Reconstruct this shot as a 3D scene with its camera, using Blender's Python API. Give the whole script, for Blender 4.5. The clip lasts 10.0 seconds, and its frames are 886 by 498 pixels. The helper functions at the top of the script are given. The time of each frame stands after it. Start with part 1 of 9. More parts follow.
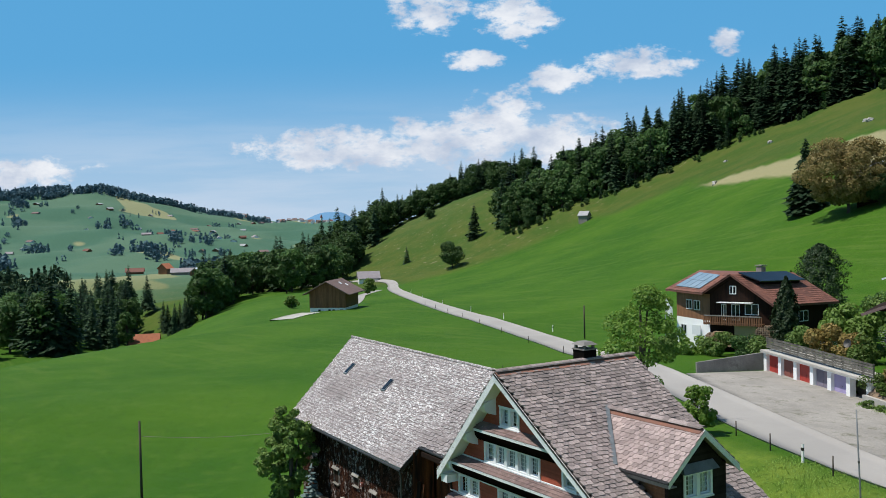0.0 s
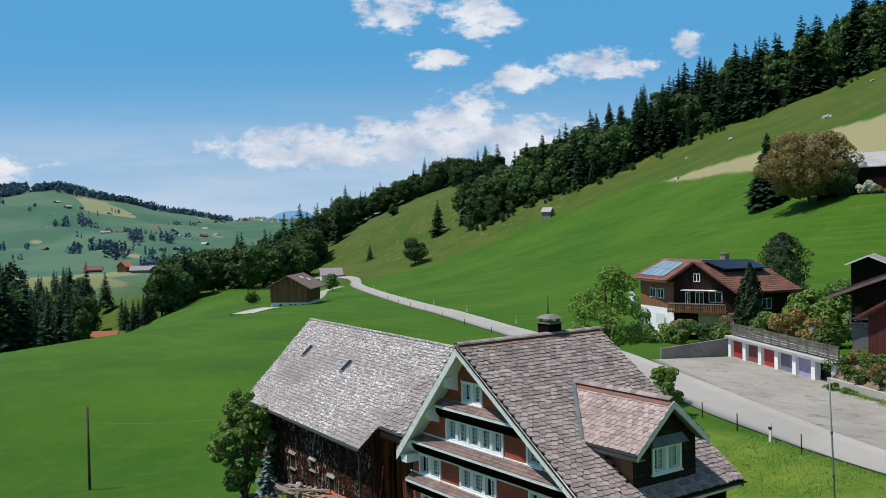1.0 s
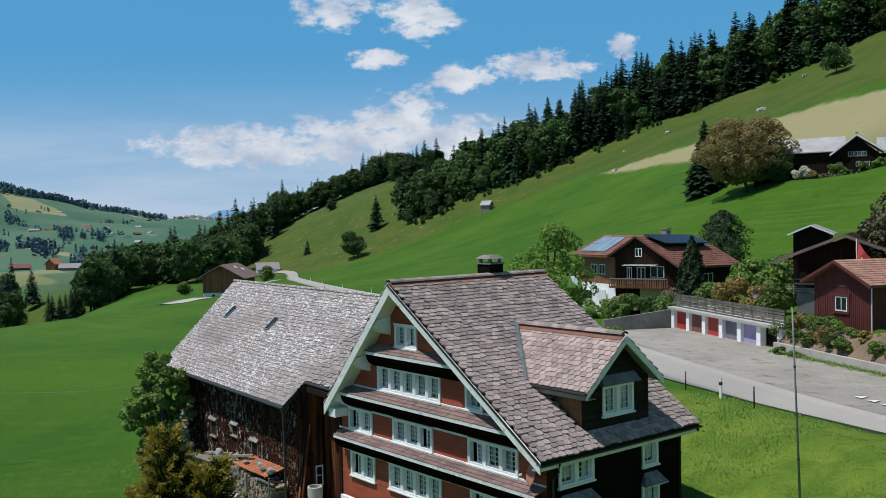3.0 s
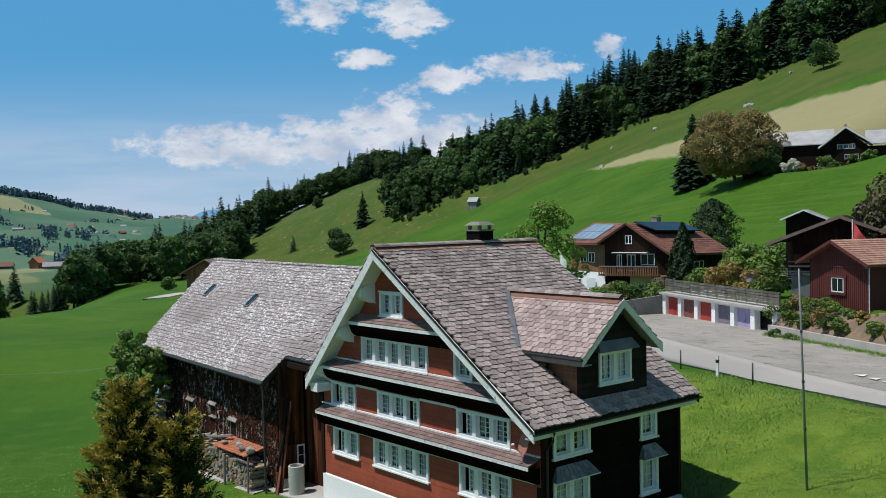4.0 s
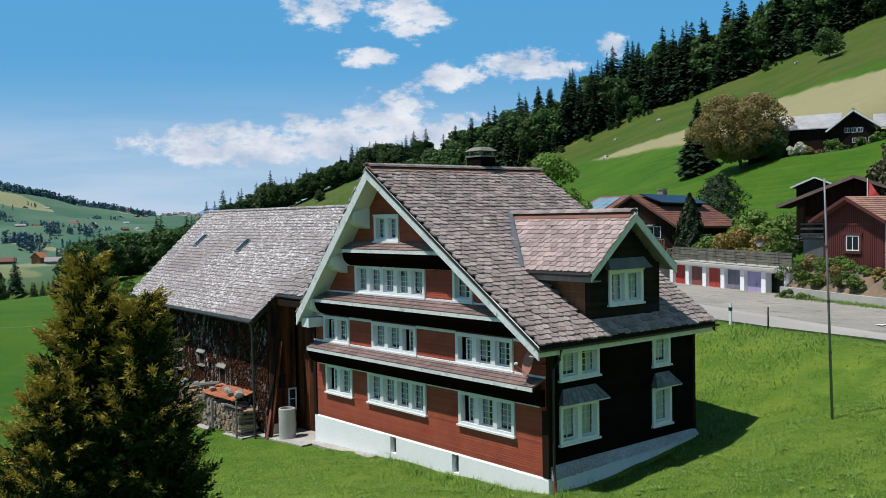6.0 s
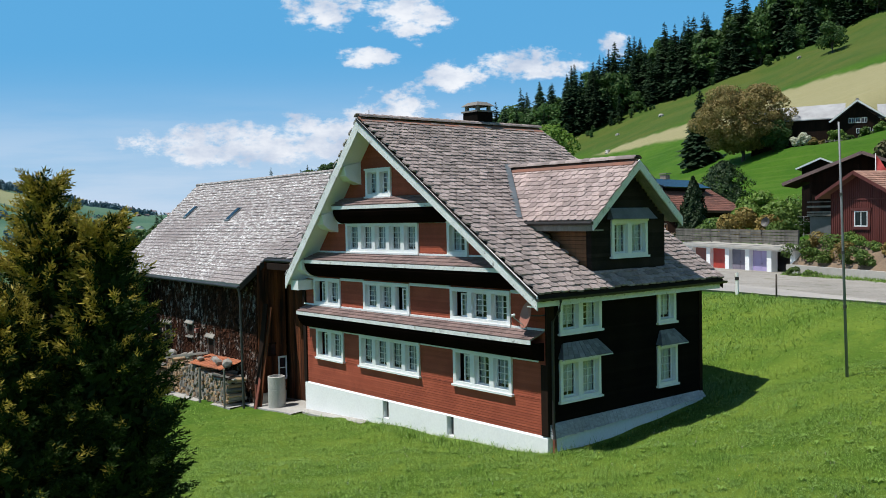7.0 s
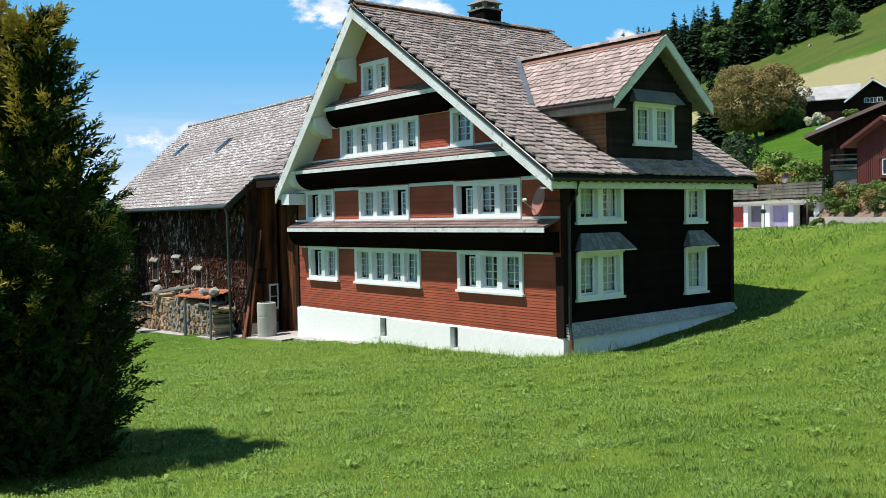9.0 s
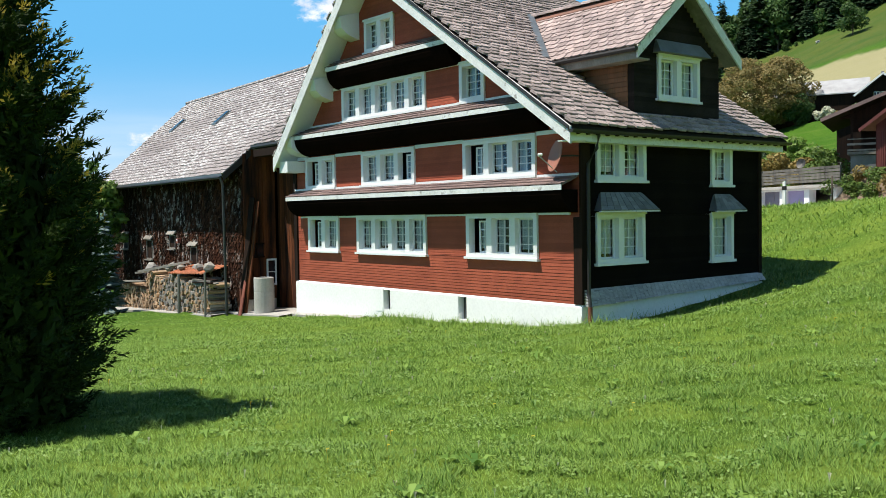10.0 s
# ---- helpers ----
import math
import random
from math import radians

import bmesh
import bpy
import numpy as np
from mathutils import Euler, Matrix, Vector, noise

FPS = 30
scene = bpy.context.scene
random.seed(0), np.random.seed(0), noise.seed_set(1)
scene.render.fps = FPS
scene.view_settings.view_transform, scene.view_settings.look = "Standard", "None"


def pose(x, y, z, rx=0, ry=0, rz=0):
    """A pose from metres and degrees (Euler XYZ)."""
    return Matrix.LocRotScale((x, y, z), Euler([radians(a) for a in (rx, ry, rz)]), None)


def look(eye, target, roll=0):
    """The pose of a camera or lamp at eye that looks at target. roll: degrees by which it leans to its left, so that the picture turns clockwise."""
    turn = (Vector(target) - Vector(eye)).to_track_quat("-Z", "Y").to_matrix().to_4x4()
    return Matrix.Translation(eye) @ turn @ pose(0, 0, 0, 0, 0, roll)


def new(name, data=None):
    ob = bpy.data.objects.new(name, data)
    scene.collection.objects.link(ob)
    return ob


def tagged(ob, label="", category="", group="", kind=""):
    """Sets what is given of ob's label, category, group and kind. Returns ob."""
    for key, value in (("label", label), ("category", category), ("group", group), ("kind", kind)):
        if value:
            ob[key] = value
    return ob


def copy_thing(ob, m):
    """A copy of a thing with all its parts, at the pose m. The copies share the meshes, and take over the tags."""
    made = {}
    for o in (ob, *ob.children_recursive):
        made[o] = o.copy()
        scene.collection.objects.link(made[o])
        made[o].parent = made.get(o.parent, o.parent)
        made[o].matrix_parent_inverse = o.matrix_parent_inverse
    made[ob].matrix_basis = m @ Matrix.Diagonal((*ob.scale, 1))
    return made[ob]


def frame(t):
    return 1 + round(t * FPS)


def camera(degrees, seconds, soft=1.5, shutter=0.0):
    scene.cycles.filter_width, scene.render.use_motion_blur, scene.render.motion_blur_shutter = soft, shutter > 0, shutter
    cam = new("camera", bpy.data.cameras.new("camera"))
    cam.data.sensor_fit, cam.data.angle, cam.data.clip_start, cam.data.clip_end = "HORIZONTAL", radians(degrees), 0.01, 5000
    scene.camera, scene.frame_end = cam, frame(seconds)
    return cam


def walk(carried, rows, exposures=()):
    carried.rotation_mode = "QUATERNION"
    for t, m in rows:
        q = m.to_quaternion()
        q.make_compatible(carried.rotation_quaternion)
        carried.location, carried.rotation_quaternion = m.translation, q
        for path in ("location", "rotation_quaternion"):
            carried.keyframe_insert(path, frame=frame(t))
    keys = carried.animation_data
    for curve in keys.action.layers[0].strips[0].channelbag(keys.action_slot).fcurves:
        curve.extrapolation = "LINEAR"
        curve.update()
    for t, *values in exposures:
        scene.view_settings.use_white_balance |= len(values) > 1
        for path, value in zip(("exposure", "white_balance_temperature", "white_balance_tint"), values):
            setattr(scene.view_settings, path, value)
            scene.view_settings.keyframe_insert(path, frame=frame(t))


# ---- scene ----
# ---------------- camera ----------------
cam = camera(50.7, 10.0, 0.9)
PATH = [
    (0, (27.472, -26.712, 17.737), (25.794, -25.625, 17.678), -1.3),
    (0.5, (26.749, -26.183, 17.049), (25.093, -25.063, 16.988), -1.2),
    (1, (26.03, -25.597, 16.245), (24.396, -24.446, 16.183), -1.2),
    (1.5, (25.311, -24.989, 15.407), (23.698, -23.808, 15.345), -1.2),
    (2, (24.639, -24.414, 14.675), (23.044, -23.209, 14.612), -1.1),
    (2.5, (23.952, -23.855, 13.924), (22.378, -22.623, 13.86), -1.1),
    (4, (21.688, -22.097, 11.621), (20.15, -20.821, 11.556), -1.1),
    (4.5, (21.077, -21.657, 10.891), (19.538, -20.381, 10.826), -1.0),
    (5, (20.682, -21.303, 10.139), (19.142, -20.029, 10.074), -1.0),
    (5.5, (20.451, -21.028, 9.412), (18.91, -19.755, 9.345), -1.0),
    (7, (19.048, -19.487, 6.972), (17.503, -18.218, 6.904), -1.1),
    (7.5, (18.618, -18.924, 6.217), (17.071, -17.659, 6.147), -1.0),
    (8, (18.13, -18.472, 5.392), (16.58, -17.21, 5.322), -1.0),
    (8.5, (17.515, -18.029, 4.52), (15.963, -16.77, 4.449), -1.0),
    (9, (16.808, -17.548, 3.737), (15.253, -16.292, 3.665), -1.1),
    (9.5, (16.116, -17.007, 3.097), (14.559, -15.754, 3.023), -1.0),
    (10, (15.326, -16.522, 2.715), (13.766, -15.272, 2.641), -0.9),
]
walk(cam, [(t, look(eye, target, roll)) for t, eye, target, roll in PATH], [(0, -0.06, 6350, 10), (2.5, -0.24, 6250, 10), (5.5, -0.14, 6300, 10), (7.5, 0.12, 6400, 10), (8.5, 0.32, 6550, 10), (9.5, 0.40, 6600, 10), (10, 0.44, 6650, 10)])

# ---------------- sky, clouds and sun ----------------
SUN = Vector((-0.181, -0.350, 0.870)).normalized()
world = bpy.data.worlds.new("sky")
scene.world = world
world.use_nodes = True
wn, wl = world.node_tree.nodes, world.node_tree.links
wn.clear()


def wnode(kind, **values):
    n = wn.new(kind)
    for key, value in values.items():
        n.inputs[key.replace("_", " ")].default_value = value
    return n


def wmath(op, a, b=None, clamp=False):
    n = wn.new("ShaderNodeMath")
    n.operation, n.use_clamp = op, clamp
    for i, s in enumerate((a, b)):
        if s is None:
            continue
        if isinstance(s, (int, float)):
            n.inputs[i].default_value = s
        else:
            wl.new(s, n.inputs[i])
    return n.outputs[0]


def wramp(value, lo, hi):
    n = wn.new("ShaderNodeMapRange")
    n.interpolation_type = "SMOOTHSTEP"
    n.inputs[1].default_value, n.inputs[2].default_value = lo, hi
    wl.new(value, n.inputs[0])
    return n.outputs[0]


sky = wn.new("ShaderNodeTexSky")
sky.sky_type, sky.sun_disc = "NISHITA", False
sky.sun_elevation, sky.sun_rotation = math.asin(SUN.z), math.atan2(SUN.x, SUN.y)
sky.altitude, sky.air_density, sky.dust_density, sky.ozone_density = 900, 1.0, 1.0, 2.0
coord = wn.new("ShaderNodeTexCoord")
xyz = wn.new("ShaderNodeSeparateXYZ")
wl.new(coord.outputs["Generated"], xyz.inputs[0])
dx, dy, dz = xyz.outputs
# direction turned so that "ahead" is up the valley, then heading (tangent) and height (tangent)
ahead = wmath("ADD", wmath("MULTIPLY", dx, -0.84), wmath("MULTIPLY", dy, 0.5426))
aside = wmath("ADD", wmath("MULTIPLY", dx, 0.5426), wmath("MULTIPLY", dy, 0.84))
run = wmath("MAXIMUM", ahead, 0.05)
head = wmath("DIVIDE", aside, run)
high = wmath("DIVIDE", dz, run)
flat = wn.new("ShaderNodeCombineXYZ")
wl.new(head, flat.inputs[0]), wl.new(wmath("MULTIPLY", high, 1.7), flat.inputs[1])


def wnoise(scale, detail, rough, shift=0.0):
    n = wnode("ShaderNodeTexNoise", Scale=scale, Detail=detail, Roughness=rough)
    m = wn.new("ShaderNodeVectorMath")
    m.inputs[1].default_value = (shift, shift * 0.7, shift * 1.3)
    wl.new(flat.outputs[0], m.inputs[0])
    wl.new(m.outputs[0], n.inputs["Vector"])
    return n.outputs["Fac"]


def bank(h, z, wide, tall):
    """A soft oval region of the sky, 1 in its middle."""
    a = wmath("DIVIDE", wmath("SUBTRACT", head, h), wide)
    b = wmath("DIVIDE", wmath("SUBTRACT", high, z), tall)
    r = wmath("ADD", wmath("MULTIPLY", a, a), wmath("MULTIPLY", b, b))
    return wmath("SUBTRACT", 1.0, r, clamp=True)


CLOUDS = [(-0.10, 0.080, 0.15, 0.034), (0.0, 0.086, 0.12, 0.040), (0.065, 0.098, 0.065, 0.062), (0.13, 0.080, 0.09, 0.040), (0.085, 0.216, 0.060, 0.040),
          (-0.008, 0.226, 0.058, 0.040), (0.13, 0.150, 0.052, 0.027), (0.215, 0.163, 0.090, 0.024), (0.038, 0.171, 0.044, 0.017),
          (0.308, 0.186, 0.024, 0.021), (-0.46, 0.062, 0.12, 0.022)]
mass = None
for c in CLOUDS:
    b = bank(*c)
    mass = b if mass is None else wmath("MAXIMUM", mass, b)
billow = wnoise(30.0, 10.0, 0.62)
edge = wmath("SUBTRACT", wmath("ADD", wmath("MULTIPLY", mass, 1.0), wmath("MULTIPLY", billow, 2.6)), 1.72)
cumulus = wmath("MULTIPLY", wramp(edge, 0.0, 0.52), wramp(mass, 0.0, 0.35))
stretch = wn.new("ShaderNodeMapping")
stretch.inputs["Scale"].default_value = (1.0, 5.0, 1.0)
wl.new(flat.outputs[0], stretch.inputs[0])
veil_noise = wnode("ShaderNodeTexNoise", Scale=3.2, Detail=6.0, Roughness=0.55)
wl.new(stretch.outputs[0], veil_noise.inputs["Vector"])
low = wmath("SUBTRACT", 1.0, wramp(high, 0.03, 0.15))
veil = wmath("MULTIPLY", wmath("MULTIPLY", wramp(veil_noise.outputs["Fac"], 0.36, 0.62), low), 0.55)
haze = wmath("MULTIPLY", wmath("SUBTRACT", 1.0, wramp(high, 0.0, 0.185)), 0.9)
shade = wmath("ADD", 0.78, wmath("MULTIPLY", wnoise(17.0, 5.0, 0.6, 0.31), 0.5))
white = wn.new("ShaderNodeMix")
white.data_type = "RGBA"
white.inputs["A"].default_value, white.inputs["B"].default_value = (5.2, 5.9, 7.2, 1), (9.6, 9.6, 9.7, 1)
wl.new(wramp(shade, 0.92, 1.15), white.inputs["Factor"])


def over(below, colour, amount):
    n = wn.new("ShaderNodeMix")
    n.data_type = "RGBA"
    wl.new(amount, n.inputs["Factor"])
    wl.new(below, n.inputs["A"])
    if isinstance(colour, tuple):
        n.inputs["B"].default_value = colour
    else:
        wl.new(colour, n.inputs["B"])
    return n.outputs["Result"]


deep = wmath("MULTIPLY", wramp(high, -0.2, 0.1), 0.85)
air = over(sky.outputs[0], (0.96, 4.05, 7.4, 1), deep)
air = over(air, (4.5, 6.2, 8.0, 1), haze)
air = over(air, (6.3, 7.2, 8.4, 1), veil)
air = over(air, white.outputs["Result"], wmath("MULTIPLY", cumulus, 0.93))
upper = over(air, (0.40, 1.15, 2.5, 1), wramp(dz, 0.30, 0.6))
# clouds added over the unseen rest of the dome to lift the fill light
dome = wnode("ShaderNodeTexNoise", Scale=2.6, Detail=7.0, Roughness=0.6)
wl.new(coord.outputs["Generated"], dome.inputs["Vector"])
fill_clouds = wmath("MULTIPLY", wramp(dome.outputs["Fac"], 0.51, 0.65), wmath("MAXIMUM", wramp(dz, 0.36, 0.55), wmath("MULTIPLY", wramp(dz, 0.0, 0.12), wmath("SUBTRACT", 1.0, wramp(ahead, 0.3, 0.6)))))
upper = over(upper, (7.4, 8.0, 8.8, 1), wmath("MULTIPLY", fill_clouds, 0.75))
back = wnode("ShaderNodeBackground", Strength=0.10)
wl.new(upper, back.inputs["Color"])
wl.new(back.outputs[0], wn.new("ShaderNodeOutputWorld").inputs[0])

sun = new("sun", bpy.data.lights.new("sun", "SUN"))
sun.data.energy, sun.data.angle, sun.data.color = 5.0, radians(0.53), (1.0, 0.955, 0.88)
sun.matrix_world = look(SUN * 100, (0, 0, 0))

# ---------------- materials ----------------
def material(name, one, two, rough=0.8, scale=3.0, fine=40.0, bump=0.3, depth=0.02, spread=0.0, metal=0.0, grain=None, wear=None, wear_at=(0.58, 0.7), contrast=0.35, spec=0.5, patch=None):
    """A worn surface: two colours mixed by broad noise, fine grain over it, relief, and some difference from piece to piece."""
    m = bpy.data.materials.new(name)
    m.use_nodes = True
    n, l = m.node_tree.nodes, m.node_tree.links
    shader = n["Principled BSDF"]
    shader.inputs["Metallic"].default_value = metal
    shader.inputs["Specular IOR Level"].default_value = spec
    tc = n.new("ShaderNodeTexCoord")
    source = tc.outputs["Object"]
    if grain:
        mp = n.new("ShaderNodeMapping")
        mp.inputs["Scale"].default_value = grain
        l.new(source, mp.inputs[0])
        source = mp.outputs[0]

    def noise_of(s, detail, rough_, vec=None):
        t = n.new("ShaderNodeTexNoise")
        t.inputs["Scale"].default_value, t.inputs["Detail"].default_value, t.inputs["Roughness"].default_value = s, detail, rough_
        l.new(vec or source, t.inputs["Vector"])
        return t.outputs["Fac"]

    def mixed(a, b, f, kind="MIX"):
        x = n.new("ShaderNodeMix")
        x.data_type, x.blend_type = "RGBA", kind
        for key, s in (("A", a), ("B", b), ("Factor", f)):
            if isinstance(s, tuple):
                x.inputs[key].default_value = (*s, 1)
            elif isinstance(s, float):
                x.inputs[key].default_value = s
            else:
                l.new(s, x.inputs[key])
        return x.outputs["Result"]

    def ranged(v, a, b, c=0.0, d=1.0):
        x = n.new("ShaderNodeMapRange")
        for i, s in enumerate((v, a, b, c, d)):
            if i:
                x.inputs[i].default_value = s
        l.new(v, x.inputs[0])
        return x.outputs[0]

    broad, small = noise_of(scale, 5, 0.6), noise_of(fine, 6, 0.65)
    colour = mixed(one, two, ranged(broad, 0.36, 0.64))
    if wear:
        worn = ranged(noise_of(scale * 2.7, 8, 0.7), *wear_at)
        if patch:   # worn more in some broad areas than in others
            both = n.new("ShaderNodeMath")
            both.operation = "MULTIPLY"
            l.new(worn, both.inputs[0]), l.new(ranged(noise_of(patch, 3, 0.5), 0.34, 0.54, 0.2, 1.0), both.inputs[1])
            worn = both.outputs[0]
        colour = mixed(colour, wear, worn)
    tone = ranged(small, 0.25, 0.75, 1 - contrast, 1 + contrast)
    if spread:
        geo, info = n.new("ShaderNodeNewGeometry"), n.new("ShaderNodeObjectInfo")
        add = n.new("ShaderNodeMath")
        l.new(geo.outputs["Random Per Island"], add.inputs[0]), l.new(info.outputs["Random"], add.inputs[1])
        wrap = n.new("ShaderNodeMath")
        wrap.operation = "FRACT"
        l.new(add.outputs[0], wrap.inputs[0])
        mul = n.new("ShaderNodeMath")
        mul.operation = "MULTIPLY"
        l.new(tone, mul.inputs[0]), l.new(ranged(wrap.outputs[0], 0, 1, 1 - spread, 1 + spread), mul.inputs[1])
        tone = mul.outputs[0]
    grey = n.new("ShaderNodeCombineColor")
    for i in range(3):
        l.new(tone, grey.inputs[i])
    colour = mixed(colour, grey.outputs[0], 1.0, "MULTIPLY")
    l.new(colour, shader.inputs["Base Color"])
    l.new(ranged(small, 0.3, 0.7, max(rough - 0.1, 0.03), min(rough + 0.1, 1.0)), shader.inputs["Roughness"])
    if bump:
        b = n.new("ShaderNodeBump")
        b.inputs["Strength"].default_value, b.inputs["Distance"].default_value = bump, depth
        l.new(small, b.inputs["Height"])
        l.new(b.outputs[0], shader.inputs["Normal"])
    return m


def leaf_material(name, one, two, shine=0.35, through_light=0.25, spread=0.35):
    m = bpy.data.materials.new(name)
    m.use_nodes = True
    n, l = m.node_tree.nodes, m.node_tree.links
    shader = n["Principled BSDF"]
    geo, info = n.new("ShaderNodeNewGeometry"), n.new("ShaderNodeObjectInfo")
    tc, t = n.new("ShaderNodeTexCoord"), n.new("ShaderNodeTexNoise")
    t.inputs["Scale"].default_value, t.inputs["Detail"].default_value = 0.9, 3
    l.new(tc.outputs["Object"], t.inputs["Vector"])
    mix = n.new("ShaderNodeMix")
    mix.data_type = "RGBA"
    mix.inputs["A"].default_value, mix.inputs["B"].default_value = (*one, 1), (*two, 1)
    add = n.new("ShaderNodeMath")
    l.new(geo.outputs["Random Per Island"], add.inputs[0]), l.new(t.outputs["Fac"], add.inputs[1])
    half = n.new("ShaderNodeMapRange")
    half.inputs[1].default_value, half.inputs[2].default_value = 0.35, 1.25
    l.new(add.outputs[0], half.inputs[0])
    l.new(half.outputs[0], mix.inputs["Factor"])
    hsv = n.new("ShaderNodeHueSaturation")
    r = n.new("ShaderNodeMapRange")
    r.inputs[3].default_value, r.inputs[4].default_value = 1 - spread, 1 + spread
    l.new(info.outputs["Random"], r.inputs[0])
    l.new(r.outputs[0], hsv.inputs["Value"])
    l.new(mix.outputs["Result"], hsv.inputs["Color"])
    l.new(hsv.outputs[0], shader.inputs["Base Color"])
    shader.inputs["Roughness"].default_value = 0.6
    shader.inputs["Specular IOR Level"].default_value = shine
    if through_light:
        tr, ms = n.new("ShaderNodeBsdfTranslucent"), n.new("ShaderNodeMixShader")
        l.new(hsv.outputs[0], tr.inputs[0])
        ms.inputs[0].default_value = through_light
        l.new(shader.outputs[0], ms.inputs[1]), l.new(tr.outputs[0], ms.inputs[2])
        l.new(ms.outputs[0], n["Material Output"].inputs[0])
    return m


RED = material("red_painted_shingle", (0.36, 0.088, 0.048), (0.29, 0.068, 0.038), 0.8, 1.2, 30, 0.3, 0.004, 0.12, contrast=0.28, spec=0.2)
RED_BOARD = material("red_brown_boards", (0.105, 0.022, 0.017), (0.085, 0.018, 0.014), 0.75, 1.0, 24, 0.3, 0.004, 0.12, grain=(4, 4, 0.6), contrast=0.3)
DARK = material("dark_stained_shingle", (0.0055, 0.0045, 0.004), (0.009, 0.007, 0.0055), 0.95, 1.2, 26, 0.4, 0.005, 0.2, contrast=0.4, spec=0.05)
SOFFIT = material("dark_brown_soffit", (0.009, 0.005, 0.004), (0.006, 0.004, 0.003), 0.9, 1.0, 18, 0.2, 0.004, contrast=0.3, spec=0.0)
WHITE = material("white_paint", (0.80, 0.81, 0.80), (0.74, 0.76, 0.76), 0.5, 0.8, 22, 0.1, 0.002, contrast=0.05)
WHITE_OLD = material("weathered_white_paint", (0.76, 0.77, 0.76), (0.64, 0.66, 0.65), 0.6, 2.0, 22, 0.2, 0.003, wear=(0.26, 0.25, 0.23), wear_at=(0.57, 0.68), contrast=0.16)
PLASTER = material("white_plaster", (0.90, 0.90, 0.89), (0.86, 0.86, 0.85), 0.9, 0.6, 14, 0.25, 0.006, wear=(0.55, 0.53, 0.48), wear_at=(0.66, 0.8), contrast=0.07)
TILE = material("weathered_roof_tile", (0.325, 0.262, 0.246), (0.225, 0.185, 0.174), 0.9, 0.9, 16, 0.6, 0.012, 0.32, wear=(0.08, 0.065, 0.058), wear_at=(0.58, 0.68), contrast=0.45)
TILE_NEW = material("pink_brown_roof_tile", (0.385, 0.295, 0.272), (0.31, 0.242, 0.226), 0.88, 0.6, 20, 0.4, 0.006, 0.28, wear=(0.12, 0.09, 0.08), wear_at=(0.64, 0.76), contrast=0.3)
BARN_SHINGLE = material("grey_lichened_shingle", (0.25, 0.212, 0.205), (0.195, 0.167, 0.163), 0.9, 3.0, 24, 0.5, 0.008, 0.16, wear=(0.62, 0.61, 0.60), wear_at=(0.50, 0.58), contrast=0.3, grain=(0.5, 1.5, 1.5), patch=0.22)
PENT = material("brown_pent_roof_shingle", (0.21, 0.14, 0.125), (0.155, 0.105, 0.097), 0.85, 0.7, 16, 0.3, 0.005, 0.22, wear=(0.32, 0.27, 0.25), wear_at=(0.60, 0.72), contrast=0.3)
SLATE = material("grey_slate", (0.19, 0.195, 0.205), (0.12, 0.125, 0.135), 0.7, 1.0, 20, 0.3, 0.004, 0.25, contrast=0.25)
SKIRT = material("bleached_grey_shingle", (0.46, 0.46, 0.465), (0.34, 0.34, 0.34), 0.9, 0.8, 20, 0.4, 0.005, 0.12, contrast=0.25)
DORMER_SHINGLE = material("brown_black_shingle", (0.026, 0.021, 0.018), (0.016, 0.013, 0.011), 0.95, 1.2, 26, 0.4, 0.005, 0.3, contrast=0.45, spec=0.1)
# roof shell coloured dark so the gaps between tiles read as shadow
ROOF_GAP_SHADE = material("roof_gap_shade", (0.03, 0.025, 0.022), (0.02, 0.017, 0.015), 0.95, 1.0, 20, 0.2, 0.004, contrast=0.3, spec=0.1)
# white curtain cloth greyed to hold the shade behind the front panes
CURTAIN_SHADED = material("shaded_white_curtain", (0.52, 0.60, 0.64), (0.38, 0.44, 0.48), 0.9, 3.0, 14, 0.5, 0.02, grain=(6, 6, 0.3), contrast=0.15)
RIDGE = material("rust_ridge_tile", (0.27, 0.115, 0.075), (0.19, 0.10, 0.075), 0.85, 0.8, 18, 0.3, 0.005, 0.2, contrast=0.25)
TIN = material("grey_zinc", (0.25, 0.27, 0.28), (0.18, 0.2, 0.21), 0.45, 1.0, 14, 0.1, 0.002, metal=0.7, contrast=0.2)
BLACK_TIN = material("black_gutter", (0.018, 0.017, 0.017), (0.03, 0.027, 0.025), 0.5, 1.0, 14, 0.1, 0.002, contrast=0.2)
BARN_WOOD = material("old_brown_shingle", (0.058, 0.023, 0.013), (0.020, 0.012, 0.009), 0.95, 1.2, 18, 0.5, 0.008, 0.6, grain=(1, 1, 0.6), wear=(0.30, 0.265, 0.24), wear_at=(0.54, 0.62), contrast=0.5, spec=0.03, patch=0.35)
BARN_BOARD = material("sunburnt_boards", (0.17, 0.052, 0.018), (0.022, 0.011, 0.008), 0.85, 0.7, 16, 0.4, 0.006, 0.45, grain=(5, 5, 0.5), contrast=0.4, spec=0.2)
DARK_BOARD = material("black_brown_boards", (0.026, 0.013, 0.008), (0.013, 0.008, 0.006), 0.9, 0.8, 16, 0.4, 0.006, 0.3, grain=(5, 5, 0.5), contrast=0.4, spec=0.15)
BRIGHT_BOARD = material("tan_brown_boards", (0.22, 0.10, 0.045), (0.14, 0.065, 0.03), 0.8, 0.8, 16, 0.3, 0.006, 0.25, grain=(5, 5, 0.5), contrast=0.35)
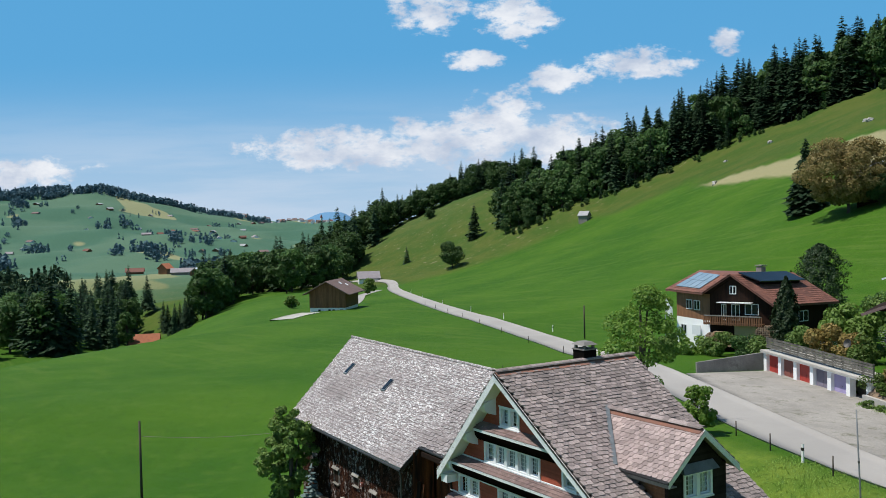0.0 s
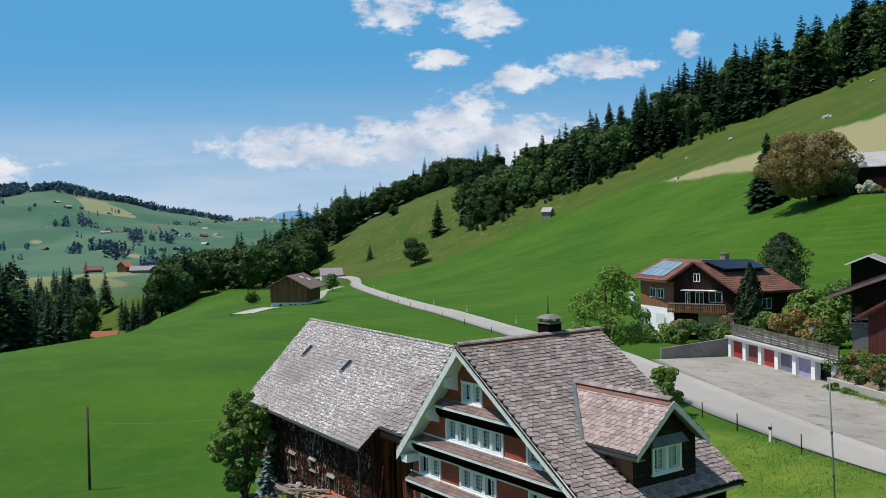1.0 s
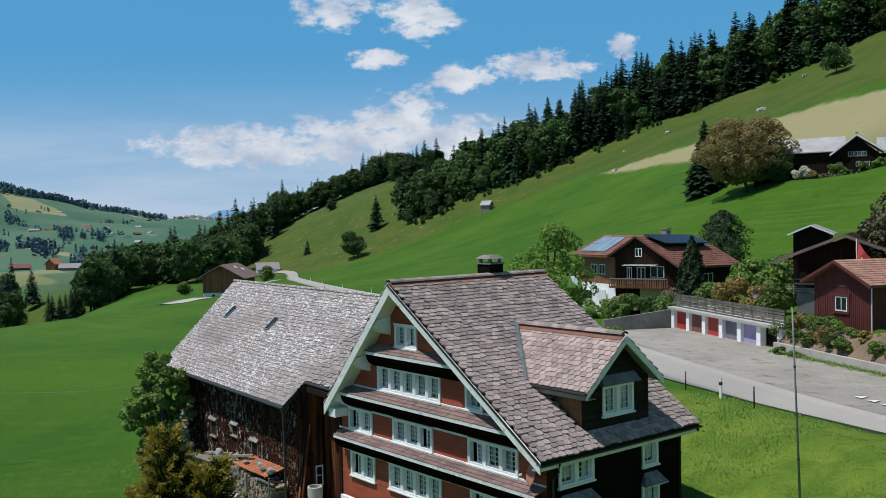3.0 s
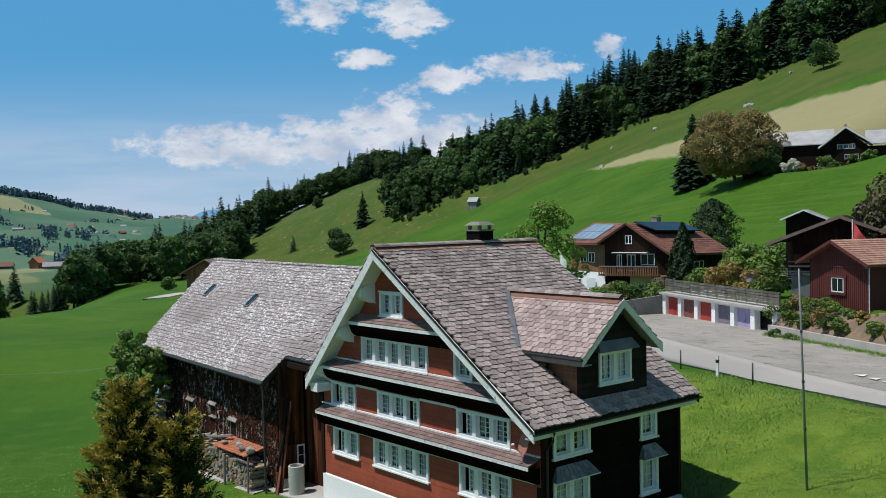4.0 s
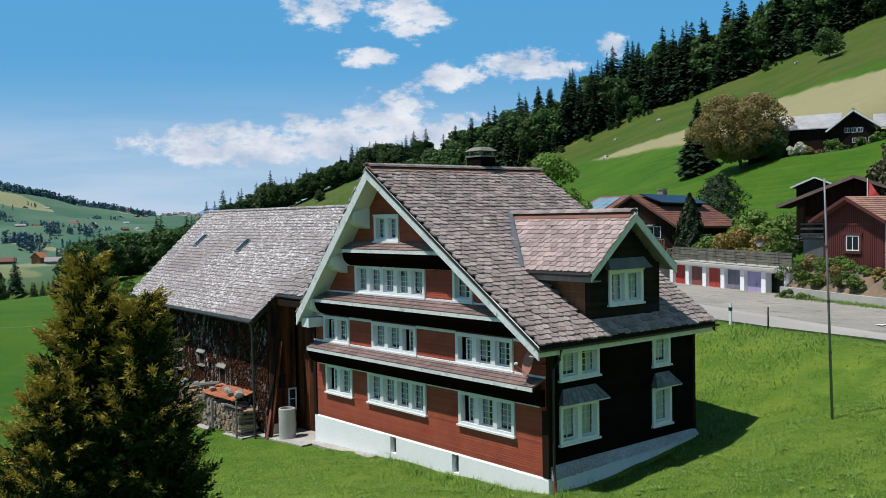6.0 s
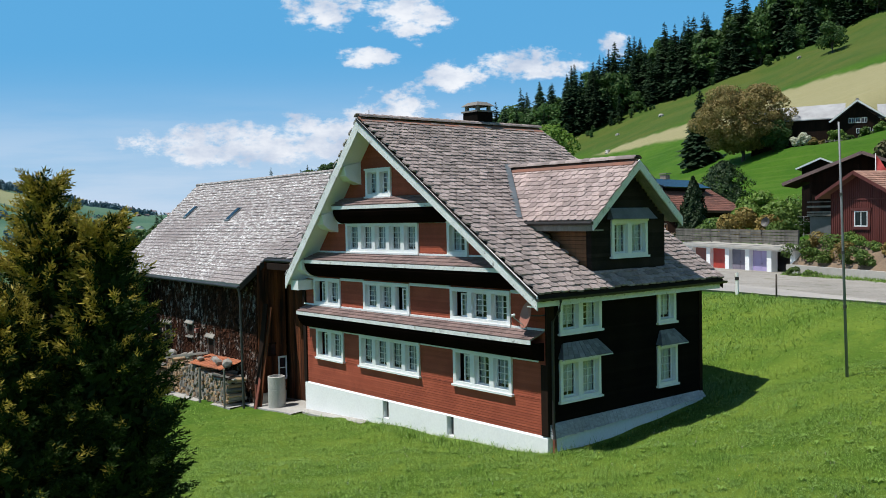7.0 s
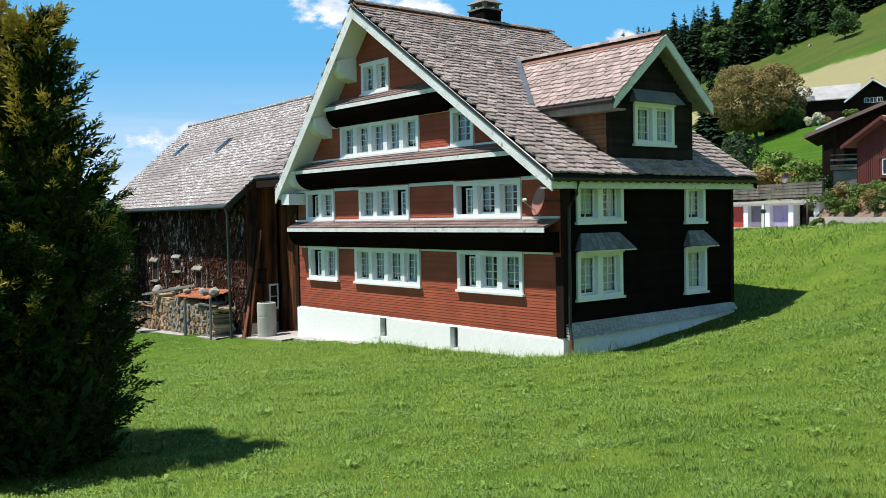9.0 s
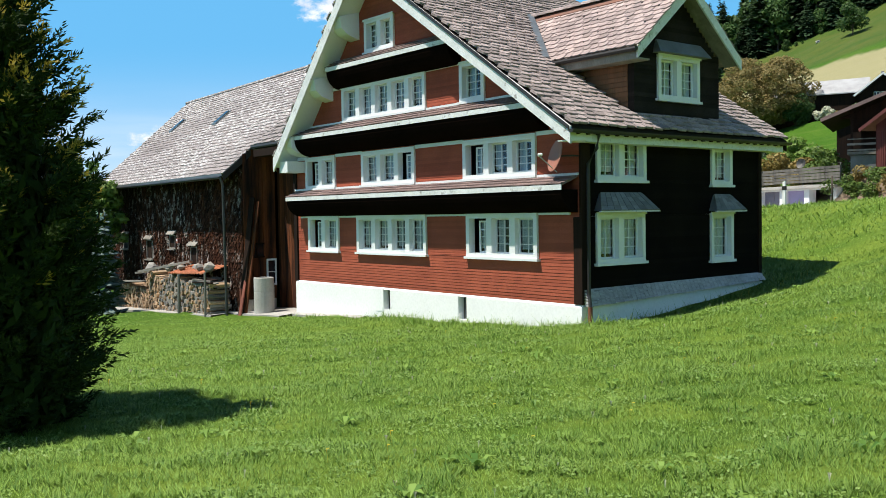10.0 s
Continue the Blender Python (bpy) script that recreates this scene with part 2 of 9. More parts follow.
GREY_WOOD = material("grey_weathered_wood", (0.26, 0.24, 0.21), (0.17, 0.155, 0.135), 0.9, 1.0, 18, 0.4, 0.006, 0.3, grain=(3, 3, 0.7), contrast=0.3)
CONCRETE = material("pale_concrete", (0.46, 0.44, 0.40), (0.38, 0.36, 0.33), 0.9, 1.0, 20, 0.3, 0.006, wear=(0.24, 0.23, 0.21), wear_at=(0.64, 0.8), contrast=0.15)
PAVING = material("worn_pale_paving", (0.40, 0.385, 0.355), (0.29, 0.275, 0.25), 0.9, 0.5, 12, 0.4, 0.008, wear=(0.17, 0.16, 0.14), wear_at=(0.6, 0.78), contrast=0.25)
OLD_CONCRETE = material("stained_concrete", (0.25, 0.235, 0.215), (0.16, 0.15, 0.14), 0.9, 0.5, 12, 0.4, 0.01, wear=(0.10, 0.095, 0.085), wear_at=(0.55, 0.75), contrast=0.25)
ASPHALT = material("pale_asphalt", (0.36, 0.338, 0.312), (0.315, 0.297, 0.276), 0.9, 0.10, 5.0, 0.2, 0.004, wear=(0.25, 0.245, 0.24), wear_at=(0.62, 0.72), contrast=0.06)
GRAVEL = material("gravel_forecourt", (0.33, 0.305, 0.272), (0.25, 0.232, 0.205), 0.95, 0.25, 6, 0.3, 0.01, wear=(0.155, 0.15, 0.105), wear_at=(0.56, 0.66), contrast=0.28, grain=(1, 1.8, 1))
STONE = material("pale_limestone", (0.42, 0.40, 0.37), (0.30, 0.28, 0.26), 0.9, 1.5, 12, 0.5, 0.02, 0.2, contrast=0.3)
BARK = material("tree_bark", (0.085, 0.065, 0.05), (0.05, 0.04, 0.032), 0.95, 1.5, 8, 0.6, 0.03, grain=(3, 3, 0.5), contrast=0.4)
CLAY = material("orange_clay_tile", (0.42, 0.14, 0.06), (0.32, 0.11, 0.055), 0.85, 1.0, 14, 0.3, 0.006, 0.2, contrast=0.2)
CLAY_PALE = material("pale_red_clay_tile", (0.36, 0.20, 0.145), (0.28, 0.155, 0.115), 0.85, 0.9, 12, 0.3, 0.008, 0.22, contrast=0.25)
CHALET_TILE = material("red_brown_clay_tile", (0.21, 0.085, 0.058), (0.15, 0.065, 0.048), 0.8, 0.8, 10, 0.3, 0.01, 0.25, contrast=0.25)
LOG = material("split_firewood", (0.44, 0.29, 0.17), (0.26, 0.19, 0.13), 0.9, 1.0, 16, 0.4, 0.01, 0.45, contrast=0.3)
IRON = material("dull_iron", (0.06, 0.06, 0.058), (0.09, 0.085, 0.08), 0.6, 2.0, 16, 0.1, 0.002, metal=0.5, contrast=0.2)
RUST = material("rusty_red_pipe", (0.26, 0.075, 0.045), (0.18, 0.05, 0.03), 0.7, 2.0, 16, 0.2, 0.003, contrast=0.2)
ALU = material("pole_aluminium", (0.42, 0.43, 0.43), (0.33, 0.34, 0.34), 0.5, 1.0, 10, 0.1, 0.002, metal=0.4, contrast=0.12)
POLE_GREY = material("dull_grey_pole", (0.20, 0.21, 0.215), (0.15, 0.155, 0.16), 0.55, 1.0, 10, 0.1, 0.002, metal=0.2, contrast=0.15)
RAG = material("coral_red_cloth", (0.62, 0.085, 0.075), (0.52, 0.07, 0.065), 0.85, 2.0, 12, 0.2, 0.01, contrast=0.15)
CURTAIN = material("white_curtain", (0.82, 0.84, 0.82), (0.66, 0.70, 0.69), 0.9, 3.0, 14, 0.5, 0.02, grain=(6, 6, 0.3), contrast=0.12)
# near-black colour that stands for the shade indoors
ROOM = material("room_shade", (0.05, 0.045, 0.04), (0.035, 0.03, 0.028), 0.9, 1.0, 8, 0.0, 0.01, contrast=0.2)
DISH = material("terracotta_dish", (0.36, 0.15, 0.105), (0.32, 0.13, 0.09), 0.5, 2.0, 12, 0.05, 0.002, contrast=0.08)
SOLAR = material("solar_collector", (0.20, 0.27, 0.33), (0.25, 0.32, 0.38), 0.12, 0.5, 4, 0.0, 0.002, contrast=0.1)
PV = material("dark_solar_panel", (0.010, 0.012, 0.016), (0.016, 0.018, 0.024), 0.15, 0.5, 4, 0.0, 0.002, contrast=0.1)
DOOR_RED = material("red_garage_door", (0.42, 0.045, 0.03), (0.36, 0.04, 0.03), 0.55, 1.0, 12, 0.1, 0.003, contrast=0.12)
DOOR_BROWN = material("red_brown_garage_door", (0.24, 0.075, 0.055), (0.2, 0.065, 0.05), 0.6, 1.0, 12, 0.1, 0.003, contrast=0.15)
DOOR_LILAC = material("lilac_garage_door", (0.42, 0.35, 0.58), (0.37, 0.31, 0.52), 0.55, 1.0, 12, 0.1, 0.003, contrast=0.08)
DOOR_BLUE = material("faded_blue_garage_door", (0.22, 0.19, 0.24), (0.13, 0.13, 0.18), 0.6, 0.7, 12, 0.1, 0.003, contrast=0.15)
PINKISH = material("dusky_roof_sheet", (0.30, 0.27, 0.28), (0.25, 0.22, 0.23), 0.8, 0.5, 6, 0.2, 0.01, contrast=0.12)
PALE_ROOF = material("pale_grey_shingle_roof", (0.38, 0.38, 0.385), (0.29, 0.29, 0.295), 0.8, 0.5, 6, 0.3, 0.01, 0.1, contrast=0.15)
EARTH = material("bare_earth", (0.22, 0.155, 0.10), (0.16, 0.115, 0.08), 0.95, 1.0, 8, 0.6, 0.05, contrast=0.3)
YELLOWISH = material("ochre_plaster", (0.62, 0.47, 0.24), (0.55, 0.42, 0.22), 0.9, 0.8, 10, 0.1, 0.004, contrast=0.08)

GLASS = bpy.data.materials.new("window_glass")
GLASS.use_nodes = True
_g = GLASS.node_tree.nodes["Principled BSDF"]
_g.inputs["Base Color"].default_value = (0.93, 0.96, 0.96, 1)
_g.inputs["Roughness"].default_value, _g.inputs["IOR"].default_value, _g.inputs["Transmission Weight"].default_value = 0.02, 1.45, 1.0

SPRUCE = leaf_material("spruce_needles", (0.018, 0.040, 0.021), (0.040, 0.074, 0.034), 0.08, 0.15, 0.4)
BEECH = leaf_material("beech_leaves", (0.038, 0.088, 0.026), (0.085, 0.155, 0.042), 0.25, 0.35)
WALNUT = leaf_material("bronze_walnut_leaves", (0.15, 0.155, 0.045), (0.38, 0.29, 0.125), 0.15, 0.42)
FRESH = leaf_material("fresh_green_leaves", (0.085, 0.165, 0.022), (0.16, 0.25, 0.045), 0.35, 0.3)
ASH = leaf_material("bright_ash_leaves", (0.10, 0.20, 0.025), (0.20, 0.32, 0.055), 0.3, 0.4, 0.05)
SHRUB = leaf_material("shrub_leaves", (0.055, 0.12, 0.02), (0.125, 0.19, 0.04), 0.3, 0.25)
OCHRE = leaf_material("ochre_shrub_leaves", (0.16, 0.13, 0.03), (0.26, 0.19, 0.06), 0.3, 0.25)
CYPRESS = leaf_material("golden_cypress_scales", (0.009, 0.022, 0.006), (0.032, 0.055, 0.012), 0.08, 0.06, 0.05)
# gold of the tips, also used to paint the crown's sunlit side
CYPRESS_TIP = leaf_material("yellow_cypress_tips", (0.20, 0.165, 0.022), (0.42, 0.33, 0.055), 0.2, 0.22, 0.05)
THUJA = leaf_material("dark_thuja_scales", (0.018, 0.042, 0.014), (0.036, 0.068, 0.02), 0.3, 0.12)
FIR_BLUE = leaf_material("blue_spruce_needles", (0.10, 0.15, 0.14), (0.16, 0.22, 0.20), 0.3, 0.1, 0.05)
BLOSSOM = leaf_material("cream_blossom", (0.42, 0.44, 0.30), (0.62, 0.62, 0.48), 0.3, 0.2, 0.1)
BLADE = leaf_material("grass_blades", (0.054, 0.148, 0.016), (0.225, 0.355, 0.066), 0.4, 0.3, 0.02)
CLOVER_LEAF = leaf_material("clover_leaflets", (0.10, 0.21, 0.03), (0.25, 0.38, 0.09), 0.5, 0.25, 0.02)
OLIVE = leaf_material("olive_pine_needles", (0.055, 0.062, 0.03), (0.13, 0.125, 0.062), 0.15, 0.15)
YELLOW = leaf_material("yellow_petals", (0.75, 0.50, 0.03), (0.8, 0.6, 0.05), 0.3, 0.2, 0.05)
# distance haze is put into the far trees' colour
HAZE_WOOD = leaf_material("haze_tinted_wood", (0.055, 0.115, 0.155), (0.088, 0.155, 0.180), 0.1, 0.2)


# meadow: pasture, hay, rough upper slope and far fields by attributes of the sheet
def meadow_material():
    m = bpy.data.materials.new("meadow")
    m.use_nodes = True
    n, l = m.node_tree.nodes, m.node_tree.links
    shader = n["Principled BSDF"]
    tc = n.new("ShaderNodeTexCoord")

    def noise_of(s, detail, rough_, stretch_=None):
        t = n.new("ShaderNodeTexNoise")
        t.inputs["Scale"].default_value, t.inputs["Detail"].default_value, t.inputs["Roughness"].default_value = s, detail, rough_
        if stretch_:
            mp = n.new("ShaderNodeMapping")
            mp.inputs["Rotation"].default_value[2] = stretch_[0]
            mp.inputs["Scale"].default_value = stretch_[1]
            l.new(tc.outputs["Object"], mp.inputs[0])
            l.new(mp.outputs[0], t.inputs["Vector"])
        else:
            l.new(tc.outputs["Object"], t.inputs["Vector"])
        return t.outputs["Fac"]

    def ranged(v, a, b, c=0.0, d=1.0):
        x = n.new("ShaderNodeMapRange")
        for i, s in enumerate((a, b, c, d)):
            x.inputs[i + 1].default_value = s
        l.new(v, x.inputs[0])
        return x.outputs[0]

    def mixed(a, b, f, kind="MIX"):
        x = n.new("ShaderNodeMix")
        x.data_type, x.blend_type = "RGBA", kind
        for key, s in (("A", a), ("B", b), ("Factor", f)):
            if isinstance(s, tuple):
                x.inputs[key].default_value = (*s, 1)
            elif isinstance(s, float):
                x.inputs[key].default_value = s
            else:
                l.new(s, x.inputs[key])
        return x.outputs["Result"]

    def field(name):
        x = n.new("ShaderNodeAttribute")
        x.attribute_name = name
        return x.outputs["Fac"]

    def times(a, b):
        x = n.new("ShaderNodeMath")
        x.operation = "MULTIPLY"
        l.new(a, x.inputs[0])
        if isinstance(b, float):
            x.inputs[1].default_value = b
        else:
            l.new(b, x.inputs[1])
        return x.outputs[0]

    colour = mixed((0.031, 0.095, 0.004), (0.054, 0.124, 0.007), ranged(noise_of(0.035, 6, 0.6), 0.38, 0.62))
    colour = mixed(colour, (0.075, 0.138, 0.014), times(ranged(noise_of(0.4, 7, 0.65), 0.50, 0.72), 0.6))
    colour = mixed(colour, (0.022, 0.066, 0.006), times(ranged(noise_of(1.3, 6, 0.7), 0.52, 0.70), 0.5))
    swath = noise_of(0.36, 3, 0.55, (0.35, (0.07, 1.0, 1.0)))
    colour = mixed(colour, (0.10, 0.155, 0.026), times(ranged(swath, 0.55, 0.62), times(field("swath"), 0.28)))
    colour = mixed(colour, mixed(mixed((0.078, 0.098, 0.018), (0.046, 0.085, 0.012), ranged(noise_of(0.06, 6, 0.65), 0.4, 0.6)), (0.14, 0.115, 0.05), times(ranged(noise_of(0.22, 8, 0.72), 0.57, 0.70), 0.6)), field("rough"))
    colour = mixed(colour, (0.23, 0.20, 0.13), times(ranged(noise_of(0.25, 8, 0.7), 0.60, 0.68), field("scree")))
    colour = mixed(colour, mixed((0.30, 0.275, 0.15), (0.235, 0.22, 0.105), noise_of(0.3, 5, 0.6, (0.3, (0.15, 1, 1)))), field("hay"))
    # far fields and skyline hills get the blue of haze in their colour
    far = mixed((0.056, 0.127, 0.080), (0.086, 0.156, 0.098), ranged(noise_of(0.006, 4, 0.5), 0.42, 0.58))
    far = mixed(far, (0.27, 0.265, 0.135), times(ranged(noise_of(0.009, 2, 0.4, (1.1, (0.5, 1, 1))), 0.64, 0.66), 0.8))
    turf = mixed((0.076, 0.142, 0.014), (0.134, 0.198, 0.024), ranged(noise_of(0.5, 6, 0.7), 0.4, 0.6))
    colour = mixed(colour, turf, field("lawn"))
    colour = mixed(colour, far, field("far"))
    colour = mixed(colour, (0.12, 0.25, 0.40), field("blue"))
    grain = noise_of(9.0, 8, 0.75)
    tone = ranged(grain, 0.3, 0.7, 0.72, 1.28)
    grey = n.new("ShaderNodeCombineColor")
    for i in range(3):
        l.new(tone, grey.inputs[i])
    colour = mixed(colour, grey.outputs[0], 1.0, "MULTIPLY")
    l.new(colour, shader.inputs["Base Color"])
    shader.inputs["Roughness"].default_value = 0.9
    shader.inputs["Specular IOR Level"].default_value = 0.15
    b = n.new("ShaderNodeBump")
    b.inputs["Strength"].default_value, b.inputs["Distance"].default_value = 0.7, 0.08
    l.new(noise_of(5.0, 8, 0.8), b.inputs["Height"])
    l.new(b.outputs[0], shader.inputs["Normal"])
    return m


MEADOW = meadow_material()

# ---------------- mesh helpers ----------------
class Form:
    """Vertices and faces gathered for one mesh."""

    def __init__(self):
        self.v, self.f = [], []

    def add(self, verts, faces):
        k = len(self.v)
        self.v.extend(tuple(p) for p in verts)
        self.f.extend(tuple(i + k for i in q) for q in faces)
        return self

    def hexa(self, p):
        """Eight corners: the lower ring of four, then the upper one."""
        return self.add(p, [(3, 2, 1, 0), (4, 5, 6, 7), (0, 1, 5, 4), (1, 2, 6, 5), (2, 3, 7, 6), (3, 0, 4, 7)])

    def box(self, x0, x1, y0, y1, z0, z1):
        return self.hexa([(x0, y0, z0), (x1, y0, z0), (x1, y1, z0), (x0, y1, z0), (x0, y0, z1), (x1, y0, z1), (x1, y1, z1), (x0, y1, z1)])

    def beam(self, a, b, w, h=None, up=(0, 0, 1)):
        """A bar from a to b, w wide and h high."""
        a, b, h = Vector(a), Vector(b), h or w
        d = (b - a).normalized()
        s = d.cross(Vector(up))
        s = s.normalized() if s.length > 1e-4 else Vector((1, 0, 0))
        t = s.cross(d).normalized()
        s, t = s * (w / 2), t * (h / 2)
        return self.hexa([a - s - t, a + s - t, b + s - t, b - s - t, a - s + t, a + s + t, b + s + t, b - s + t])

    def tube(self, points, radii, n=8, caps=True):
        """A round bar along points."""
        pts = [Vector(p) for p in points]
        rings, k = [], len(self.v)
        for i, p in enumerate(pts):
            d = (pts[min(i + 1, len(pts) - 1)] - pts[max(i - 1, 0)]).normalized()
            s = d.cross(Vector((0, 0, 1)) if abs(d.z) < 0.9 else Vector((1, 0, 0))).normalized()
            t = d.cross(s)
            r = radii[i] if isinstance(radii, (list, tuple)) else radii
            self.v.extend(tuple(p + (s * math.cos(a) + t * math.sin(a)) * r) for a in [2 * math.pi * j / n for j in range(n)])
        for i in range(len(pts) - 1):
            for j in range(n):
                a, b = k + i * n + j, k + i * n + (j + 1) % n
                self.f.append((a, b, b + n, a + n))
        if caps:
            self.f.append(tuple(k + j for j in reversed(range(n))))
            self.f.append(tuple(k + (len(pts) - 1) * n + j for j in range(n)))
        return self

    def prism(self, outline, shift):
        """A flat outline pushed along shift."""
        n, s = len(outline), Vector(shift)
        k = len(self.v)
        self.v.extend(tuple(p) for p in outline)
        self.v.extend(tuple(Vector(p) + s for p in outline))
        self.f.append(tuple(k + i for i in reversed(range(n))))
        self.f.append(tuple(k + n + i for i in range(n)))
        self.f.extend((k + i, k + (i + 1) % n, k + n + (i + 1) % n, k + n + i) for i in range(n))
        return self

    def mesh(self, name, mat, smooth_=False):
        me = bpy.data.meshes.new(name)
        me.from_pydata(self.v, [], self.f)
        me.materials.append(mat)
        if smooth_:
            me.polygons.foreach_set("use_smooth", [True] * len(me.polygons))
        return me


def part(name, form, mat, parent=None, label="", smooth_=False):
    ob = new(name, form if isinstance(form, bpy.types.Mesh) else form.mesh(name, mat, smooth_))
    ob.parent = parent
    if label:
        ob["label"] = label
    return ob


def thing(name, label, category, at=(0, 0, 0), turn=0.0, group="", kind=""):
    ob = new(name)
    ob.empty_display_size = 0.2
    ob.matrix_basis = pose(*at, 0, 0, turn)
    return tagged(ob, label, category, group, kind)


def raw_mesh(name, verts, faces, mat, smooth_=False):
    """A mesh from numpy arrays: verts n x 3, faces m x 3 or m x 4."""
    me = bpy.data.meshes.new(name)
    k = faces.shape[1]
    me.vertices.add(len(verts))
    me.vertices.foreach_set("co", np.ascontiguousarray(verts, np.float32).ravel())
    me.loops.add(faces.size)
    me.loops.foreach_set("vertex_index", np.ascontiguousarray(faces, np.int32).ravel())
    me.polygons.add(len(faces))
    me.polygons.foreach_set("loop_start", np.arange(0, faces.size, k, dtype=np.int32))
    if smooth_:
        me.polygons.foreach_set("use_smooth", np.ones(len(faces), bool))
    me.materials.append(mat)
    me.update(calc_edges=True)
    return me


rng = np.random.default_rng(7)
rnd = random.Random(11)

def smooth(a, b, t):
    s = np.clip((t - a) / (b - a), 0.0, 1.0)
    return s * s * (3 - 2 * s)


def soft(t, k):
    """max(t, 0) with a round foot of about k metres."""
    return np.logaddexp(0.0, np.asarray(t, float) / k) * k


def to_uv(x, y):
    """Along the valley road (u) and up the hillside (v)."""
    return -0.84 * (x - 27.472) + 0.5426 * (y + 26.712), 0.5426 * (x - 27.472) + 0.84 * (y + 26.712)


def to_xy(u, v):
    return 27.472 - 0.84 * u + 0.5426 * v, -26.712 + 0.5426 * u + 0.84 * v


def hill_foot(u):
    return np.interp(u, [-400, 60, 110, 150, 185, 260, 345, 430, 500, 560, 650, 900, 1500], [52, 48, 46, 30, 12, 0, -15, -32, -78, -132, -202, -330, -600])


def road_level(u):
    return np.interp(u, [-300, 0, 95, 150, 200, 330, 420, 600, 900, 1500], [9, 3.0, 2.2, -0.6, -2.6, -7.5, -12, -22, -34, -40])


def wobble(x, y):
    return np.sin(x * 0.031 + 1.3) * np.cos(y * 0.027 + 0.4) + 0.5 * np.sin(x * 0.073 - y * 0.058) + 0.25 * np.cos(x * 0.17 + y * 0.13)


def ground_z(x, y):
    """Height of the ground: the yard, the road's shelf, the hill above it, the valley and the far slope."""
    x, y = np.asarray(x, float), np.asarray(y, float)
    u, v = to_uv(x, y)
    d = np.hypot(u, v)
    w = v - hill_foot(u)
    wp = soft(w, 6.0)
    rise = np.where(wp < 110, 0.12 * wp + 0.0018 * wp * wp, 35 + 0.45 * (wp - 110))
    rise = np.where(wp > 420, 174.0 + 0.1 * (wp - 420), rise)
    z = road_level(u) + rise - 0.029 * soft(-w, 6.0)
    z = z + wobble(x, y) * (0.5 * smooth(60, 200, wp) + 0.25 * smooth(40, 160, -w) + 1.6 * smooth(90, 300, wp))
    brow = np.interp(v, [-400, -100, 20, 45, 80, 200, 500], [628, 628, 622, 590, 500, 508, 500])
    z = z - 0.38 * soft(u - brow, 14.0) * (u > 300)
    z = z - 0.095 * soft(u - 500, 18.0) * (1 - smooth(48, 85, v)) * (u > 400)
    z = np.maximum(z, -40 - 0.01 * u)
    crest = np.interp(u, [-200, 100, 162, 224, 300, 400, 450, 500, 560, 650, 900], [-130, -92, -79, -56, -64, -84, -95, -140, -190, -260, -420])
    past = soft(crest - v, 9.0)
    a = v / np.maximum(u, 1.0)
    floor = np.interp(d, [0, 380, 560, 820, 1200, 2500, 3200, 4900], [-24, -25, -44, -25, -32, 0, -10, -60])
    high = np.interp(a, [-1.2, -0.47, -0.36, -0.26, -0.18, -0.1, 0.1], [60, 96, 99, 56, 27, 22, 0])
    floor = floor + high * smooth(1150, 2500, d) + wobble(x * 0.22, y * 0.22) * 9.0 * smooth(700, 1500, d)
    shelf_far = floor
    floor = np.where(v < crest, floor, np.minimum(floor, -24))
    z2 = z - 0.42 * past
    far = smooth(20, 70, past)
    z = np.maximum(z2, floor) * far + z2 * (1 - far)
    z = np.where(((a < -0.2) & (u > 430)) | ((a < -0.05) & (d > 1100)), np.maximum(z, shelf_far), z)
    # hills on the skyline; their blue is haze put into the meadow colour
    ridge = 60 * np.exp(-((a + 0.128) / 0.022) ** 2) + 48 * np.exp(-((a + 0.105) / 0.016) ** 2)
    z = z + (ridge + 30) * smooth(3900, 4500, d) * smooth(-0.3, -0.2, a) * (1 - smooth(0.0, 0.1, a))
    # the yard round the farmhouse
    yard = 0.055 * x * np.where(x > 0, 1.0, 0.85) + 0.085 * soft(y, 1.0) - 0.015 * soft(-y, 1.0) - 0.1 - 0.12 * np.exp(-((x - 0.4) / 1.1) ** 2) * smooth(0.5, 2, y) * (1 - smooth(6, 9, y)) + 0.3 * np.exp(-((x - 6.5) ** 2 + (y - 3) ** 2) / 26.0)
    near = (1 - smooth(9, 22, y)) * smooth(-85, -45, x) * (1 - smooth(70, 110, np.hypot(x - 5, y + 10)))
    z = z * (1 - near) + yard * near
    flat = smooth(-7.0, -1.2, y - 19.1 + 0.29 * x) * (1 - smooth(92, 125, u)) * (1 - smooth(40, 58, v)) * smooth(-60, 20, u)
    z = z * (1 - flat) + (2.5 - 0.012 * np.clip(-x - 10, 0, 60)) * flat
    # garden terrace behind the garages and above the wall
    side = (x + 32.3) * 0.436 + (y - 50.0) * 0.9   # metres behind the garage fronts
    along = (x + 32.3) * 0.9 - (y - 50.0) * 0.436  # from the first garage to the last
    terrace = smooth(1.2, 2.4, side) * smooth(-3.0, 0.5, along) * (1 - smooth(60, 80, along)) * (1 - smooth(22, 40, side))
    top = 4.1 + 0.05 * np.clip(side, 0, 30) + 0.02 * np.clip(along, 0, 60)
    z = z * (1 - terrace) + np.maximum(z, top) * terrace
    # level ground of the hill farm
    lx, ly = (x + 78.6) * 0.891 + (y - 163.4) * 0.454, (y - 163.4) * 0.891 - (x + 78.6) * 0.454
    pad = smooth(-20, -15, lx) * (1 - smooth(24, 34, lx)) * smooth(-17, -9, ly) * (1 - smooth(11, 22, ly))
    z = z * (1 - pad) + np.minimum(z, 19.7) * pad
